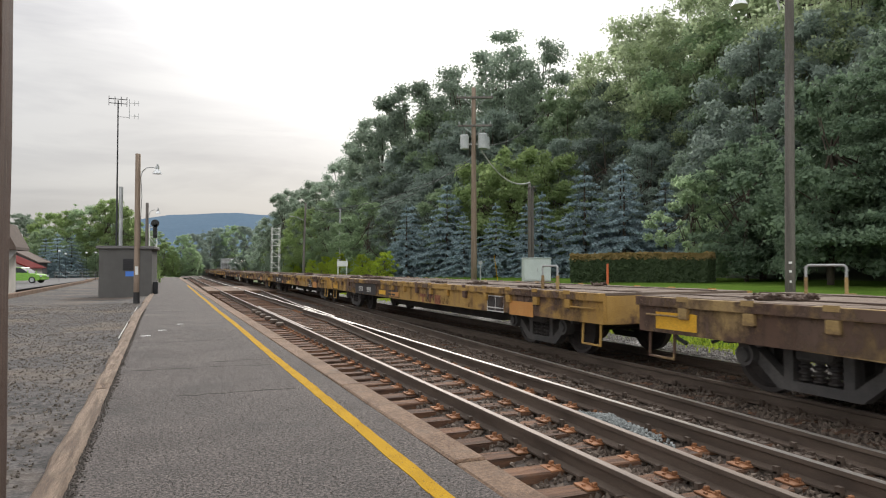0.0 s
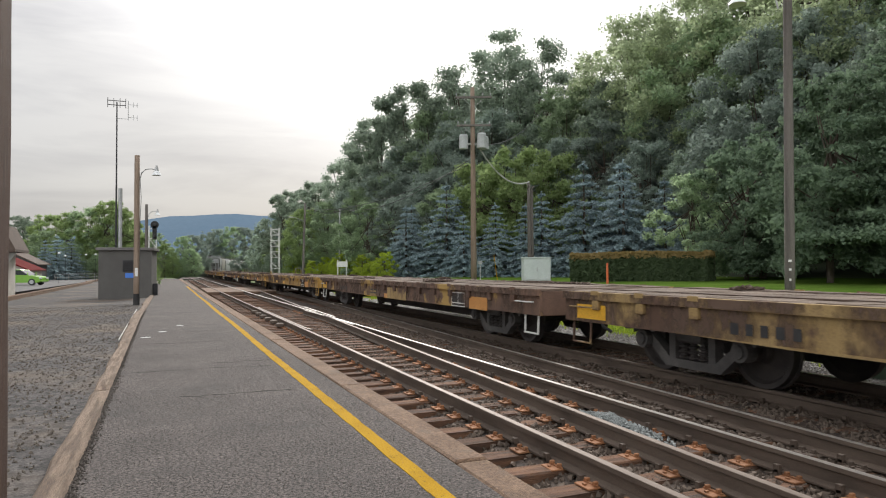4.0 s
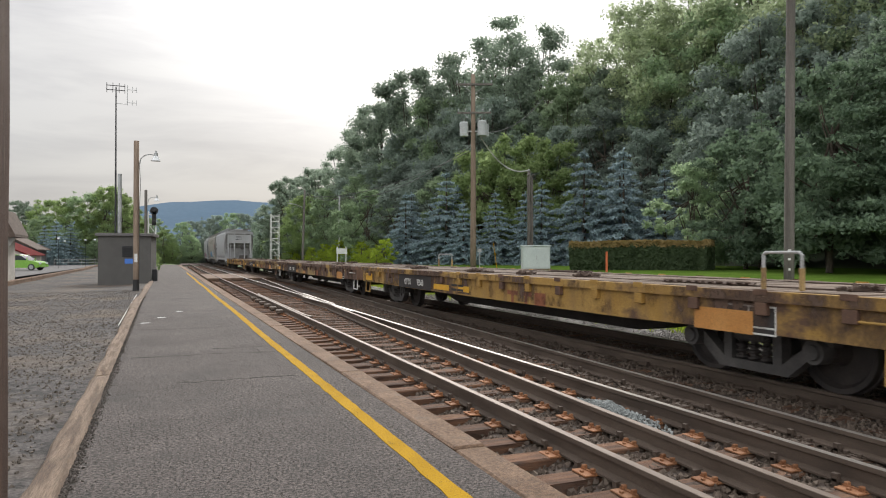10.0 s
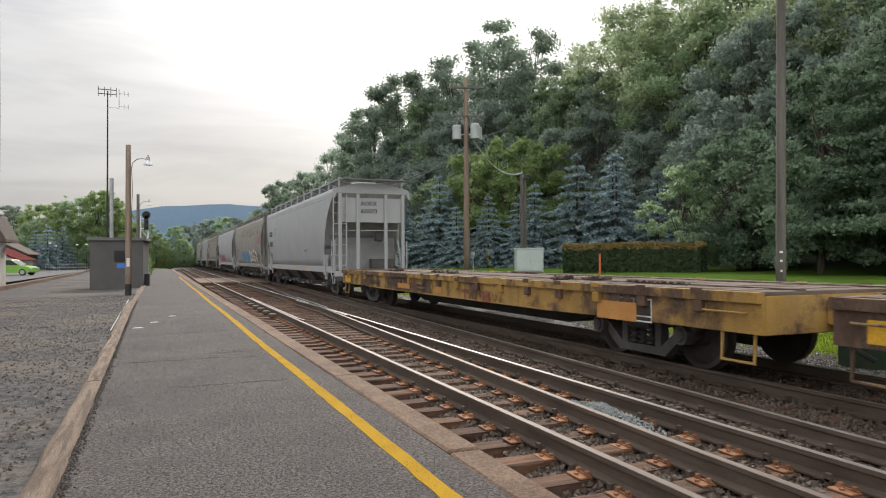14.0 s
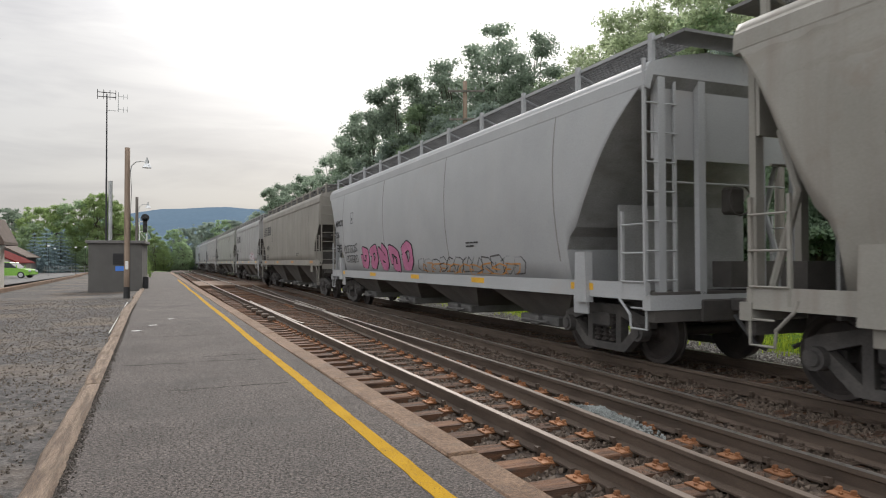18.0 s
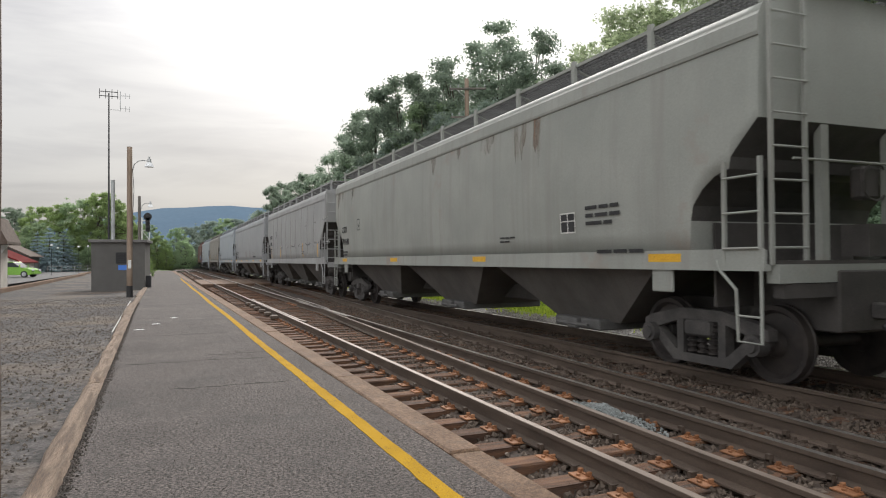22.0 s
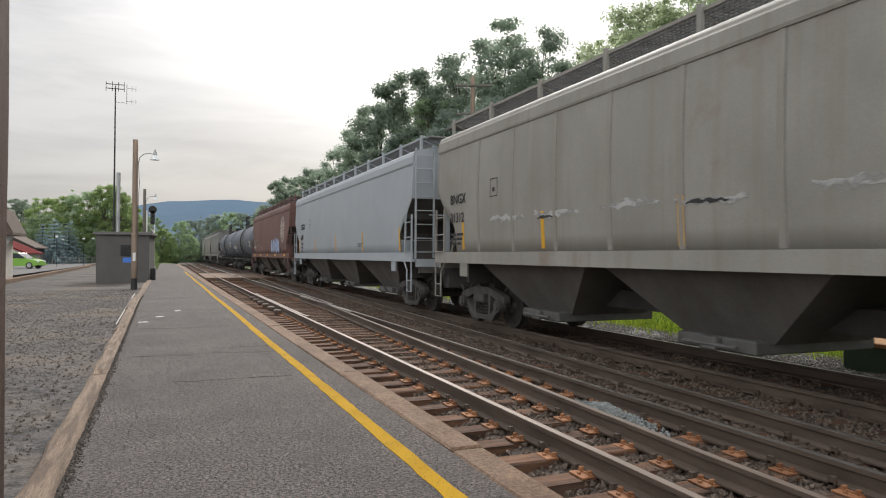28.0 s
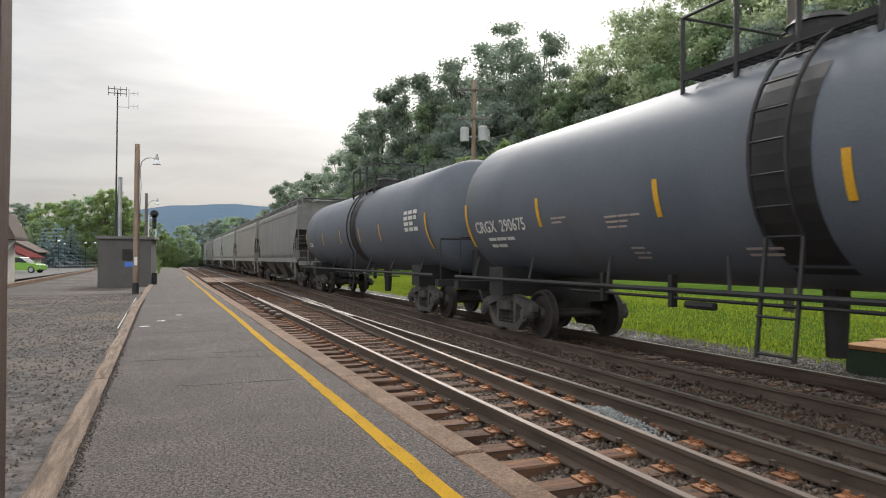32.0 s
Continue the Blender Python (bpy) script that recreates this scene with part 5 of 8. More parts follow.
# short service pole beside the cabinet
p = wooden_pole("service_pole", 22.57, 40.4, ground_z(22.57, 40.4), 6.5, 0.13, 0.10, "short grey wooden service pole with conduits", "pole_grey")
for a in (-0.15, 0.12, 0.2):
    bm = bmesh.new()
    tube(bm, (a, -0.13, 0), (a, -0.11, 6.1), 0.05, 0.05, 8)
    tube(bm, (a, -0.11, 6.1), (a + 0.06, -0.25, 6.25), 0.06, 0.05, 8)
    part("conduit", bm, M["pole_grey"], p, "grey conduit with a weatherhead")
# far poles
p = wooden_pole("line_pole", 12.7, 70.2, ground_z(12.7, 70.2), 7.9, 0.13, 0.10, "dark wooden pole beside the tracks", "pole_grey", (0.22, 0))
bm = bmesh.new()
pipe(bm, [(0.15, 0, 6.0), (-0.6, 0, 6.35), (-1.1, 0, 6.45)], 0.03)
box(bm, -1.45, -1.05, -0.08, 0.08, 6.40, 6.50)
part("lamp_arm", bm, M["galv"], p, "thin lamp arm")
p = wooden_pole("line_pole", 19.7, 83.5, ground_z(19.7, 83.5), 8.3, 0.13, 0.11, "pale wooden pole with a small crossarm on the bank", "galv")
bm = bmesh.new()
box(bm, -0.8, 0.8, -0.05, 0.05, 7.9, 8.0)
part("crossarm", bm, M["pole_grey"], p)


def sag(name, a, b, drop, r, material, label):
    a, b = Vector(a), Vector(b)
    bm = bmesh.new()
    pts = [a.lerp(b, i / 14) - Vector((0, 0, drop * 4 * (i / 14) * (1 - i / 14))) for i in range(15)]
    pipe(bm, pts, r, 4)
    tagged(part(name, bm, M[material]), label, "cable")


sag("service_cable", (17.6, 38.0, 9.15), (22.55, 40.3, 7.25), 0.95, 0.05, "wire_pale", "pale sagging service cable between two poles")
sag("overhead_wire", (17.4, 38.2, 9.1), (30.5, 52.0, 15.4), 1.0, 0.03, "wire", "thin dark overhead wire")
sag("overhead_wire", (17.4, 38.2, 8.3), (19.7, 83.5, 8.9), 1.3, 0.028, "wire", "thin dark overhead wire")
sag("overhead_wire", (17.4, 38.2, 8.0), (12.9, 70.2, 7.6), 1.0, 0.022, "wire", "thin dark overhead wire")
sag("overhead_wire", (12.9, 70.2, 8.0), (19.7, 83.5, 8.6), 0.5, 0.025, "wire", "thin dark overhead wire")


def cabinet(x, y):
    e = thing("utility_cabinet", x, y, ground_z(x, y), "pale grey-green metal utility cabinet on a plinth", "cabinet", rz=-22)
    bm = bmesh.new()
    box(bm, -0.98, 0.62, -0.55, 0.55, 0.05, 1.38, bevel=0.02)
    part("body", bm, M["cabinet"], e)
    bm = bmesh.new()
    box(bm, -1.02, 0.66, -0.60, 0.60, 1.38, 1.45, bevel=0.02)
    part("lid", bm, M["cabinet"], e)
    bm = bmesh.new()
    box(bm, -0.94, 0.58, -0.575, -0.552, 0.12, 1.33, bevel=0.008)
    d = part("door", bm, M["cabinet"], e)
    bm = bmesh.new()
    box(bm, -0.20, -0.16, -0.60, -0.576, 0.6, 0.85)
    part("handle", bm, M["galv"], d)
    bm = bmesh.new()
    box(bm, -1.1, 0.75, -0.7, 0.7, -0.3, 0.05)
    part("plinth", bm, M["kerb"], e)


cabinet(20.35, 35.3)


def stake(name, x, y, h, r, material, label, lean=0.0):
    e = thing(name, x, y, ground_z(x, y), label, "marker")
    bm = bmesh.new()
    tube(bm, (0, 0, -0.2), (lean, 0, h), r, r * 0.9, 8)
    part("stake", bm, M[material], e)
    return e


stake("marker_post", 20.35, 28.5, 1.05, 0.06, "orange", "short orange plastic marker post on the lawn")
stake("marker_stake", 18.3, 36.6, 1.7, 0.022, "yellow_line", "thin leaning yellow marker stake", -0.28)
e = stake("vent_post", 17.3, 37.0, 1.3, 0.03, "galv", "thin grey post with a small box on top")
bm = bmesh.new()
box(bm, -0.15, 0.1, -0.06, 0.06, 1.2, 1.4)
part("post_box", bm, M["galv"], e)
# small white sign far along
e = thing("track_sign", 14.6, 61.0, ground_z(14.6, 61), "small white board on two posts beside the tracks", "sign")
for a in (-0.4, 0.4):
    bm = bmesh.new()
    box(bm, a - 0.04, a + 0.04, -0.04, 0.04, -0.2, 1.9)
    part("post", bm, M["white"], e)
bm = bmesh.new()
box(bm, -0.5, 0.5, -0.06, -0.04, 1.25, 1.75)
part("board", bm, M["white"], e)


def signal_tower(x, y, z0, h, w, label, heads=()):
    e = thing("signal_mast", x, y, z0, label, "railway signal")
    for sx in (-1, 1):
        for sy in (-1, 1):
            bm = bmesh.new()
            box(bm, sx * w - 0.03, sx * w + 0.03, sy * w - 0.03, sy * w + 0.03, -0.3, h)
            part("upright", bm, M["white"], e)
    n = int(h / 0.62)
    for i in range(n):
        bm = bmesh.new()
        z = h * (i + 0.7) / n
        for s in (-1, 1):
            box(bm, -w, w, s * w - 0.02, s * w + 0.02, z - 0.02, z + 0.02)
            box(bm, s * w - 0.02, s * w + 0.02, -w, w, z - 0.02, z + 0.02)
            if i % 2:
                tube(bm, (-w, s * w, z), (w, s * w, z - h / n), 0.018, 0.018, 4)
        part("rung", bm, M["white"], e)
    for hx, hz in heads:
        bm = bmesh.new()
        tube(bm, (hx, -w - 0.12, hz), (hx, -w - 0.08, hz), 0.25, 0.25, 20)
        hd = part("signal_head", bm, M["black"], e, "black round signal target")
        bm = bmesh.new()
        box(bm, hx - 0.13, hx + 0.13, -w - 0.12, -w + 0.06, hz - 0.95, hz, bevel=0.03)
        part("lamp_case", bm, M["black"], hd)
        for dz in (0.0, -0.35, -0.7):
            bm = bmesh.new()
            tube(bm, (hx, -w - 0.30, hz + dz), (hx, -w - 0.12, hz + dz), 0.08, 0.10, 10)
            part("visor", bm, M["black"], hd)
    return e


signal_tower(10.8, 76.6, -0.2, 6.2, 0.42, "pale galvanised lattice signal tower beside the tracks")
signal_tower(-1.05, 47.8, -0.1, 4.4, 0.22, "galvanised signal mast with black round signal heads", ((0.12, 4.45),))


# ---------------------------------------------------------------- the shed and its antenna
def shed():
    e = thing("signal_shed", -2.12, 41.6, -0.05, "square grey rendered equipment shed with a flat roof", "shed", rz=-4)
    w, dp, h = 1.30, 1.5, 2.55
    bm = bmesh.new()
    box(bm, -w, w, -dp, dp, -0.2, h)
    part("wall", bm, M["shed"], e)
    bm = bmesh.new()
    box(bm, -w - 0.13, w + 0.13, -dp - 0.13, dp + 0.13, h, h + 0.16, bevel=0.02)
    part("roof", bm, M["shed_roof"], e, "pale flat roof slab")
    bm = bmesh.new()
    box(bm, -0.12, 0.52, -dp - 0.02, -dp + 0.05, 1.42, 2.02)
    v = part("vent", bm, M["dark"], e, "dark louvred vent")
    for k in range(5):
        bm = bmesh.new()
        box(bm, -0.12, 0.52, -dp - 0.06, -dp - 0.022, 1.45 + k * 0.115, 1.50 + k * 0.115)
        part("slat", bm, M["black"], v)
    bm = bmesh.new()
    box(bm, 0.0, 0.42, -dp - 0.02, -dp - 0.003, 1.08, 1.34)
    part("sign", bm, M["blue_sign"], e, "small blue sign")
    bm = bmesh.new()
    box(bm, w + 0.003, w + 0.25, -0.9, -0.5, 0.1, 0.75, bevel=0.01)
    part("junction_box", bm, M["dark"], e, "dark junction box low on the wall")


shed()
e = thing("radio_mast", -3.0, 44.9, -0.05, "thin steel radio mast with antenna elements at the top", "antenna")
bm = bmesh.new()
tube(bm, (0, 0, -0.2), (0, 0, 6.6), 0.06, 0.05, 8)
tube(bm, (0, 0, 6.6), (0, 0, 11.6), 0.045, 0.035, 8)
part("mast", bm, M["dark"], e)
bm = bmesh.new()
tube(bm, (0.22, 0, -0.2), (0.22, 0, 6.4), 0.12, 0.11, 8)
part("support_tube", bm, M["galv"], e, "grey galvanised support tube")
for z in (11.42, 11.68):
    bm = bmesh.new()
    tube(bm, (-0.50, 0, z), (0.5, 0, z), 0.026, 0.026, 5)
    b = part("boom", bm, M["dark"], e)
    for k in (-0.5, -0.17, 0.17, 0.48):
        bm = bmesh.new()
        tube(bm, (k, 0, z - 0.16), (k, 0, z + 0.16), 0.018, 0.018, 5)
        part("element", bm, M["dark"], b)
bm = bmesh.new()
tube(bm, (0.62, 0, 10.55), (0.62, 0, 11.75), 0.02, 0.02, 5)
tube(bm, (0, 0, 10.62), (0.62, 0, 10.62), 0.016, 0.016, 5)
part("boom", bm, M["galv"], e)
for z in (10.72, 11.5):
    bm = bmesh.new()
    tube(bm, (0.62, 0, z), (1.15, 0, z), 0.016, 0.016, 5)
    for k in (0.9, 1.12):
        tube(bm, (k, 0, z - 0.16), (k, 0, z + 0.16), 0.013, 0.013, 5)
    part("element", bm, M["galv"], e)

# ---------------------------------------------------------------- porch post beside the camera
e = thing("porch_post", -0.434, 1.87, 0.05, "rough dark red-brown wooden porch post", "post")
bm = bmesh.new()
rings = []
for i in range(30):
    z = -0.02 + i * 0.12
    rings.append([bm.verts.new((sx * (0.07 + 0.004 * noise.noise((z * 2, sx, sy))), sy * 0.07, z)) for sx, sy in ((-1, -0.85), (-0.85, -1), (0.85, -1), (1, -0.85), (1, 0.85), (0.85, 1), (-0.85, 1), (-1, 0.85))])
for a, b in zip(rings, rings[1:]):
    for i in range(8):
        bm.faces.new((a[i], a[(i + 1) % 8], b[(i + 1) % 8], b[i]))
bm.faces.new(rings[-1])
part("shaft", bm, M["post"], e)


# ---------------------------------------------------------------- beyond the lot
def gabled(name, x, y, rz, w, dp, h, rise, over, wall, roof, label):
    e = thing(name, x, y, -0.05, label, "building", rz=rz)
    bm = bmesh.new()
    prism(bm, [(-w, -0.1), (w, -0.1), (w, h), (0, h + rise), (-w, h)], "y", -dp, dp)
    part("wall", bm, M[wall], e)
    for sg in (-1, 1):
        bm = bmesh.new()
        k = (w + over) / w
        prism(bm, [(0, h + rise + 0.05), (sg * (w + over), h + rise - rise * k + 0.05), (sg * (w + over), h + rise - rise * k + 0.17), (0, h + rise + 0.2)], "y", -dp - over, dp + over)
        bmesh.ops.recalc_face_normals(bm, faces=bm.faces)
        part("roof", bm, M[roof], e)
    return e


def station_house():
    b = thing("station_house", -9.1, 47.5, -0.05, "cream station house with deep brown eaves", "building")
    bm = bmesh.new()
    box(bm, -7.0, 0.0, 0.0, 2.6, -0.1, 2.75)
    part("wall", bm, M["wall_cream"], b)
    bm = bmesh.new()
    prism(bm, [(-7.6, 2.62), (0.62, 2.62), (0.62, 2.78), (-0.1, 4.25), (-6.8, 4.35), (-7.6, 2.78)], "y", -0.9, 3.3)
    bmesh.ops.recalc_face_normals(bm, faces=bm.faces)
    part("roof", bm, M["brown_roof"], b, "brown shingled roof with deep eaves")
    bm = bmesh.new()
    prism(bm, [(0.0, 1.9), (0.5, 2.6), (0.0, 2.6)], "y", 0.2, 0.3)
    part("bracket", bm, M["white"], b)
    bm = bmesh.new()
    box(bm, -1.4, -0.5, -0.05, -0.003, 0.9, 2.2)
    part("window", bm, M["car_glass"], b, "dark window")


station_house()
b = gabled("red_roofed_house", -17.2, 90, 0, 2.7, 5.0, 1.6, 1.25, 0.4, "wall_cream", "red_roof", "low cream house with a red metal roof")
for k in (-1.5, 1.0):
    bm = bmesh.new()
    box(bm, k - 0.5, k + 0.5, -5.03, -4.95, 0.6, 1.5)
    part("window", bm, M["car_glass"], b, "dark window")
b = gabled("grey_house", -19.5, 104, 0, 3.5, 5.0, 2.4, 1.8, 0.5, "road", "brown_roof", "grey house with a brown roof behind the car park")


def parked_car(x, y, rz):
    e = thing("parked_car", x, y, 0.06, "bright green hatchback parked on the drive", "car", rz=rz)
    L, W = 4.1, 0.84
    low = [(-2.05, 0.35), (-1.95, 0.72), (-1.55, 0.86), (-0.8, 0.95), (0.9, 1.0), (1.75, 0.98), (2.0, 0.8), (2.05, 0.4), (1.7, 0.25), (-1.75, 0.25)]
    bm = bmesh.new()
    prism(bm, low, "x", -W, W)
    bmesh.ops.recalc_face_normals(bm, faces=bm.faces)
    bmesh.ops.transform(bm, matrix=pose(0, 0, 0), verts=bm.verts)
    part("body", bm, M["car_green"], e)
    bm = bmesh.new()
    prism(bm, [(-0.95, 0.95), (-0.25, 1.42), (0.95, 1.46), (1.75, 1.0)], "x", -W + 0.1, W - 0.1)
    bmesh.ops.recalc_face_normals(bm, faces=bm.faces)
    cab = part("cabin", bm, M["car_glass"], e, "dark glazed cabin")
    bm = bmesh.new()
    prism(bm, [(-0.3, 1.41), (-0.25, 1.46), (0.95, 1.50), (1.3, 1.32), (0.95, 1.44)], "x", -W + 0.09, W - 0.09)
    for yy in (-0.92, 0.32, 1.3):
        box(bm, -W + 0.085, -W + 0.11, yy, yy + 0.09, 0.95, 1.44 if yy > 0 and yy < 1 else 1.2)
        box(bm, W - 0.11, W - 0.085, yy, yy + 0.09, 0.95, 1.44 if yy > 0 and yy < 1 else 1.2)
    part("roof", bm, M["car_green"], e)
    for yy in (-1.3, 1.3):
        for sx in (-1, 1):
            bm = bmesh.new()
            tube(bm, (sx * (W - 0.17), yy, 0.31), (sx * (W + 0.01), yy, 0.31), 0.31, 0.31, 18)
            wh = part("wheel", bm, M["tyre"], e)
            bm = bmesh.new()
            tube(bm, (sx * (W + 0.01), yy, 0.31), (sx * (W + 0.025), yy, 0.31), 0.2, 0.19, 14)
            part("rim", bm, M["galv"], wh)
    for sx in (-1, 1):
        bm = bmesh.new()
        box(bm, sx * 0.62 - 0.16, sx * 0.62 + 0.16, -2.03, -1.93, 0.6, 0.75)
        part("headlight", bm, M["glass"], e)


parked_car(-12.9, 74.0, 72)
# kerb of the drive and a low rail fence
dk = tagged(new("drive_kerb"), "pale tan kerb along the drive", "kerb", "", "structure")
for i in range(16):
    bm = bmesh.new()
    box(bm, -0.13, 0.13, 0.02, 4.6, -0.15, 0.14, bevel=0.02)
    part("kerb_stone", bm, M["kerb"], dk, m=pose(-7.7 - 0.016 * i * 4.6 - (0.5 if i > 10 else 0), 38 + i * 4.62, 0, 0, 0, 1.0))
fence = thing("rail_fence", -10.6, 100, 0.0, "low grey pipe rail fence beside the lawn", "fence")
for i in range(5):
    bm = bmesh.new()
    tube(bm, (-3.2 + i * 1.4, i * 1.5, 0), (-3.2 + i * 1.4, i * 1.5, 0.95), 0.04, 0.04, 6)
    part("fence_post", bm, M["galv"], fence)
for z in (0.5, 0.92):
    bm = bmesh.new()
    pipe(bm, [(-3.2, 0, z), (2.4, 6.0, z)], 0.035)
    part("fence_rail", bm, M["galv"], fence)
for x, y in ((-11.2, 84), (-9.4, 92), (-8.2, 90), (-7.1, 88), (-12.6, 100)):
    e = thing("drive_lamp", x, y, 0, "small white globe lamp on a thin dark post", "street lamp", "drive lamps")
    bm = bmesh.new()
    tube(bm, (0, 0, 0), (0, 0, 3.15), 0.02, 0.016, 8)
    part("post", bm, M["black"], e)
    bm = bmesh.new()
    bmesh.ops.create_uvsphere(bm, u_segments=12, v_segments=8, radius=0.15, matrix=Matrix.Translation((0, 0, 3.3)) @ Matrix.Diagonal((1, 1, 0.7, 1)))
    part("globe", bm, M["glass"], e, smooth=True)
for i, (x, y) in enumerate(((10.34, 6.83), (11.33, 7.10))):
    e = thing("track_box", x, y, -0.28, "low dark green box with a rusty orange lid beside the track", "equipment box", "track boxes", rz=4)
    bm = bmesh.new()
    box(bm, -0.42, 0.42, -0.75, 0.75, 0, 0.42, bevel=0.02)
    part("body", bm, M["dark_green"], e)
    bm = bmesh.new()
    box(bm, -0.46, 0.46, -0.80, 0.80, 0.42, 0.49, bevel=0.01)
    part("lid", bm, M["rust_lid"], e)


# ---------------------------------------------------------------- the freight train
# A car's own space: y along the track (its rear, seen first from afar, at +y), z from the rail tops, the side towards the platform at -x.
SPEED, TRAIN_X = 13.87, (R5 + R6) / 2
SHARED = {}


def shared(key, build, smooth=False):
    if key not in SHARED:
        bm = bmesh.new()
        build(bm)
        SHARED[key] = mesh_of(bm, key.split("|")[0], smooth)
    return SHARED[key]


WHEELSETS = []


def b_wheelset(bm):
    half = [(0.075, 0.02), (0.075, 0.58), (0.15, 0.60), (0.17, 0.66), (0.38, 0.70), (0.475, 0.665), (0.475, 0.692), (0.458, 0.70), (0.455, 0.80), (0.40, 0.80), (0.36, 0.745), (0.16, 0.77), (0.13, 0.85), (0.075, 0.86), (0.075, 1.16)]
    lathe(bm, [(r, -h) for r, h in half[::-1]] + half, 28, "x")


def b_side_frame(bm):
    # top chord, tension members and the spring seat as separate bars, with open windows between them
    for pts in ([(-1.06, 0.52), (-1.06, 0.64), (-0.92, 0.70), (-0.35, 0.82), (0.35, 0.82), (0.92, 0.70), (1.06, 0.64), (1.06, 0.52), (0.88, 0.52), (0.33, 0.68), (-0.33, 0.68), (-0.88, 0.52)],
                [(-0.98, 0.54), (-0.84, 0.58), (-0.40, 0.24), (0.40, 0.24), (0.84, 0.58), (0.98, 0.54), (0.50, 0.13), (-0.50, 0.13)],
                [(-0.42, 0.20), (-0.30, 0.20), (-0.30, 0.72), (-0.42, 0.72)], [(0.30, 0.20), (0.42, 0.20), (0.42, 0.72), (0.30, 0.72)]):
        prism(bm, pts, "x", -0.07, 0.07)
    bmesh.ops.recalc_face_normals(bm, faces=bm.faces)


def b_bearing(bm):
    tube(bm, (-0.07, 0, 0), (0.09, 0, 0), 0.135, 0.13, 14)
    tube(bm, (0.09, 0, 0), (0.12, 0, 0), 0.09, 0.08, 12)


def b_spring(bm):
    lathe(bm, [(0.075 if k % 4 in (1, 2) else 0.045, 0.25 + k * 0.0175) for k in range(24)], 8)


def b_bolster(bm):
    box(bm, -1.15, 1.15, -0.22, 0.22, 0.48, 0.68, bevel=0.03)
    box(bm, -0.9, 0.9, -0.85, -0.70, 0.42, 0.55)
    box(bm, -0.9, 0.9, 0.70, 0.85, 0.42, 0.55)


def truck(car, y):
    t = link("truck", shared("truck", b_bolster), M["truck"], car, "dark cast steel truck", pose(0, y, 0))
    for sx in (-1, 1):
        link("side_frame", shared("side_frame", b_side_frame), M["truck"], t, m=pose(sx * 1.0, 0, 0))
        for k in (-0.18, 0.0, 0.18):
            link("spring", shared("spring", b_spring), M["wheel"], t, m=pose(sx * 1.02, k, 0))
        for yy in (-0.89, 0.89):
            link("bearing", shared("bearing", b_bearing), M["truck"], t, m=pose(sx * 1.07, yy, 0.46, 0, 0, 0 if sx > 0 else 180))
    for yy in (-0.89, 0.89):
        w = link("wheelset", shared("wheelset", b_wheelset), M["wheel"], t, m=pose(0, yy, 0.46))
        WHEELSETS.append((w, car, Vector((0, yy, 0.46))))
    return t


def b_coupler(bm):
    box(bm, -0.09, 0.09, -0.45, 0.30, 0.78, 0.96, bevel=0.02)
    box(bm, -0.17, 0.15, 0.22, 0.52, 0.76, 0.98, bevel=0.05)


def b_hose(bm):
    pts = [(0.35, 0.1, 0.75), (0.36, 0.25, 0.60), (0.33, 0.40, 0.42), (0.25, 0.52, 0.34)]
    pipe(bm, pts, 0.03)


def couplers(car, half):
    for s in (-1, 1):
        m = pose(0, s * (half - 0.5), 0, 0, 0, 0 if s > 0 else 180)
        link("coupler", shared("coupler", b_coupler), M["truck"], car, m=m)
        link("air_hose", shared("air_hose", b_hose), M["black"], car, m=m)


def lettering(txt, size, material, parent, y, z, x, bold=0.0, stretch=1.0, name="lettering", lean=0.0):
    """Words on the side towards the platform: they run from the car's rear to its front."""
    cu = bpy.data.curves.new("lettering", "FONT")
    cu.body, cu.size, cu.extrude, cu.offset, cu.resolution_u = txt, size, 0.002, bold, 2
    tmp = bpy.data.objects.new("lettering_source", cu)
    scene.collection.objects.link(tmp)
    me = bpy.data.meshes.new_from_object(tmp.evaluated_get(bpy.context.evaluated_depsgraph_get()))
    bpy.data.objects.remove(tmp)
    me.materials.clear()
    # text x -> -y, text y -> z, facing -x
    q = Matrix(((0, -math.sin(lean), -math.cos(lean), x), (-stretch, 0, 0, y), (0, math.cos(lean), -math.sin(lean), z), (0, 0, 0, 1)))
    return link(name, me, M[material], parent, m=q)


def side_strip(bm, prof, y0, y1, z0, z1, out=0.004, steps=5):
    """A thin patch that lies on a curved side; prof(z) is the side's half width."""
    rows = []
    for i in range(steps + 1):
        z = z0 + (z1 - z0) * i / steps
        rows.append([bm.verts.new((-prof(z) - out, y, z)) for y in (y0, y1)])
    for a, b in zip(rows, rows[1:]):
        bm.faces.new((a[0], a[1], b[1], b[0]))


def bars(car, prof, y, z, widths, h, gap, material, out=0.016, name="lettering"):
    """Lines of unreadable small print as plain bars."""
    bm = bmesh.new()
    for k, row in enumerate(widths):
        yy = y
        for w in row:
            side_strip(bm, prof, yy - w, yy, z - k * (h + gap), z - k * (h + gap) + h, out, 1)
            yy -= w + h * 0.8
    tagged(part(name, bm, M[material], car), "", "", "", "stuff")


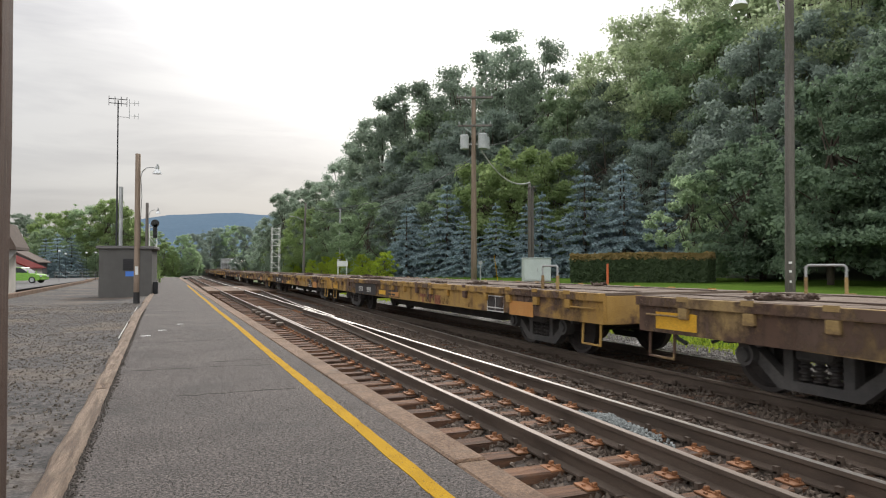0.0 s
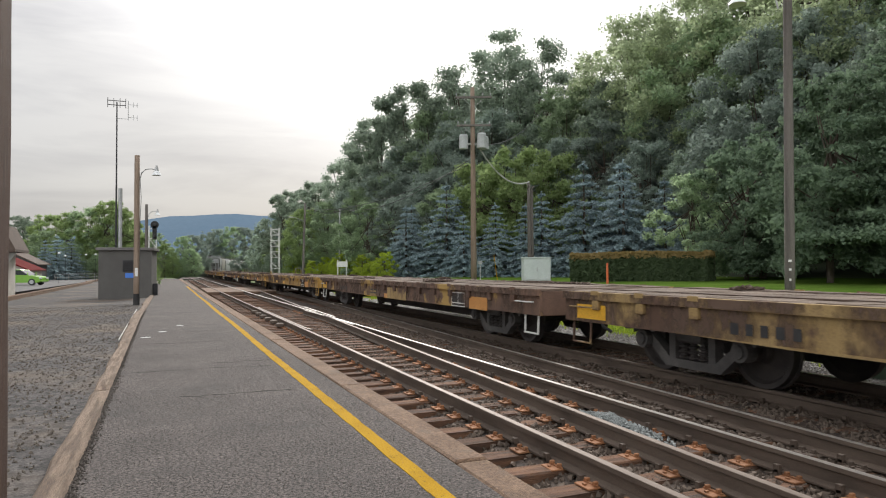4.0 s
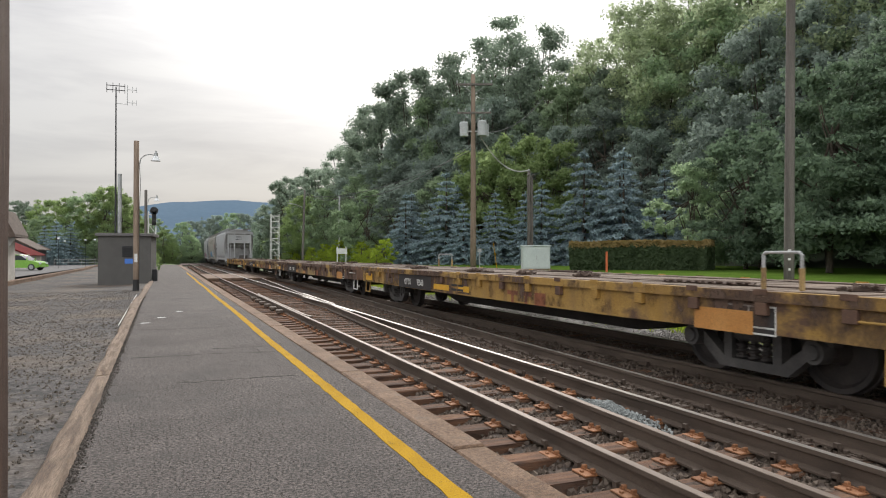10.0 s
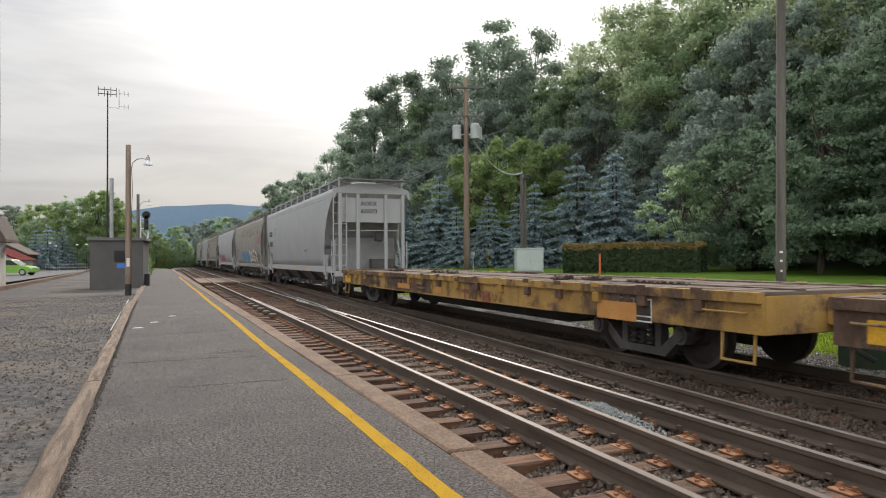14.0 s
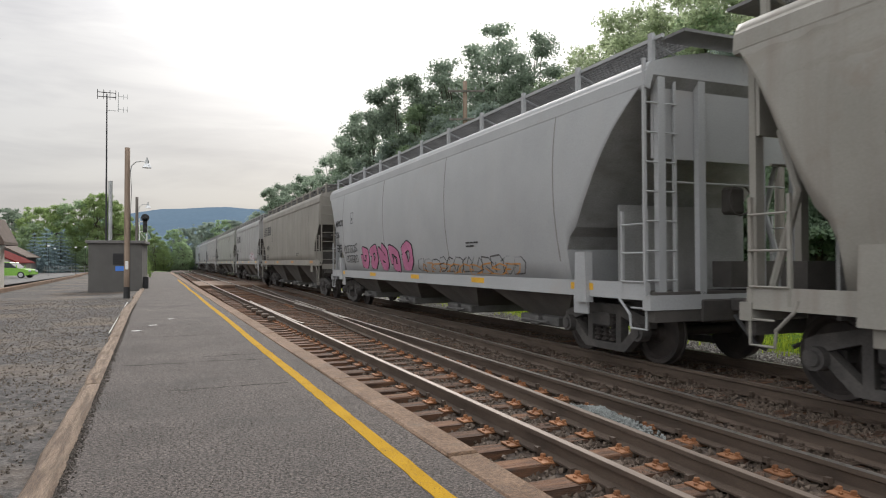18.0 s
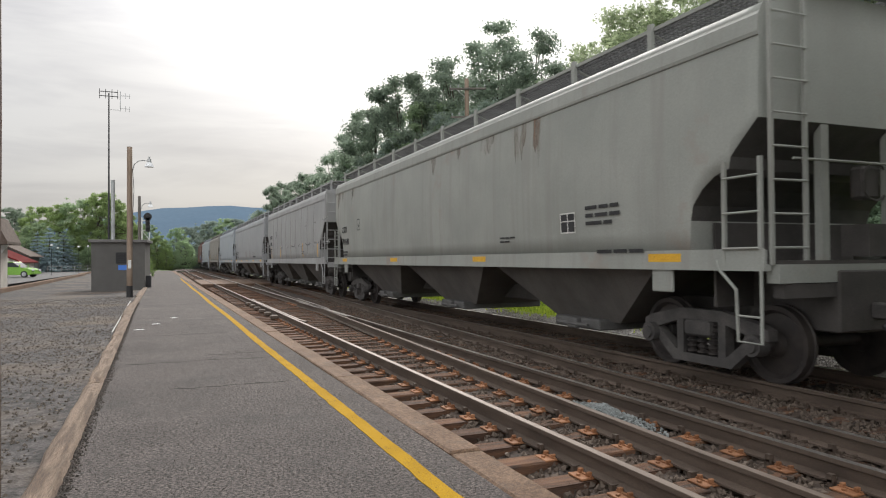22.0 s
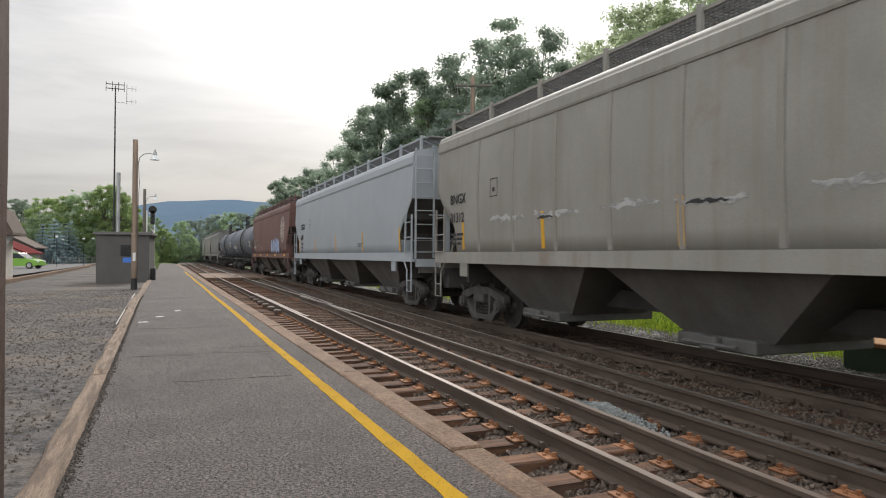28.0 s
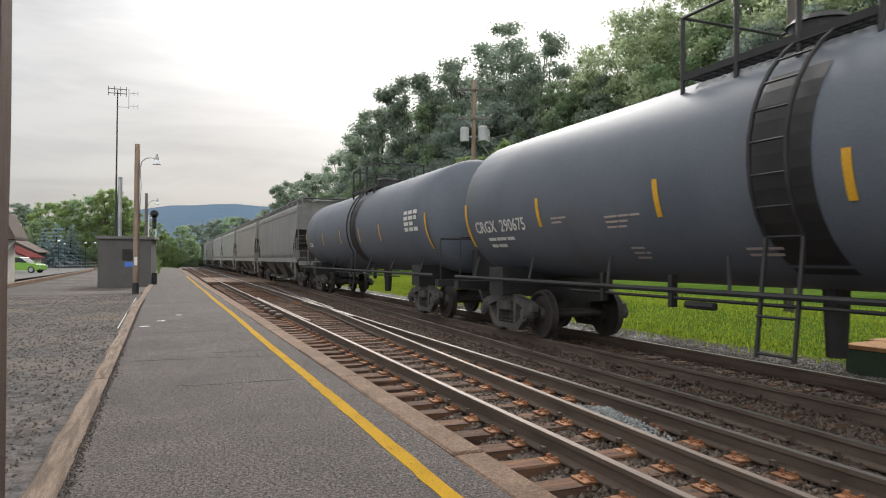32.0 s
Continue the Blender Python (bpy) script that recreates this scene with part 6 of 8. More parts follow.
def ladder(car, x, y, z0, z1, material, rungs=7, w=0.42, along=True):
    """A side ladder (along the car) or an end ladder (across it)."""
    def build(bm):
        for s in (-1, 1):
            box(bm, -0.02, 0.02, s * w / 2 - 0.022, s * w / 2 + 0.022, z0, z1)
        for k in range(rungs):
            z = z0 + (z1 - z0) * (k + 0.5) / rungs
            tube(bm, (-0.03, -w / 2, z), (-0.03, w / 2, z), 0.014, 0.014, 5)
    key = "ladder|%.2f %.2f %d %.2f" % (z0, z1, rungs, w)
    return link("ladder", shared(key, build), material, car, "", pose(x, y, 0, 0, 0, 0 if along else 90))


# ---- flat cars
DECK = 1.10


def flatcar(half, paint, number, seed, tall=(), patches=(), logo=None, dark_end=False, label=""):
    r = random.Random(seed)
    car = thing("flatcar", TRAIN_X, 0, 0, label, "flatcar", "flatcars")
    hb = half - 0.42

    def sill(bm):
        # flat side girder under a stringer that stands proud along the deck
        out = [(-hb, DECK - 0.05), (hb, DECK - 0.05), (hb, 0.63), (hb - 2.9, 0.625), (hb - 4.4, 0.60), (-hb + 4.4, 0.60), (-hb + 2.9, 0.625), (-hb, 0.63)]
        prism(bm, out, "x", -0.03, 0.03)
        prism(bm, [(-hb, DECK - 0.125), (hb, DECK - 0.125), (hb, DECK - 0.008), (-hb, DECK - 0.008)], "x", -0.09, 0.01)
        bmesh.ops.recalc_face_normals(bm, faces=bm.faces)
    for sx in (-1, 1):
        link("side_sill", shared("side_sill|%.2f" % hb, sill), paint, car, m=pose(sx * 1.40, 0, 0, 0, 0, 0 if sx < 0 else 180))

    def centre(bm):
        prism(bm, [(-hb + 0.2, DECK - 0.09), (hb - 0.2, DECK - 0.09), (hb - 0.2, 0.62), (hb - 3.7, 0.60), (hb - 5.4, 0.28), (-hb + 5.4, 0.28), (-hb + 3.7, 0.60), (-hb + 0.2, 0.62)], "x", -0.38, 0.38)
        bmesh.ops.recalc_face_normals(bm, faces=bm.faces)
        for k in range(9):
            y = -hb + 1.5 + k * (2 * hb - 3.0) / 8
            box(bm, -1.36, 1.36, y - 0.06, y + 0.06, 0.60, DECK - 0.08)
        tube(bm, (-0.85, -2.6, 0.66), (-0.85, -1.2, 0.66), 0.16, 0.16, 12)
        box(bm, -1.0, -0.6, 0.6, 1.2, 0.50, 0.80)
        tube(bm, (-0.7, -hb + 2, 0.55), (-0.7, hb - 2, 0.55), 0.03, 0.03, 6)
    link("underframe", shared("underframe|%.2f" % hb, centre), M["flat_dark"], car)
    for s in (-1, 1):
        def endsill(bm):
            box(bm, -1.37, 1.37, hb - 0.10, hb, 0.62, DECK - 0.045, bevel=0.01)
            box(bm, -0.45, 0.45, hb, hb + 0.14, 0.70, DECK - 0.10, bevel=0.02)
        link("end_sill", shared("end_sill|%.2f" % hb, endsill), paint, car, m=pose(0, 0, 0, 0, 0, 0 if s > 0 else 180))

        def step(bm):
            pts = [(-1.36, hb - 0.15, 0.66), (-1.38, hb - 0.15, 0.30), (-1.38, hb - 0.62, 0.30), (-1.36, hb - 0.62, 0.66)]
            pipe(bm, pts, 0.022)
            pipe(bm, [(-1.43, hb - 0.2, 0.86), (-1.49, hb - 0.22, 0.86), (-1.49, hb - 0.8, 0.86), (-1.43, hb - 0.82, 0.86)], 0.014)
        for sx in (-1, 1):
            link("sill_step", shared("sill_step|%.2f" % hb, step), M["letter_white"] if paint is M["flat_brown"] else paint, car,
                 m=pose(0, 0, 0, 0, 0, 0 if s > 0 else 180) @ Matrix.Diagonal((sx, 1, 1, 1)))
    # deck boards across the car in groups, between steel chain channels
    n = 84
    for i in range(n):
        k = r.randrange(6)

        def board(bm, k=k):
            w, rr = 2 * hb / n, random.Random(k)
            box(bm, -1.38 + rr.uniform(-0.012, 0.012), 1.38 + rr.uniform(-0.012, 0.012), 0.005, w - 0.005, DECK - 0.04, DECK + rr.uniform(-0.008, 0.006))
        link("deck_board", shared("deck_board|%d %.2f" % (k, hb), board), M["deck"], car, m=pose(0, -hb + 2 * hb * i / n, 0))
    for sx in (-1, 1):
        def channel(bm):
            box(bm, -0.05, 0.05, -hb + 0.05, hb - 0.05, DECK - 0.02, DECK + 0.014)
        link("chain_channel", shared("chain_channel|%.2f" % hb, channel), M["chain"], car, m=pose(sx * 0.75, 0, 0))
    # stake pockets along the girder
    def pocket(bm):
        box(bm, -0.095, -0.025, -0.075, 0.075, DECK - 0.27, DECK - 0.13, bevel=0.008)
        box(bm, -0.100, -0.085, -0.09, 0.09, DECK - 0.05, DECK + 0.012)
    for i in range(17):
        y = -hb + 0.9 + i * (2 * hb - 1.8) / 16
        for sx in (-1, 1):
            if sx < 0 and hb - 6.9 < y < hb - 3.8:
                continue
            link("stake_pocket", shared("stake_pocket", pocket), M["flat_rust"] if r.random() < 0.45 else paint, car, m=pose(sx * 1.40, y, 0, 0, 0, 0 if sx < 0 else 180))
    # heaps of tie-down chain
    for y in [r.uniform(-hb + 1, hb - 1) for _ in range(5)]:
        def heap(bm):
            rr = random.Random(8)
            for _ in range(16):
                a, x, yy = rr.uniform(0, 6.28), rr.uniform(-0.12, 0.12), rr.uniform(-0.3, 0.3)
                tube(bm, (x, yy, DECK + rr.uniform(0.01, 0.05)), (x + 0.06 * math.cos(a), yy + 0.09 * math.sin(a), DECK + rr.uniform(0.02, 0.08)), 0.022, 0.022, 5)
            box(bm, -0.08, 0.08, -0.1, 0.12, DECK, DECK + 0.06, bevel=0.01)
        link("tie_down_chain", shared("tie_down_chain", heap), M["chain"], car, "rusty heap of tie-down chain", pose(r.choice((-1.0, -0.75, 0.75)), y, 0, 0, 0, r.uniform(0, 180)))
    # lengths of chain laid along the deck
    for _ in range(4):
        def laid(bm):
            rr = random.Random(3)
            for i in range(22):
                m = pose(0.03 * math.sin(i * 0.6), i * 0.065 - 0.7, DECK + 0.028, 0, 35 if i % 2 else -35, rr.uniform(-15, 15))
                box(bm, -0.028, 0.028, -0.042, 0.042, -0.010, 0.010, m=m)
        link("tie_down_chain", shared("tie_down_chain|laid", laid), M["chain"], car, "length of rusty chain along the deck", pose(r.choice((-1.15, -0.9, -0.6, 0.7)), r.uniform(-hb + 2, hb - 2), 0, 0, 0, r.uniform(-12, 12)))
    flat = lambda z: 1.43
    bm = bmesh.new()
    side_strip(bm, flat, -hb + 0.03, hb - 0.03, 0.632, DECK - 0.13, 0.0105, 2)
    part("rust_stain", bm, M["flat_stain"], car, "dark brown rust stains", m=pose(0, 0, 0))
    bm = bmesh.new()
    side_strip(bm, lambda z: 1.49, -hb + 0.03, hb - 0.03, DECK - 0.122, DECK - 0.012, 0.003, 1)
    part("rust_stain", bm, M["flat_stain"], car)
    # painted panels: (y from the rear, z, length, height, material)
    for k, (y, z, L, h, mt) in enumerate(patches):
        bm = bmesh.new()
        side_strip(bm, flat, hb - y - L, hb - y, z, z + h, 0.0120 + 0.0005 * k, 1)
        part("paint_patch", bm, M[mt], car)
    if number:
        bm = bmesh.new()
        side_strip(bm, flat, hb - 6.30, hb - 3.80, 0.61, DECK - 0.14, 0.0155, 1)
        part("paint_patch", bm, M["patch_black"], car, "black painted patch")
        for k, word in enumerate(number.split()):
            lettering(word, 0.225, "letter_white", car, hb - 4.28 - 1.0 * k, 0.70, -1.4475, 0.002, 0.85)
    else:
        bars(car, flat, hb - 3.5, 0.70, [(0.12, 0.10, 0.10, 0.11, 0.1)], 0.13, 0.05, "letter_black")
    if seed == 10:
        for k, words in enumerate((("LD", "LMT", "158500"), ("LT", "WT", "64700"))):
            for j, word in enumerate(words):
                lettering(word, 0.12, "letter_black", car, hb - 7.6 - (0, 0.2, 0.5)[j], 0.76 - 0.13 * k, -1.4395, 0.002)
    else:
        bars(car, flat, hb - 7.6, 0.78, [(0.35, 0.3), (0.3, 0.34)], 0.05, 0.05, "letter_black")
    if logo:
        # three heavy block letters reduced to plain shapes
        bm = bmesh.new()
        y = -1.2
        for k in range(2):
            side_strip(bm, flat, y - 0.42, y, 0.74, 0.82, 0.006, 1)
            side_strip(bm, flat, y - 0.26, y - 0.16, 0.60, 0.74, 0.006, 1)
            y -= 0.52
        side_strip(bm, flat, y - 0.38, y, 0.60, 0.82, 0.006, 1)
        part("emblem", bm, M["letter_rust"], car, "faded rust-red emblem")
    # consolidated stencil frames
    yb = -hb + (2.5 if seed > 7 else 3.95)
    bm = bmesh.new()
    side_strip(bm, flat, yb - 0.72, yb, 0.62, 0.92, 0.004, 1)
    fr = part("stencil_panel", bm, M["patch_black"], car, "black stencil panel with white frames")
    bm = bmesh.new()
    for a, b, z0, z1 in ((-0.72, 0, 0.61, 0.63), (-0.72, 0, 0.91, 0.93), (-0.73, -0.71, 0.61, 0.93), (-0.01, 0.01, 0.61, 0.93), (-0.37, -0.35, 0.61, 0.93), (-0.72, 0, 0.68, 0.70)):
        side_strip(bm, flat, yb + a, yb + b, z0, z1, 0.006, 1)
    part("stencil_frame", bm, M["letter_white"], fr)
    for side, s in tall:
        # low steel hoops that stand near the car's ends
        def hoop(bm):
            for y in (-0.25, 0.25):
                box(bm, -0.022, 0.022, y - 0.022, y + 0.022, DECK, DECK + 0.24, bevel=0.004)
        hp = link("end_hoop", shared("end_hoop", hoop), M["flat_tan"], car, "low steel hoop on the deck", pose(side * 1.2, s * (hb - (1.9 if side < 0 else 0.75)), 0, 0, 0, 0 if side < 0 else 40))
        link("hoop_bar", shared("hoop_bar", lambda bm: pipe(bm, [(0, -0.25, DECK + 0.18), (0, -0.25, DECK + 0.38), (0, -0.22, DECK + 0.41), (0, 0.22, DECK + 0.41), (0, 0.25, DECK + 0.38), (0, 0.25, DECK + 0.18)], 0.02)), M["galv"], hp, "bent grey steel bar")
    for s in (-1, 1):
        truck(car, s * (hb - 2.45))
    couplers(car, half)
    return car


# ---- covered hoppers
SILL, EAVE = 1.50, 4.16


def side_profile(style):
    if style == "round":
        return lambda z: 1.36 + 0.22 * math.sin(math.pi * min(max((z - 1.2) / 3.3, 0), 1)) ** 0.8
    return lambda z: 1.50 + 0.06 * math.sin(math.pi * min(max((z - 1.3) / 2.95, 0), 1))


def eave_height(style):
    return 4.05 if style == "round" else 4.14


def sill_height(style):
    return 1.12 if style == "round" else 1.50


def hopper_body(yt, style, deep):
    prof = side_profile(style)
    SILL, EAVE = sill_height(style), eave_height(style)
    bm = bmesh.new()
    # distance of the cut-back lower edge from the end, by height
    cut = [(0.0, 2.97), (0.20, 2.78), (0.38, 2.60), (0.41, 2.47), (0.62, 2.41), (0.82, 2.28), (0.98, 2.10), (1.03, 1.92), (1.05, 1.72), (1.08, SILL)]
    if style == "round":
        cut = [(0.0, 3.95), (0.12, 3.80), (0.35, 3.60), (0.63, 3.34), (0.87, 3.05), (1.08, 2.76), (1.36, 2.37), (1.62, 2.00), (1.82, 1.86), (1.95, 1.66), (1.97, SILL)]
        cut = [(d * deep, z) for d, z in cut]
    ys = [-yt + d for d, z in cut] + [-yt + 2.5, -2.5, 0, 2.5, yt - 2.5] + [yt - d for d, z in cut[::-1]]
    zb = [z for d, z in cut] + [SILL] * 5 + [z for d, z in cut[::-1]]
    rings = []
    for y, b in zip(ys, zb):
        pts = []
        for i in range(9):
            z = b + (EAVE - b) * i / 8
            pts.append((-prof(z), z))
        pts += [(-prof(EAVE) + 0.04, EAVE + 0.07), (-0.95, EAVE + 0.20), (-0.45, EAVE + 0.29)]
        pts += [(-x, z) for x, z in pts[::-1]]
        rings.append([bm.verts.new((x, y, z)) for x, z in pts])
    k = len(rings[0])
    for p, q in zip(rings, rings[1:]):
        for i in range(k):
            bm.faces.new((p[i], p[(i + 1) % k], q[(i + 1) % k], q[i]))
    bm.faces.new(rings[0][::-1])
    bm.faces.new(rings[-1])
    bmesh.ops.recalc_face_normals(bm, faces=bm.faces)
    me = mesh_of(bm, "body")
    for pg in me.polygons:
        pg.use_smooth = abs(pg.normal.y) < 0.3
    # the slope sheets under the cut-back ends have shade painted in as darker grey
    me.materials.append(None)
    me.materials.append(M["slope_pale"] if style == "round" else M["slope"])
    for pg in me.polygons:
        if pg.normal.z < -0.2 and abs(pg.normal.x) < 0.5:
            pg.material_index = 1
    return me


def hopper(half, paint, style="flat", bays=3, ribs=0, seed=0, label="", posts=11, rib_style="seam", deep=1.0):
    car = thing("covered_hopper", TRAIN_X, 0, 0, label, "hopper car", "covered hoppers")
    hb = half - 0.70
    yt = half - (0.74 if style == "round" else 0.90)
    prof = side_profile(style)
    SILL, EAVE = sill_height(style), eave_height(style)
    key = "%s %.2f %.2f" % (style, hb, deep)
    if "body|" + key not in SHARED:
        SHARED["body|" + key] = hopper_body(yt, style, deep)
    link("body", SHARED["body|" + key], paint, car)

    def sill(bm):
        prism(bm, [(-0.05, SILL - 0.17), (0.06, SILL - 0.17), (0.06, SILL - 0.11), (0.0, SILL - 0.09), (0.0, SILL + 0.05), (-0.04, SILL + 0.07)], "y", -hb + 0.12, hb - 0.12)
        bmesh.ops.recalc_face_normals(bm, faces=bm.faces)
    for sx in (-1, 1):
        link("side_sill", shared("hopper_sill|" + key, sill), paint, car, m=pose(sx * (prof(SILL) + 0.03), 0, 0, 0, 0, 0 if sx < 0 else 180))
        def eave(bm):
            prism(bm, [(0.03, EAVE - 0.30), (-0.035, EAVE - 0.28), (-0.045, EAVE - 0.24), (-0.03, EAVE - 0.06), (0.06, EAVE + 0.08), (0.14, EAVE + 0.08)], "y", -yt, yt)
            bmesh.ops.recalc_face_normals(bm, faces=bm.faces)
        link("roof_edge", shared("roof_edge|" + key, eave), paint, car, m=pose(sx * prof(EAVE), 0, 0, 0, 0, 0 if sx < 0 else 180))
    # discharge bays
    def bay(bm):
        Lb = (2 * half - 5.1) / bays
        top, bot = Lb / 2 - 0.05, Lb * 0.17
        lo = [(-0.80, -bot), (0.80, -bot), (0.80, bot), (-0.80, bot)]
        hi = [(-1.40, -top), (1.40, -top), (1.40, top), (-1.40, top)]
        a, b = [bm.verts.new((x, y, 0.46)) for x, y in lo], [bm.verts.new((x, y, SILL - 0.02)) for x, y in hi]
        for i in range(4):
            bm.faces.new((a[i], a[(i + 1) % 4], b[(i + 1) % 4], b[i]))
        bm.faces.new(a[::-1])
        bm.faces.new(b)
    def gate(bm):
        box(bm, -1.02, 1.02, -0.66, 0.66, 0.33, 0.50, bevel=0.02)
        box(bm, -1.12, -0.95, -0.14, 0.14, 0.33, 0.50, bevel=0.02)
        tube(bm, (-1.10, -0.45, 0.40), (-1.10, 0.45, 0.40), 0.03, 0.03, 6)
    Lb = (2 * half - 5.1) / bays
    for i in range(bays):
        y = -half + 2.55 + Lb * (i + 0.5)
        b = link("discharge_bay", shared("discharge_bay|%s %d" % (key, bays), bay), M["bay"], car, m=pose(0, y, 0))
        link("gate", shared("gate", gate), M["gate"], b)

    def spine(bm):
        box(bm, -0.22, 0.22, -hb + 0.1, hb - 0.1, 0.62, 0.92)
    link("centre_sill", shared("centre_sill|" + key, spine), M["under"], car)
    for s in (-1, 1):
        turn = pose(0, 0, 0, 0, 0, 0 if s > 0 else 180)

        def upright(bm):
            box(bm, -0.06, 0.06, yt - 0.10, yt - 0.01, SILL - 0.12, EAVE - 0.02)
        if style == "round":
            link("end_panel", shared("end_panel|" + key, lambda bm: box(bm, -1.30, 1.30, yt - 0.16, yt - 0.11, 2.86, EAVE - 0.03)), paint, car, m=turn)
        for x in (-1.24, -0.55, 0.55, 1.24) if style == "round" else (-0.55, 0.55):
            link("end_post", shared("end_post|" + key, upright), paint, car, m=turn @ pose(x, 0, 0))

        link("end_beam", shared("end_beam|" + key, lambda bm: box(bm, -1.46, 1.46, hb - 0.20, hb - 0.04, SILL - 0.30, SILL - 0.10)), paint, car, m=turn)
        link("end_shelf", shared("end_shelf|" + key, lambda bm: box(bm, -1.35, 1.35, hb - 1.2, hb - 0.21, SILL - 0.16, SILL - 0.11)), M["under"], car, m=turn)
        # the web under the slope sheet, and a bent strut before it
        # its lower part is added to darken the open gap like shade
        link("end_web", shared("end_web|" + key, lambda bm: box(bm, -1.2, 1.2, yt - 1.02, yt - 0.98, 0.88, 2.3 if style == "round" else 1.9)), M["slope_pale"] if style == "round" else M["under"], car, m=turn)
        link("end_strut", shared("end_strut|" + key, lambda bm: pipe(bm, [(-1.25, hb - 0.25, SILL - 0.1), (-1.2, hb - 0.6, 2.2), (-1.15, yt - 0.3, 2.9)], 0.045)), paint, car, m=turn)
        link("grab_rail", shared("grab_rail|" + key, lambda bm: pipe(bm, [(-1.1, hb - 0.16, 2.55), (1.1, hb - 0.16, 2.55)], 0.016)), paint, car, m=turn)

        def platform_end(bm):
            box(bm, -0.60, 0.60, hb - 1.25, hb - 0.02, 0.64, SILL - 0.17, bevel=0.02)
            box(bm, -1.38, 1.38, hb - 0.19, hb - 0.05, SILL - 0.46, SILL - 0.31)
            box(bm, -1.4, 1.4, hb - 0.55, hb - 0.05, SILL - 0.10, SILL - 0.06)
            box(bm, -0.50, -0.20, hb - 0.50, hb - 0.30, 2.15, 2.55, bevel=0.04)
            pipe(bm, [(-0.35 + 0.22 * math.cos(a * 0.5236), hb - 0.26, 2.35 + 0.22 * math.sin(a * 0.5236)) for a in range(13)], 0.014)
            box(bm, -0.9, 0.0, hb - 0.45, hb - 0.1, SILL - 0.02, SILL + 0.35)
        link("end_platform", shared("end_platform|" + key, platform_end), M["under"], car, m=turn)
        for sx in (-1, 1):
            ladder(car, sx * (prof(SILL) + 0.06), s * (hb - 0.42), SILL - 0.12, SILL + 1.05, paint, 3, 0.50)
            def stirrup(bm):
                x = -prof(SILL) - 0.07
                pipe(bm, [(x, hb - 0.78, SILL - 0.05), (x, hb - 0.74, SILL - 0.16), (x, hb - 0.50, SILL - 0.38), (x, hb - 0.48, 0.56), (x, hb - 0.16, 0.56), (x, hb - 0.16, SILL - 0.10)], 0.02)
                pipe(bm, [(x, hb - 0.48, 0.84), (x, hb - 0.16, 0.84)], 0.014)
            link("stirrup_step", shared("stirrup_step|" + key, stirrup), paint, car, m=turn @ Matrix.Diagonal((sx, 1, 1, 1)))
            def bolster(bm):
                prism(bm, [(-0.16, SILL - 0.26), (0.16, SILL - 0.26), (0.13, SILL + 0.50), (-0.13, SILL + 0.50)], "x", -0.11, 0.02)
                bmesh.ops.recalc_face_normals(bm, faces=bm.faces)
            if style == "round":
                link("bolster_post", shared("bolster_post|" + style, bolster), paint, car, m=turn @ pose(0, half - 2.30, 0) @ Matrix.Translation((sx * (prof(SILL) + 0.03), 0, 0)) @ Matrix.Diagonal((-sx, 1, 1, 1)))
        ladder(car, 1.24 * s, s * (hb - 0.10), SILL - 0.1, EAVE + 0.12, paint, 8, 0.50, False)

        def jack_pad(bm):
            box(bm, -0.02, 0.025, -0.19, 0.19, SILL - 0.45, SILL - 0.14, bevel=0.012)
            tube(bm, (0.024, 0.04, SILL - 0.28), (0.028, 0.04, SILL - 0.28), 0.05, 0.05, 10)
        for sx in (-1, 1):
            link("jacking_pad", shared("jacking_pad|" + style, jack_pad), paint, car, m=turn @ pose(sx * (prof(SILL) + 0.03), half - 2.42, 0, 0, 0, 0 if sx > 0 else 180))
        truck(car, s * (half - 2.30))
    # roof walk: grating on posts, and the long hatch between
    def walkway(bm):
        for sx in (-1, 1):
            for k in range(8):
                box(bm, sx * 0.92 - 0.288 + k * 0.08, sx * 0.92 - 0.276 + k * 0.08, -yt, yt, EAVE + 0.395, EAVE + 0.425)
            nn = int(2 * yt / 0.085)
            for i in range(nn + 1):
                y = -yt + 2 * yt * i / nn
                box(bm, sx * 0.92 - 0.30, sx * 0.92 + 0.30, y - 0.007, y + 0.007, EAVE + 0.39, EAVE + 0.418)
        # end crossovers
        for s in (-1, 1):
            box(bm, -1.2, 1.2, s * (yt + 0.15) - 0.24, s * (yt + 0.15) + 0.24, EAVE + 0.38, EAVE + 0.42)
    link("roof_walk", shared("roof_walk|" + key, walkway), M["grate"], car, "grey steel grating walkway on the roof")

    def rim(bm):
        for sx in (-1, 1):
            box(bm, sx * 1.21 - 0.02, sx * 1.21 + 0.02, -yt, yt, EAVE + 0.42, EAVE + 0.47)
    link("walk_rim", shared("walk_rim|" + key, rim), paint, car)

    def post(bm):
        box(bm, -0.03, 0.03, -0.04, 0.04, EAVE + 0.05, EAVE + 0.52)
        tube(bm, (0.03, 0, EAVE + 0.40), (0.45, 0, EAVE + 0.24), 0.02, 0.02, 4)
    for i in range(posts):
        y = -yt + 0.2 + (2 * yt - 0.4) * i / (posts - 1)
        for sx in (-1, 1):
            link("walk_post", shared("walk_post|" + style, post), paint, car, m=pose(sx * 1.24, y, 0, 0, 0, 0 if sx < 0 else 180))

    def hatch(bm):
        box(bm, -0.42, 0.42, -yt + 0.8, yt - 0.8, EAVE + 0.26, EAVE + 0.42, bevel=0.04)
        for i in range(7):
            y = -yt + 1.4 + i * (2 * yt - 2.8) / 6
            box(bm, -0.46, 0.46, y - 0.05, y + 0.05, EAVE + 0.40, EAVE + 0.46)
    link("hatch", shared("hatch|" + key, hatch), paint, car)
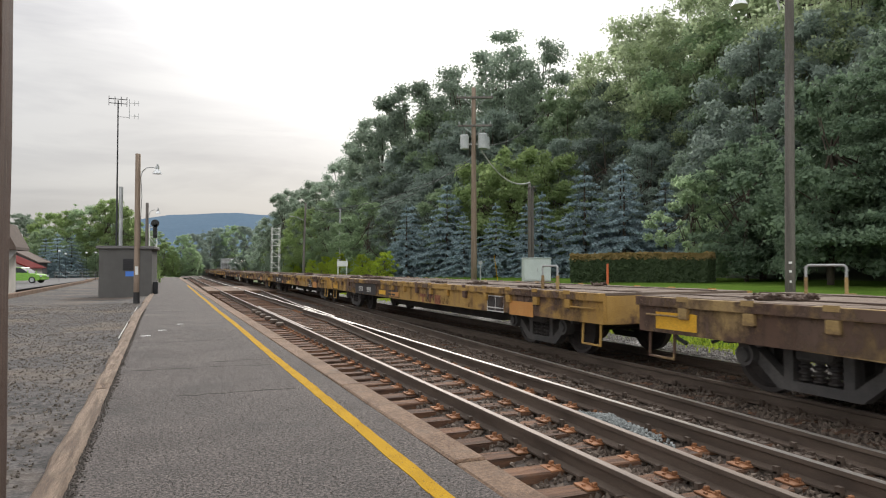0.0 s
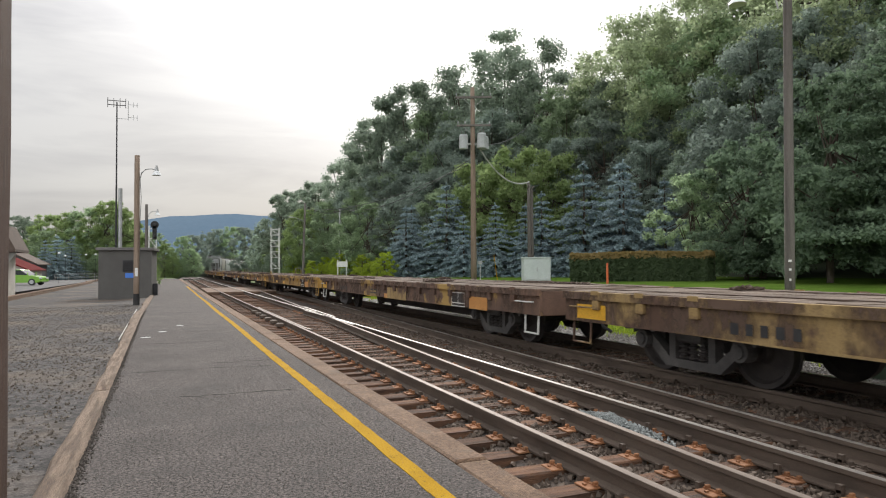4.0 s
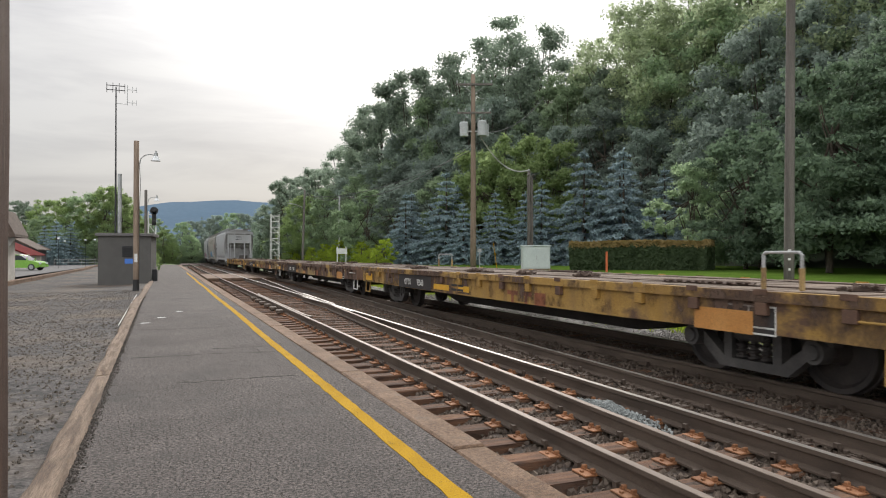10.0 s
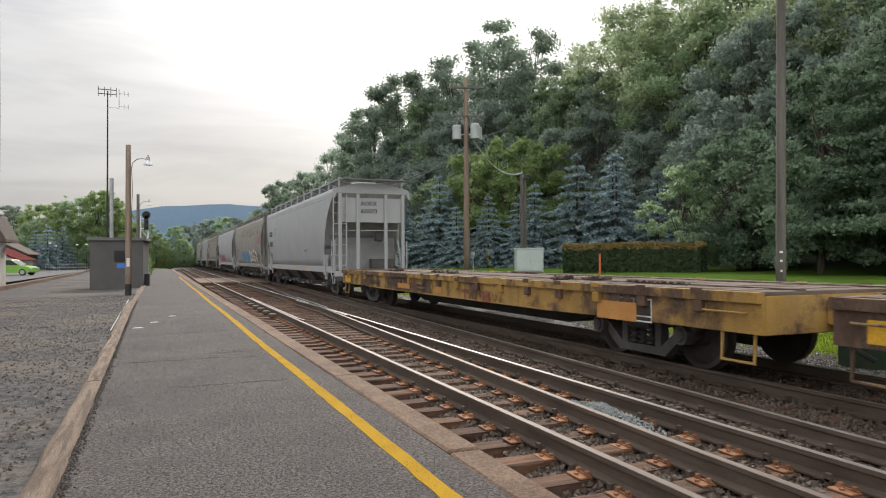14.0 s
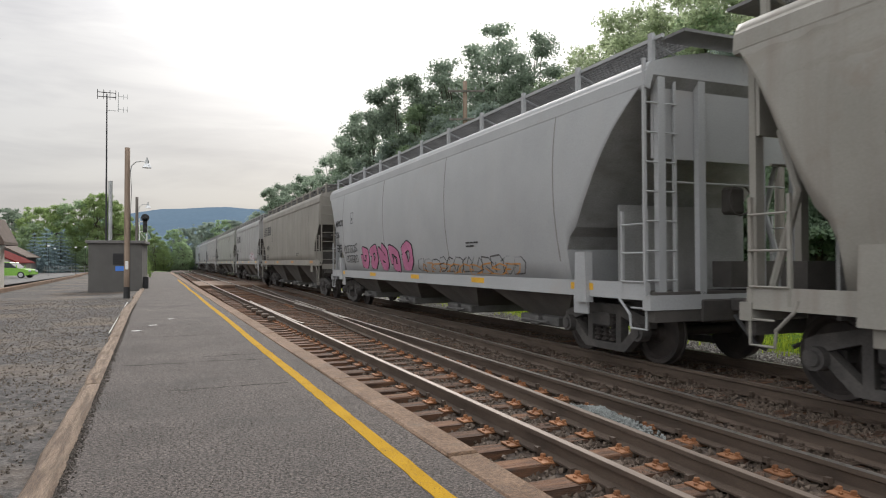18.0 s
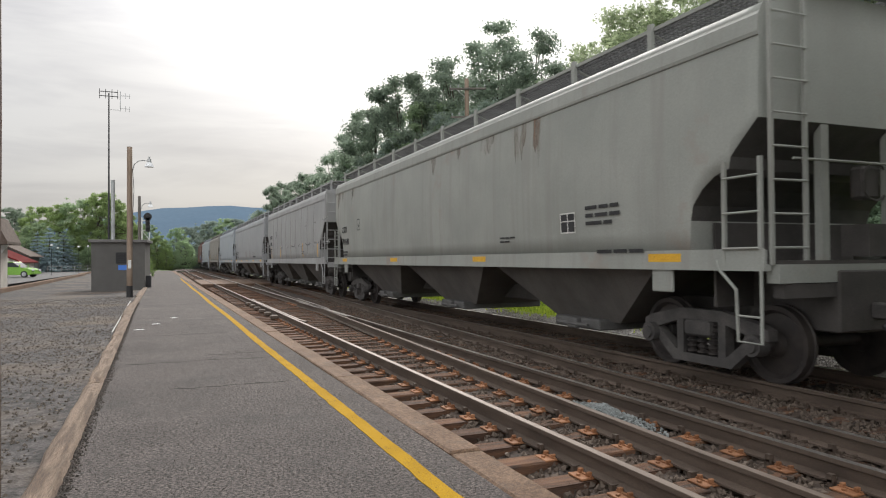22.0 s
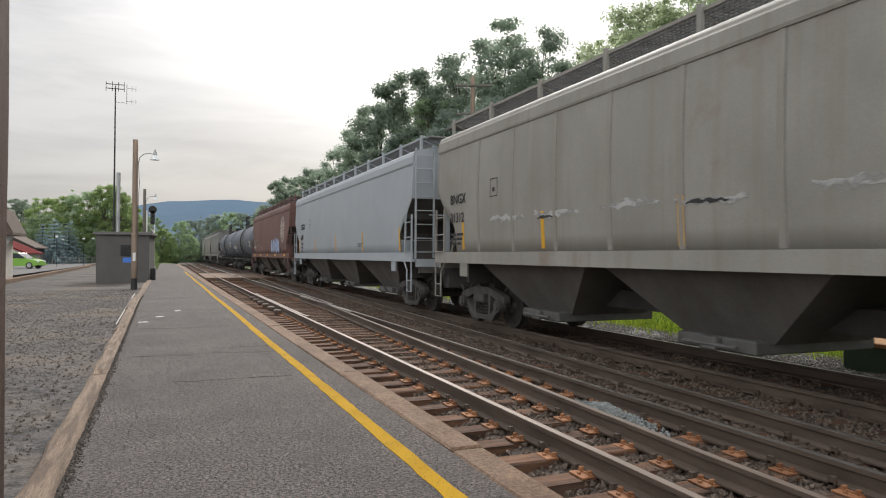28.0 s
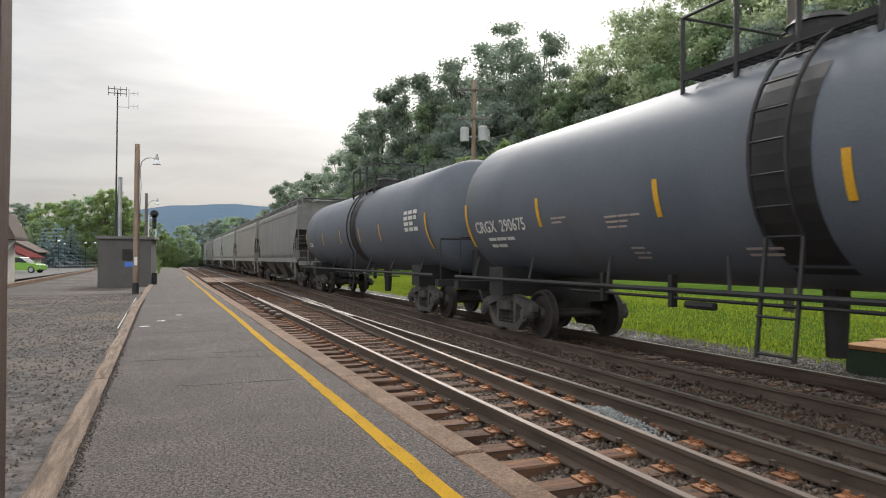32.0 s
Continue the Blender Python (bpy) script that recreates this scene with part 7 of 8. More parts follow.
    # welded seams or ribs down the side
    def seam(bm, thin=False):
        w, o = (0.010, 0.004) if rib_style == "seam" or thin else (0.035, 0.012)
        rows = []
        for i in range(9):
            z = SILL + 0.08 + (EAVE - SILL - 0.14) * i / 8
            rows.append([bm.verts.new((-prof(z) + 0.01 if e in (0, 3) else -prof(z) - o, yy, z)) for e, yy in enumerate((-w - 0.02, -w, w, w + 0.02))])
        for a, b in zip(rows, rows[1:]):
            for i in range(3):
                bm.faces.new((a[i], a[i + 1], b[i + 1], b[i]))
    for i in range(ribs):
        y = -yt + 2.2 + (2 * yt - 4.4) * i / max(1, ribs - 1)
        link("side_seam", shared("side_seam|%s %s" % (style, rib_style), seam), M["seam"] if rib_style == "seam" else paint, car, m=pose(0, y, 0))
        if rib_style == "rib":
            # a thin dark line paints the shaded flank of each rib
            link("side_seam", shared("side_seam|%s seam" % style, lambda bm: seam(bm, True)), M["seam"], car, m=pose(0, y - 0.06, 0))
    couplers(car, half)
    return car, prof, half - 0.35


# ---- tank cars
def tankcar(half, seed, label):
    car = thing("tank_car", TRAIN_X, 0, 0, label, "tank car", "tank cars")
    hb = half - 0.5
    R, zc, yt = 1.47, 2.62, hb - 0.75

    def shell(bm):
        rings = []
        st = [(-yt - 0.42, 0.02), (-yt - 0.40, 0.45), (-yt - 0.31, 0.95), (-yt - 0.17, 1.30), (-yt, R)] + [(-yt + 2 * yt * i / 8, R) for i in range(1, 8)] + [(yt, R), (yt + 0.17, 1.30), (yt + 0.31, 0.95), (yt + 0.40, 0.45), (yt + 0.42, 0.02)]
        for y, rr in st:
            rings.append([bm.verts.new((rr * math.cos(2 * math.pi * i / 40), y, zc + rr * math.sin(2 * math.pi * i / 40))) for i in range(40)])
        for a, b in zip(rings, rings[1:]):
            for i in range(40):
                bm.faces.new((a[i], a[(i + 1) % 40], b[(i + 1) % 40], b[i]))
        bm.faces.new(rings[0])
        bm.faces.new(rings[-1])
        bmesh.ops.recalc_face_normals(bm, faces=bm.faces)
    link("shell", shared("shell|%.2f" % hb, shell, True), M["tank"], car)

    def frame_(bm):
        for s in (-1, 1):
            box(bm, -0.25, 0.25, min(s * hb, s * (hb - 3.3)), max(s * hb, s * (hb - 3.3)), 0.72, 0.98)
            box(bm, -1.40, 1.40, s * (hb - 0.1) - 0.12, s * (hb - 0.1) + 0.12, 0.86, 1.02)
            box(bm, -1.30, 1.30, s * (hb - 1.9) - 0.3, s * (hb - 1.9) + 0.3, 0.80, 1.35)
            tube(bm, (s * 1.46, -hb + 0.2, 1.12), (s * 1.46, hb - 0.2, 1.12), 0.035, 0.035, 8)
            for k in range(7):
                y = -hb + 1.2 + k * (2 * hb - 2.4) / 6
                tube(bm, (s * 1.46, y, 1.12), (s * 1.22, y + 0.25, 1.55), 0.025, 0.025, 5)
        tube(bm, (-0.9, -4.2, 0.98), (-0.9, 4.2, 0.98), 0.025, 0.025, 6)
        tube(bm, (-1.1, 0.6, 0.92), (-1.1, 1.1, 0.92), 0.05, 0.05, 8)
        for y in (-3.2, -1.6, 1.6, 3.2):
            box(bm, -0.95, -0.85, y - 0.04, y + 0.04, 0.85, 1.3)
        tube(bm, (0, -0.2, 0.35), (0, -0.2, 1.2), 0.12, 0.16, 10)
    link("underframe", shared("tank_frame|%.2f" % hb, frame_), M["black"], car)

    def plat(bm):
        # two side walks of grating, a crossing at each end, and the manway between
        zt = zc + R - 0.10
        for sx in (-1, 1):
            for k in range(5):
                box(bm, sx * 0.66 - 0.20 + k * 0.095, sx * 0.66 - 0.17 + k * 0.095, -1.4, 1.4, zt, zt + 0.03)
            box(bm, sx * 0.90 - 0.02, sx * 0.90 + 0.02, -1.4, 1.4, zt - 0.04, zt + 0.05)
            for k in range(20):
                box(bm, sx * 0.66 - 0.22, sx * 0.66 + 0.22, -1.39 + k * 0.146, -1.37 + k * 0.146, zt - 0.01, zt + 0.02)
        tube(bm, (0, 0, zc + R - 0.1), (0, 0, zc + R + 0.30), 0.36, 0.36, 20)
        tube(bm, (0, 0, zc + R + 0.30), (0, 0, zc + R + 0.38), 0.40, 0.32, 20)
        tube(bm, (0, 0.8, zc + R - 0.05), (0, 0.8, zc + R + 0.28), 0.1, 0.1, 10)
        tube(bm, (0, -0.8, zc + R - 0.05), (0, -0.8, zc + R + 0.24), 0.12, 0.1, 10)
    link("platform_top", shared("tank_platform", plat), M["black"], car, "black steel grating walks round the manway")

    zt = zc + R - 0.12
    for x in (-0.9, 0.9):
        for y in (-1.4, -0.45, 0.45, 1.4):
            link("rail_post", shared("rail_post", lambda bm: tube(bm, (0, 0, -0.2), (0, 0, 0.85), 0.035, 0.035, 6)), M["black"], car, m=pose(x, y, zt))
        for y in (-0.925, 0.925):
            link("guard_rail", shared("guard_rail|side", lambda bm: tube(bm, (0, -0.475, 0.85), (0, 0.475, 0.85), 0.022, 0.022, 6)), M["black"], car, m=pose(x, y, zt))
    for y in (-1.4, 1.4):
        link("guard_rail", shared("guard_rail|end", lambda bm: tube(bm, (-0.9, 0, 0.85), (0.9, 0, 0.85), 0.022, 0.022, 6)), M["black"], car, m=pose(0, y, zt))

    def arc(k):
        a = math.pi - 0.05 - (-0.62 + 1.75 * k)
        return (R + 0.14) * math.cos(a), zc + (R + 0.14) * math.sin(a)

    def stile(bm):
        pipe(bm, [(-1.50, 0, 0.45)] + [(arc(i / 10)[0], 0, arc(i / 10)[1]) for i in range(11)], 0.028, 5)
    for s in (-1, 1):
        turn = pose(0, 0, 0, 0, 0, 0 if s > 0 else 180)
        ld = link("ladder", shared("tank_stile", stile), M["black"], car, m=turn @ pose(0, -0.24 - 0.65 * s, 0))
        link("stile", shared("tank_stile", stile), M["black"], ld, m=pose(0, 0.48, 0))
        for x, z in [arc(i / 8) for i in range(9)] + [(-1.50, z) for z in (0.5, 0.9)]:
            link("rung", shared("tank_rung", lambda bm: tube(bm, (0, 0, 0), (0, 0.48, 0), 0.016, 0.016, 5)), M["black"], ld, m=pose(x, 0, z))
    prof = lambda z: math.sqrt(max(0.01, (R + 0.0) ** 2 - (z - zc) ** 2))
    for s in (-1, 1):
        bm = bmesh.new()
        side_strip(bm, prof, -0.65 * s - 0.42, -0.65 * s + 0.34, 1.35, 3.55, 0.010, 12)
        part("ladder_shield", bm, M["black"], car, "dull black patch behind the ladder", m=pose(0, 0, 0, 0, 0, 0 if s > 0 else 180))
    for y in (yt - 0.02, 4.4, 1.29, -1.45, -3.85, -yt + 0.02):
        bm = bmesh.new()
        side_strip(bm, prof, y - 0.05, y + 0.05, zc - 0.55 if abs(y) < yt * 0.9 else zc - 0.85, zc - 0.05 if abs(y) < yt * 0.9 else zc + 0.05, 0.006, 6)
        part("reflector", bm, M["mark_orange"], car, "orange reflective strip")
    for s in (-1, 1):
        truck(car, s * (hb - 1.9))
    couplers(car, half)

    def endrail(bm):
        pipe(bm, [(-1.30, hb - 0.1, 1.0), (-1.30, hb - 0.1, 2.0), (1.30, hb - 0.1, 2.0), (1.30, hb - 0.1, 1.0)], 0.022)
    for s in (-1, 1):
        turn = pose(0, 0, 0, 0, 0, 0 if s > 0 else 180)
        link("end_rail", shared("tank_endrail|%.2f" % hb, endrail), M["black"], car, m=turn)
        link("end_box", shared("tank_endbox|%.2f" % hb, lambda bm: box(bm, -0.2, 0.35, hb - 0.37, hb - 0.13, 1.0, 1.75, bevel=0.03)), M["black"], car, m=turn)
    return car, prof, hb


CARS = []          # (car, its middle's place on the track at the clip's start)


def add(car, a, b):
    CARS.append((car, (a + b) / 2))
    return car


FLAT = 19.115
flats = [
    (M["flat_tan"], "", 1, ((1, 1),), "faded yellow flatcar with brown rust patches and an end hoop", 1),
    (M["flat_yellow"], "OTTX 93593", 2, ((-1, -1),), "faded yellow flatcar with a black number patch and a hoop", 1),
    (M["flat_yellow"], "OTTX 97919", 3, (), "yellow flatcar with a wide black number patch", 1),
    (M["flat_tan"], "", 4, (), "faded tan flatcar with empty timber deck", 1),
    (M["flat_brown"], "", 5, (), "rusty brown flatcar with patches of old yellow", 0),
    (M["flat_yellow"], "", 6, ((-1, 1),), "yellow flatcar with a hoop at its end", 0),
    (M["flat_tan"], "HTTX 97447", 7, ((1, -1),), "faded yellow flatcar with rusty patches and a black number patch", 1),
    (M["flat_brown"], "OTTX 97203", 8, ((1, 1),), "rusty brown flatcar with tan and orange paint patches", 1),
    (M["flat_yellow"], "OTTX 93560", 9, ((-1, -1), (1, 1)), "yellow flatcar with a black number patch and end hoops", 1),
    (M["flat_brown"], "OTTX 97350", 10, (), "rusty brown and yellow flatcar", 1),
    (M["flat_tan"], "OTTX 97195", 11, ((1, 1),), "rust-streaked tan flatcar with a black number patch", 1),
    (M["flat_yellow"], "", 12, (), "yellow flatcar coupled to the first hopper", 1),
]
pos = 8.05 - FLAT
for i, (paint, num, seed, tall, label, logo) in enumerate(flats):
    r = random.Random(seed * 3)
    pt = [(0.35, 0.68, 0.75, 0.22, "mark_orange"), (15.3, 0.60, 0.9, 0.26, "mark_dull")]
    for k in range(2):
        pt.append((6.3 + k * 2.2 + r.uniform(-0.6, 0.6), 0.59 + r.uniform(0, 0.10), r.uniform(0.4, 1.0), 0.13, "mark_orange" if r.random() < 0.6 else "mark_dull"))
    if paint is M["flat_brown"]:
        pt += [(6.9, 0.60, 1.3, 0.30, "flat_tan"), (9.4, 0.59, 1.7, 0.32, "flat_tan")]
    add(flatcar(FLAT / 2, paint, num, seed, tall, pt, logo, label=label), pos, pos + FLAT)
    pos += FLAT


def wild(r):
    """A wild angular figure that fills a unit box, as one broken line: no letter."""
    n, turn, way = r.choice((6, 7, 7)), r.uniform(0, 6.28), r.choice((-1, 1))
    pts = []
    for i in range(n):
        a = turn + way * 6.28 * (i + r.uniform(-0.25, 0.25)) / n
        k = 0.75 / max(abs(math.cos(a)), abs(math.sin(a))) * r.uniform(0.75, 1.0)
        pts.append((min(1, max(0, 0.5 + k * math.cos(a) * 0.68)), min(1, max(0, 0.5 + k * math.sin(a) * 0.68))))
    return pts + [(r.uniform(0.35, 0.65), r.uniform(0.35, 0.65))]


def stroke(bm, prof, pts, width, out):
    """A thick painted line over a curved side, through points (y, z), with rounded joints."""
    for k, (p, q) in enumerate(zip(pts, pts[1:])):
        p, q = Vector(p), Vector(q)
        d = (q - p).normalized() * width * 0.5
        nrm = Vector((-d.y, d.x))
        p, q = p - d * 0.8, q + d * 0.8
        prev = None
        for i in range(5):
            c = p.lerp(q, i / 4)
            w = nrm * (0.72 if i in (0, 4) else 1.0)
            cur = [bm.verts.new((-prof(v.y) - out - 0.0005 * k, v.x, v.y)) for v in (c - w, c + w)]
            if prev:
                bm.faces.new((prev[0], cur[0], cur[1], prev[1]))
            prev = cur


def sprayed(car, prof, y, z, w, h, fill, line, seed, letters=4, fat=0.34):
    """Sprayed lettering on a car's side: fat leaning strokes with a rim of another colour."""
    r = random.Random(seed)
    for k in range(letters):
        ww, hh, dz, lean = w / letters * 0.80, h * r.uniform(0.72, 0.90), h * r.uniform(0.0, 0.10), r.uniform(-0.12, 0.18)
        y0 = y - w * (k + 0.08) / letters
        width = fat * min(ww, hh)
        pts = [(y0 - width * 0.3 - (ww - width * 0.5) * (u + lean * v), z + dz + width * 0.5 + (hh - width) * v) for u, v in wild(r)]
        for grow, mt, out in ((0.075, line, 0.006 + 0.0006 * k), (0.0, fill, 0.0125 + 0.0006 * k)):
            bm = bmesh.new()
            stroke(bm, prof, pts, width + grow, out)
            part("painted_shape", bm, M[mt], car)


def tag(car, prof, y, z, w, h, mt, seed, letters=4, width=0.03):
    """A quick one-line signature: thin letter strokes in a row."""
    r = random.Random(seed)
    bm = bmesh.new()
    for k in range(letters):
        g = wild(r)
        y0, ww, dz = y - w * k / letters, w / letters * 0.95, h * r.uniform(-0.08, 0.08)
        stroke(bm, prof, [(y0 - ww * (u * 1.3 + 0.2 * v) + r.uniform(-0.02, 0.02), z + dz + h * v) for u, v in g], width, 0.008 + 0.003 * (k % 2))
    tagged(part("painted_scrawl", bm, M[mt], car), "", "", "", "stuff")


def smear(car, prof, y, z, w, h, mt, seed, out=0.005):
    """An irregular streak of scraped or dirty paint."""
    r = random.Random(seed)
    bm, prev, n = bmesh.new(), None, 12
    for i in range(n + 1):
        yy = y - w * i / n
        k = math.sin(math.pi * (0.04 + 0.92 * i / n)) ** 0.5
        mid, hh = z + h * r.uniform(-0.25, 0.25), h * k * r.uniform(0.35, 1.0)
        cur = [bm.verts.new((-prof(q) - out, yy, q)) for q in (mid - hh / 2, mid, mid + hh / 2)]
        if prev:
            for j in range(2):
                bm.faces.new((prev[j], prev[j + 1], cur[j + 1], cur[j]))
        prev = cur
    part("smear", bm, M[mt], car)


def drip(car, prof, y0, y1, top, drop, seed, mt="rust_run"):
    """A ragged run of rust below the roof edge: narrow columns of uneven length."""
    r = random.Random(seed)
    bm = bmesh.new()
    n = max(3, int((y1 - y0) / 0.045))
    edge = [drop * math.sin(math.pi * (0.08 + 0.84 * i / n)) ** 0.6 * r.uniform(0.35, 1.0) for i in range(n + 1)]
    prev = None
    for i in range(n + 1):
        y = y0 + (y1 - y0) * i / n
        cur = [bm.verts.new((-prof(z) - 0.005, y, z)) for z in (top, top - edge[i] * 0.34, top - edge[i] * 0.67, top - edge[i])]
        if prev:
            for j in range(3):
                bm.faces.new((prev[j], prev[j + 1], cur[j + 1], cur[j]))
        prev = cur
    part("rust_run", bm, M[mt], car, "brown rust run")


def hopper_marks(car, prof, hb, words, size, z, y_in=1.25, ink="letter_black", small=True):
    """Reporting marks near the rear end, with small print under them."""
    for k, wd in enumerate(words):
        zz = z - k * size * 1.35
        lettering(wd, size, ink, car, hb - 0.55 - y_in, zz, -prof(zz + size * 0.35) - 0.012, 0.004)
    if small:
        bars(car, prof, hb - 0.55 - y_in, z - len(words) * size * 1.35 + 0.12, [(0.3, 0.34), (0.26, 0.32), (0.3, 0.2)], 0.05, 0.05, ink)
    # small framed stencil further along, and print by the sill
    bm = bmesh.new()
    y = hb - 0.55 - y_in - 2.0
    for a, b, z0, z1 in ((-0.3, 0, z + 0.02, z + 0.04), (-0.3, 0, z + 0.36, z + 0.38), (-0.31, -0.29, z + 0.02, z + 0.38), (-0.01, 0.01, z + 0.02, z + 0.38), (-0.2, -0.1, z + 0.12, z + 0.2)):
        side_strip(bm, prof, y + a, y + b, z0, z1, 0.006, 1)
    part("stencil_frame", bm, M[ink], car)
    bars(car, prof, -hb * 0.35, 1.85, [(0.2, 0.15, 0.2), (0.16, 0.2)], 0.03, 0.04, ink)


def reflectors(car, prof, hb, upright=False, n=5, mt="mark_orange", sill=1.50, first=2.0):
    for k in range(n):
        y = hb - first - k * (2 * hb - 2 * first) / (n - 1)
        bm = bmesh.new()
        if upright:
            side_strip(bm, prof, y - 0.055, y + 0.055, 1.62, 2.25, 0.006, 3)
        else:
            side_strip(bm, lambda z: prof(sill) + 0.072, y - 0.30, y + 0.30, sill - 0.08, sill + 0.03, 0.004, 1)
        part("reflector", bm, M[mt], car, "orange reflective strip")


STOPS = dict(l=218.3, m=237.1, n=256.1, o=275.6, p=293.6, q=309.6, r=330.5, s=347.9, t=368.0, t2=386.0, u=404.0, v=423.1, w=441.1, x=458.5, x2=476.9)


def span(a, b):
    return (STOPS[b] - STOPS[a]) / 2


def place(made, a, b):
    add(made[0], STOPS[a], STOPS[b])
    return made


c, f, h = place(hopper(span("l", "m"), M["hop_white"], "round", 4, 0, 1, "clean pale grey round-sided covered hopper car", deep=0.85), "l", "m")
hopper_marks(c, f, h, ("AOKX", "600373"), 0.42, 2.75, 1.5)
for k, word in enumerate(("AOKX", "600373")):
    w = lettering(word, 0.22, "letter_black", c, 0, 0, 0, 0.004, name="end_lettering")
    w.matrix_basis = Matrix(((1, 0, 0, -0.42), (0, 0, -1, -h + 0.497), (0, 1, 0, 3.50 - 0.29 * k), (0, 0, 0, 1)))
reflectors(c, f, h, sill=1.12)
c, f, h = place(hopper(span("m", "n"), M["hop_beige"], "round", 3, 5, 2, "dirty beige round-sided covered hopper with blue and white sprayed shapes", deep=0.62), "m", "n")
hopper_marks(c, f, h, ("775541",), 0.15, 2.5, 1.6, small=False)
def haze_of_paint(car, prof, y0, y1, z0, z1, mt, seed, out=0.004):
    """A ragged field of thin paint behind sprayed letters."""
    r = random.Random(seed)
    bm, prev, n = bmesh.new(), None, 22
    for i in range(n + 1):
        yy = y0 + (y1 - y0) * i / n
        a, b = z0 + (z1 - z0) * r.uniform(0.0, 0.10), z1 - (z1 - z0) * r.uniform(0.0, 0.16)
        cur = [bm.verts.new((-prof(a + (b - a) * k / 4) - out, yy, a + (b - a) * k / 4)) for k in range(5)]
        if prev:
            for j in range(4):
                bm.faces.new((prev[j], prev[j + 1], cur[j + 1], cur[j]))
        prev = cur
    part("painted_ground", bm, M[mt], car)


haze_of_paint(c, f, 3.35, -1.3, 1.15, 1.95, "spray_blue", 61)
haze_of_paint(c, f, 2.9, -1.2, 1.14, 1.45, "spray_teal", 62, 0.0052)
sprayed(c, f, 3.30, 1.20, 4.5, 0.98, "spray_sky", "spray_navy", 3, 5, 0.27)
haze_of_paint(c, f, -1.3, -7.2, 1.14, 1.75, "spray_rose", 63)
haze_of_paint(c, f, -1.4, -5.2, 1.20, 1.95, "spray_soot", 64, 0.0052)
sprayed(c, f, -1.30, 1.18, 4.3, 1.16, "letter_white", "letter_black", 58, 4, 0.24)
for yy in (-1.9, -2.9, -4.6, -5.9, -7.0):
    smear(c, f, yy + 0.4, 1.57, 0.75, 0.13, "mark_dull", int(-yy * 10), 0.019)
bm = bmesh.new()
side_strip(bm, f, -5.0, -4.55, 1.55, 1.83, 0.020, 1)
st = part("stencil_panel", bm, M["letter_black"], c, "black stencil panel with white frames")
bm = bmesh.new()
for a0, b0, z0, z1 in ((-5.0, -4.55, 1.545, 1.565), (-5.0, -4.55, 1.815, 1.835), (-5.01, -4.99, 1.55, 1.83), (-4.56, -4.54, 1.55, 1.83), (-4.79, -4.77, 1.55, 1.83)):
    side_strip(bm, f, a0, b0, z0, z1, 0.022, 1)
part("stencil_frame", bm, M["letter_white"], st)
tag(c, f, -5.65, 2.52, 0.75, 0.42, "spray_red", 6, 3)
tag(c, f, -6.45, 2.48, 1.1, 0.52, "spray_red", 26, 4)
tag(c, f, -5.55, 1.70, 1.15, 0.16, "letter_black", 27, 8, 0.022)
for k, (y0, y1, drop) in enumerate(((8.6, 5.4, 0.45), (5.8, 1.2, 0.60), (1.6, -3.0, 0.75), (-2.4, -6.6, 0.65), (-6.0, -8.9, 0.85))):
    haze_of_paint(c, f, y0, y1, EAVE - 0.39 - drop, EAVE - 0.39, "rust_film", 80 + k, 0.004 + 0.0008 * k)
bm = bmesh.new()
pipe(bm, [(-1.2, h - 2.6, 0.95), (-1.28, h - 3.6, 0.92), (-1.28, -h + 4.2, 0.92), (-1.15, -h + 3.2, 0.60)], 0.075, 8)
part("unloading_pipe", bm, M["gate"], c, "long grey unloading pipe")
for k in range(3):
    bm = bmesh.new()
    pipe(bm, [(-1.28, h - 5.2 - k * 3.6, 0.92), (-1.22, h - 5.5 - k * 3.6, 0.70), (-0.9, h - 5.6 - k * 3.6, 0.5)], 0.05, 6)
    part("unloading_pipe", bm, M["gate"], c)
tag(c, f, h - 2.6, 2.0, 0.9, 0.36, "letter_black", 7, 5, 0.028)
tag(c, f, -h + 1.05, 2.75, 0.55, 0.30, "spray_soot", 44, 3, 0.022)
tag(c, f, -h + 2.2, 2.55, 1.3, 0.42, "spray_red", 45, 4, 0.026)
c, f, h = place(hopper(span("n", "o"), M["hop_white"], "round", 4, 4, 3, "white round-sided covered hopper with pink sprayed shapes along its lower side"), "n", "o")
hopper_marks(c, f, h, ("MWCX", "576"), 0.30, 2.72, 1.1)
tag(c, f, h - 2.5, 1.78, 1.7, 0.28, "letter_black", 8, 6)
tag(c, f, h - 2.7, 1.45, 1.4, 0.24, "letter_black", 9, 6)
sprayed(c, f, h - 4.5, 1.16, 4.9, 0.95, "spray_pink", "letter_black", 10, 5, 0.28)
tag(c, f, h - 9.6, 1.22, 5.4, 0.36, "spray_soot", 12, 12, 0.03)
tag(c, f, h - 9.9, 1.20, 4.8, 0.24, "mark_dull", 13, 9, 0.03)
reflectors(c, f, h, sill=1.12)
c, f, h = place(hopper(span("o", "p"), M["hop_tan"], "flat", 3, 8, 4, "dusty tan covered hopper with a dark emblem"), "o", "p")


def striped_emblem(car, prof, hb, y_in):
    bm = bmesh.new()
    y = hb - 0.55 - y_in
    for k in range(5):
        side_strip(bm, prof, y - 1.35 + k * 0.07, y - k * 0.03, 3.02 + k * 0.105, 3.08 + k * 0.105, 0.006, 1)
    for a, w in ((-1.48, 0.62), (-2.20, 0.50)):
        for k in range(4):
            side_strip(bm, prof, y + a - w + k * 0.05, y + a + k * 0.05, 3.02 + k * 0.13, 3.13 + k * 0.13, 0.006, 1)
    part("emblem", bm, M["letter_black"], car, "dark emblem of slanted bars")


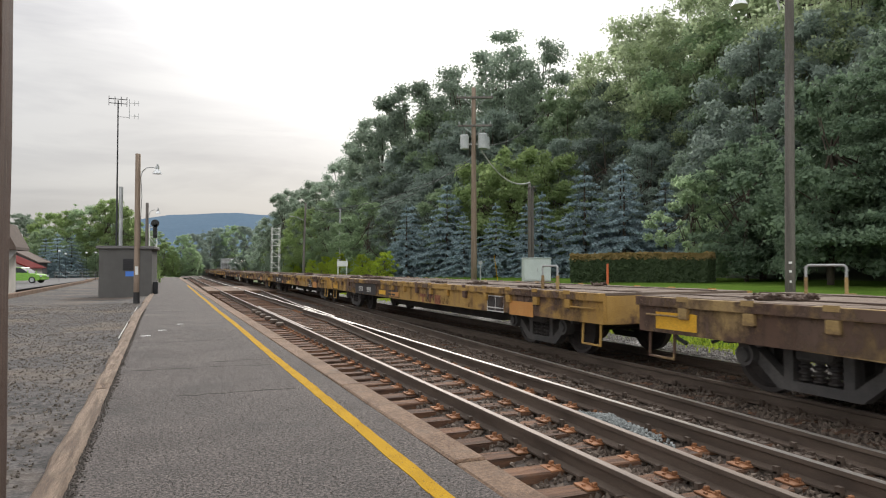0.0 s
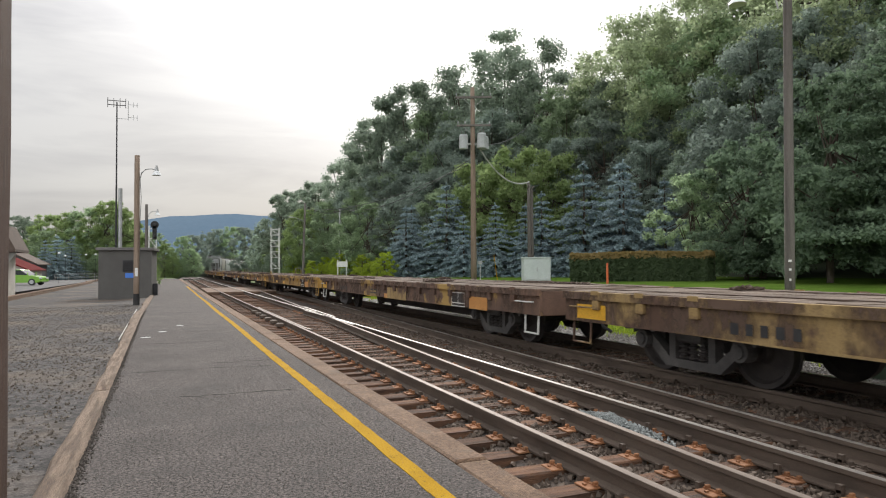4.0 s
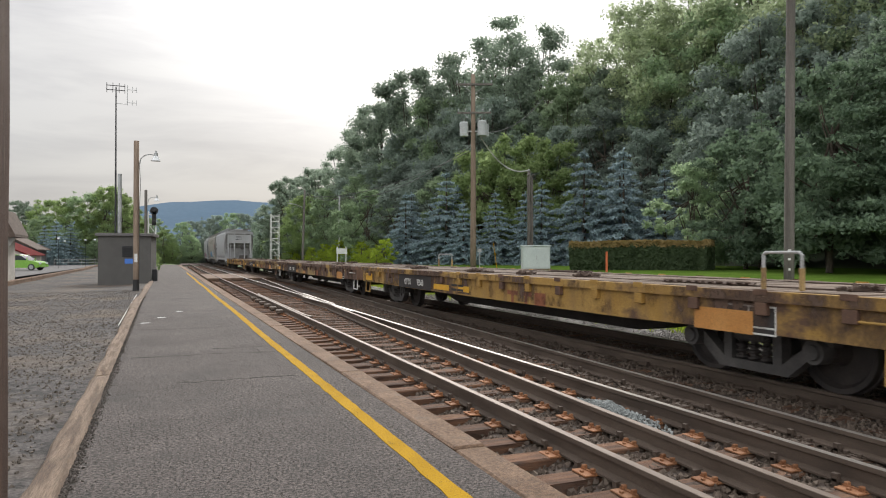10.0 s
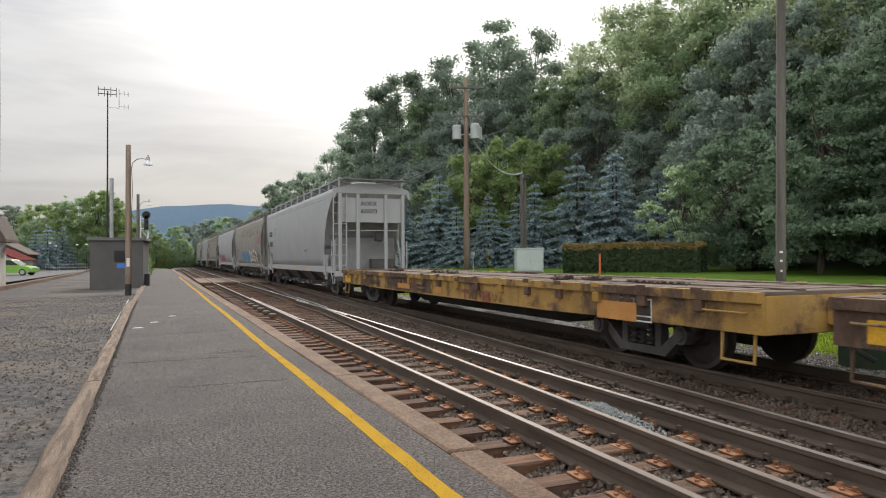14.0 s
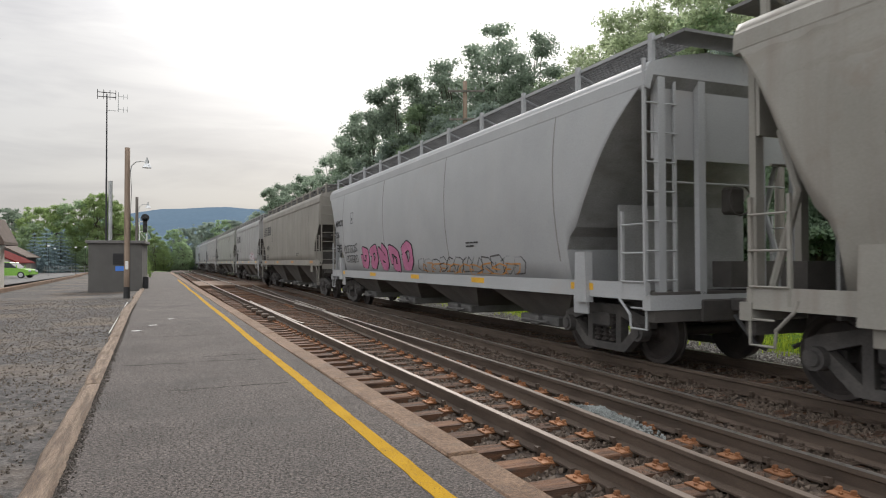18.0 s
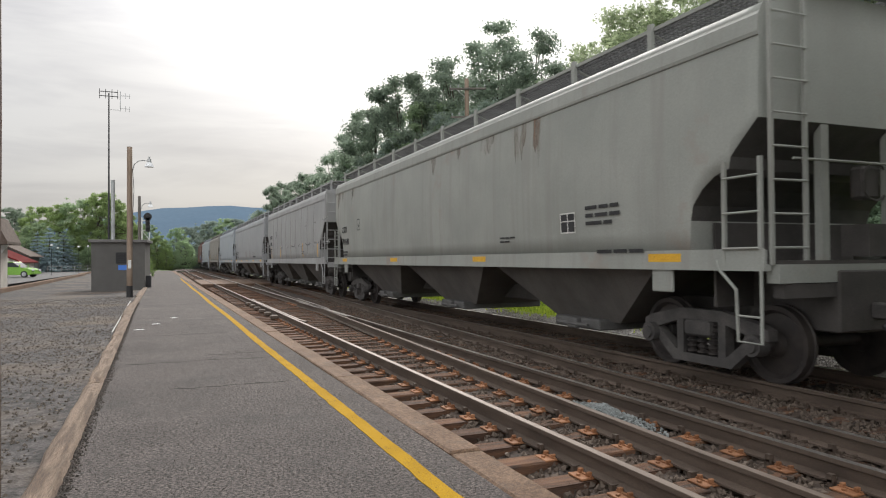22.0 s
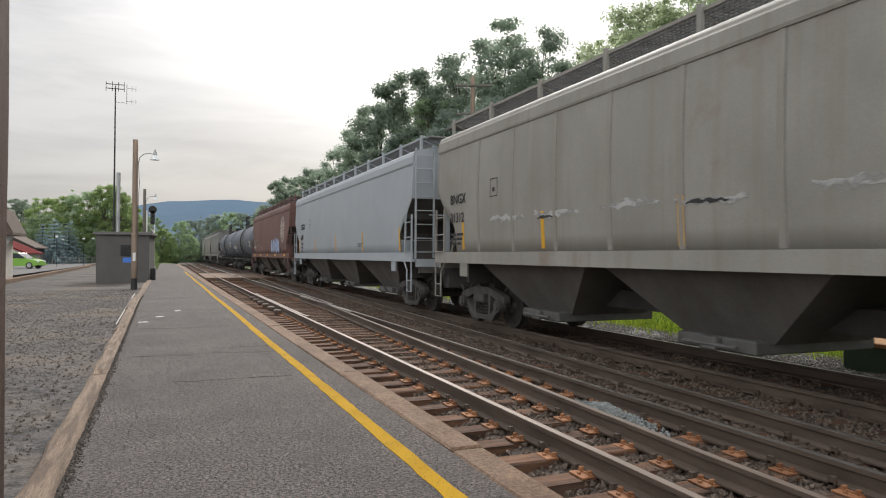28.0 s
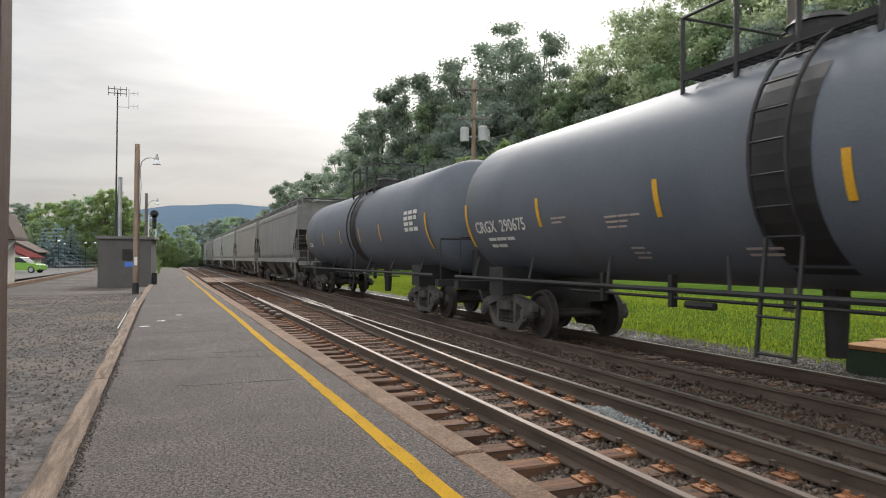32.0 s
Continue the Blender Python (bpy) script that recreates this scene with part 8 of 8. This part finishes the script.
striped_emblem(c, f, h, 0.6)
hopper_marks(c, f, h, ("", "296772"), 0.34, 2.62, 1.75)
reflectors(c, f, h, n=4, mt="mark_dull")
c, f, h = place(hopper(span("p", "q"), M["hop_grey"], "flat", 3, 8, 5, "grey covered hopper with a dark emblem and pink outlined shapes"), "p", "q")
striped_emblem(c, f, h, 0.5)
hopper_marks(c, f, h, ("298327",), 0.26, 2.30, 1.2)
sprayed(c, f, -h + 5.75, 1.40, 2.6, 0.86, "spray_frost", "spray_red", 14, 4, 0.30)
reflectors(c, f, h, n=4)
c, f, h = place(hopper(span("q", "r"), M["hop_green"], "flat", 3, 0, 6, "grey-green covered hopper with rust runs below the roof edge"), "q", "r")
hopper_marks(c, f, h, ("CITX", "701640"), 0.30, 2.42, 1.0)
bars(c, f, -h + 3.75, 2.20, [(0.3, 0.22, 0.2), (0.2, 0.3, 0.24), (0.4, 0.2)], 0.055, 0.06, "letter_black")
bm = bmesh.new()
side_strip(bm, f, -h + 4.05, -h + 4.45, 1.88, 2.18, 0.005, 1)
st = part("stencil_panel", bm, M["letter_black"], c, "black stencil panel with white frames")
bm = bmesh.new()
for a0, b0, z0, z1 in ((4.04, 4.46, 1.87, 1.89), (4.04, 4.46, 2.17, 2.19), (4.04, 4.06, 1.87, 2.19), (4.44, 4.46, 1.87, 2.19), (4.24, 4.26, 1.87, 2.19), (4.04, 4.46, 2.05, 2.065)):
    side_strip(bm, f, -h + a0, -h + b0, z0, z1, 0.007, 1)
part("stencil_frame", bm, M["letter_white"], st)
bars(c, f, -h + 3.4, 1.55, [(0.35, 0.3, 0.3)], 0.05, 0.05, "letter_black", 0.09)
for y, w, hh in ((0.15, 0.5, 0.7), (0.8, 0.25, 0.5), (2.2, 0.22, 0.75), (9.5, 0.3, 0.5), (13.6, 0.45, 0.9), (14.3, 0.25, 1.3), (12.2, 0.6, 0.45), (11.0, 0.2, 0.4)):
    drip(c, f, h - 0.6 - y - w, h - 0.6 - y, EAVE - 0.27, hh, int(y * 10))
reflectors(c, f, h, n=4)
c, f, h = place(hopper(span("r", "s"), M["hop_grey"], "flat", 3, 9, 7, "grey covered hopper with pale rubbed patches and orange strips", 9, "rib"), "r", "s")
hopper_marks(c, f, h, ("BNGX", "31082"), 0.27, 2.70, 1.1)


def rubbed(car, prof, hb, seed):
    r = random.Random(seed)
    for k in range(8):
        y = hb - 3.4 - k * 1.78 + r.uniform(-0.25, 0.25)
        smear(car, prof, y, 2.18 + r.uniform(-0.03, 0.05), r.uniform(0.9, 1.5), 0.15, "scuff", seed * 20 + k, 0.006)
        if k % 2:
            smear(car, prof, y - 0.2, 2.15, r.uniform(0.6, 1.0), 0.075, "letter_black", seed * 40 + k, 0.009)
        if k > 4:
            smear(car, prof, y, 2.75 + 0.05 * k, r.uniform(0.6, 1.3), 0.10, "scuff", seed * 60 + k, 0.006)


rubbed(c, f, h, 3)
reflectors(c, f, h, True, 5)
c, f, h = place(hopper(span("s", "t"), M["hop_silver"], "flat", 3, 0, 8, "grey smooth-sided covered hopper with small red and black print"), "s", "t")
bars(c, f, h - 1.8, 2.75, [(0.4,), (0.5,)], 0.18, 0.1, "hop_dark")
tag(c, f, h - 1.9, 1.75, 1.5, 0.45, "letter_black", 15, 4, 0.045)
for z in (2.05, 2.35, 3.2, 3.45):
    bm = bmesh.new()
    side_strip(bm, f, -h + 8.2, h - 3.2, z, z + 0.022, 0.008, 1)
    part("side_bead", bm, M["hop_white"], c)
lettering("DO NOT HAMMER ON CAR", 0.14, "letter_black", c, -h + 6.5, 1.72, -f(1.75) - 0.012, 0.002)
bars(c, f, -h + 6.5, 2.02, [(0.4, 0.25), (0.3, 0.35, 0.3, 0.2)], 0.04, 0.05, "hop_dark")
for yy in (-h + 8.4, -h + 10.8):
    bars(c, f, yy, 2.12, [(0.45,), (0.3, 0.3), (0.4, 0.3), (0.3, 0.4), (0.35, 0.2)], 0.035, 0.045, "letter_faded")
reflectors(c, f, h, n=5)
c, f, h = place(hopper(span("t", "t2"), M["hop_blue"], "flat", 3, 0, 9, "pale blue-grey covered hopper with rust near the roof edge"), "t", "t2")
tag(c, f, h - 2.0, 2.0, 1.0, 0.5, "letter_black", 17, 3, 0.045)
for y, w, hh in ((0.6, 0.5, 0.35), (1.8, 0.3, 0.3), (3.2, 0.4, 0.4)):
    drip(c, f, -h + 0.6 + y, -h + 0.6 + y + w, EAVE - 0.27, hh, int(y * 10))
reflectors(c, f, h)
c, f, h = place(hopper(span("t2", "u"), M["hop_beige"], "flat", 3, 9, 10, "dusty tan covered hopper with pale rubbed patches and orange strips", 9, "rib"), "t2", "u")
hopper_marks(c, f, h, ("BNGX", "31312"), 0.30, 2.62, 0.8)
rubbed(c, f, h, 5)
reflectors(c, f, h, True, 5)
c, f, h = place(hopper(span("u", "v"), M["hop_blue"], "flat", 3, 0, 11, "clean pale blue-white covered hopper with upright orange strips"), "u", "v")
hopper_marks(c, f, h, ("CGGX", "6071"), 0.36, 2.66, 1.55, small=False)
for k, word in enumerate(("LD LMT", "LT WT", "CU FT")):
    lettering(word, 0.15, "letter_black", c, h - 2.15, 1.96 - 0.18 * k, -f(1.9) - 0.012, 0.002)
reflectors(c, f, h, True, 5, first=1.6)
c, f, h = place(hopper(span("v", "w"), M["hop_red"], "flat", 3, 0, 12, "red-brown covered hopper with a round emblem and blue sprayed shapes"), "v", "w")
hopper_marks(c, f, h, ("", "478093"), 0.40, 2.40, 0.9, "letter_pale")
bars(c, f, h - 1.45, 2.22, [(0.22, 0.24, 0.2, 0.17)], 0.33, 0.05, "hop_tan")
sprayed(c, f, -1.25, 1.52, 1.65, 0.98, "spray_pale", "spray_blue", 19, 2, 0.34)
sprayed(c, f, -2.95, 1.52, 1.65, 1.02, "spray_pale", "spray_blue", 20, 2, 0.34)
tag(c, f, h - 3.1, 1.72, 1.5, 0.5, "letter_pale", 21, 5, 0.018)
tag(c, f, h - 5.1, 1.68, 0.4, 0.42, "letter_pale", 22, 1, 0.025)
bm = bmesh.new()
ec, ez = -5.80, 2.90
for k in range(36):
    a0, a1 = 2 * math.pi * k / 36, 2 * math.pi * (k + (0.78 if k % 9 else 0.3)) / 36
    for q0, q1 in ((0.56, 0.70), (0.715, 0.75)):
        bm.faces.new([bm.verts.new((-f(ez + q * math.sin(a)) - 0.008, ec + q * math.cos(a), ez + q * math.sin(a))) for a, q in ((a0, q0), (a1, q0), (a1, q1), (a0, q1))])
for k in range(4):
    for j in range(6):
        a0, a1 = math.pi / 2 * k + 0.20 + j * 0.195, math.pi / 2 * k + 0.20 + (j + 1) * 0.195
        bm.faces.new([bm.verts.new((-f(ez + q * math.sin(a)) - 0.008, ec + q * math.cos(a), ez + q * math.sin(a))) for a, q in ((a0, 0.16), (a1, 0.16), (a1, 0.50), (a0, 0.50))])
side_strip(bm, f, ec - 0.50, ec + 0.50, ez - 0.05, ez + 0.05, 0.010, 1)
part("emblem", bm, M["letter_pale"], c, "round pale emblem with a cross")
bm = bmesh.new()
side_strip(bm, f, -5.1, -4.72, 1.60, 1.92, 0.006, 1)
part("stencil_panel", bm, M["letter_black"], c, "black stencil panel")
reflectors(c, f, h, n=5)
c, f, h = place(tankcar(span("w", "x"), 1, "black tank car with orange reflective strips and white stencils"), "w", "x")
lettering("CRGX  290675", 0.34, "letter_white", c, 7.06, 2.05, -f(2.05) - 0.016, 0.003, lean=0.31)
bars(c, f, 6.6, 1.88, [(0.3, 0.4, 0.3), (0.25, 0.35)], 0.06, 0.07, "letter_white")
bars(c, f, -2.1, 2.75, [(0.16, 0.14), (0.16, 0.3)], 0.035, 0.04, "letter_pale")
bars(c, f, 0.1, 1.62, [(0.3, 0.2), (0.2, 0.26)], 0.03, 0.04, "letter_pale")
bars(c, f, 4.0, 2.18, [(0.2, 0.24), (0.3,)], 0.03, 0.04, "letter_pale")
bars(c, f, 2.5, 2.12, [(0.3, 0.25, 0.22), (0.3, 0.2), (0.24, 0.2)], 0.03, 0.045, "letter_pale")
bars(c, f, 2.2, 1.66, [(0.3,), (0.24, 0.1), (0.3,)], 0.03, 0.04, "letter_pale")
bars(c, f, -5.95, 2.50, [(0.2, 0.2, 0.2), (0.22, 0.18, 0.2), (0.2, 0.2, 0.2), (0.18, 0.22, 0.2), (0.2, 0.2, 0.2)], 0.075, 0.03, "letter_white")
c, f, h = place(tankcar(span("x", "x2"), 2, "dark grey tank car with orange strips and a stencilled panel"), "x", "x2")
lettering("CRGX", 0.26, "letter_white", c, h - 1.3, 2.05, -f(2.05) - 0.016, 0.003, lean=0.31)
bars(c, f, -h + 2.4, 2.7, [(0.3, 0.3, 0.3), (0.3, 0.35, 0.2), (0.35, 0.3), (0.3, 0.3, 0.3)], 0.10, 0.05, "letter_white")
end = STOPS["x2"]
for k, (pt, L, label) in enumerate((("hop_dark", 17.4, "dark grey covered hopper streaked with dirt"), ("hop_beige", 17.8, "dirty beige covered hopper car"), ("hop_green", 17.8, "plain grey-green covered hopper car"),
                                    ("hop_grey", 18.0, "plain grey covered hopper car"), ("hop_dark", 18.0, "dark grey covered hopper streaked with dirt"), ("hop_white", 18.4, "plain pale grey covered hopper car"), ("hop_grey", 18.0, "plain grey covered hopper car"))):
    c, f, h = hopper(L / 2, M[pt], "flat", 3, 8 if k != 2 else 0, 30 + k, label)
    hopper_marks(c, f, h, (), 0.27, 2.6, 1.1)
    add(c, end, end + L)
    end += L


# ---------------------------------------------------------------- what moves
def car_pose(s):
    x, y, a = track_at(s, TRAIN_X)
    return pose(x, y, 0, 0, 0, -math.degrees(a))


def motions():
    for car, s0 in CARS:
        if s0 < STRAIGHT:
            rows = [(0.0, car_pose(s0)), (32.0, car_pose(s0 - SPEED * 32.0))]
        else:
            rows = [(t, car_pose(s0 - SPEED * t)) for t in range(0, 33)]
        walk(car, rows)
    starts = {c.name: s for c, s in CARS}
    for w, car, at in WHEELSETS:
        # the wheels turn as the car rolls past; far off they are not seen to
        t0 = max(0.0, (starts[car.name] - 34.0) / SPEED)
        t1 = min(32.0, (starts[car.name] + 6.0) / SPEED)
        if t1 <= t0 + 0.2:
            walk(w, [(0.0, Matrix.Translation(at)), (32.0, Matrix.Translation(at))])
            continue
        n0, n1 = math.ceil(t0 * FPS), math.floor(t1 * FPS)
        times = ([0.0] if n0 > 0 else []) + [n / FPS for n in range(n0, n1 + 1)] + ([32.0] if n1 < 32 * FPS else [])
        rows = []
        for t in times:
            a = SPEED * (min(max(t, n0 / FPS), n1 / FPS) - n0 / FPS) / 0.457
            rows.append((t, Matrix.Translation(at) @ Matrix.Rotation(a, 4, "X")))
        walk(w, rows)


motions()
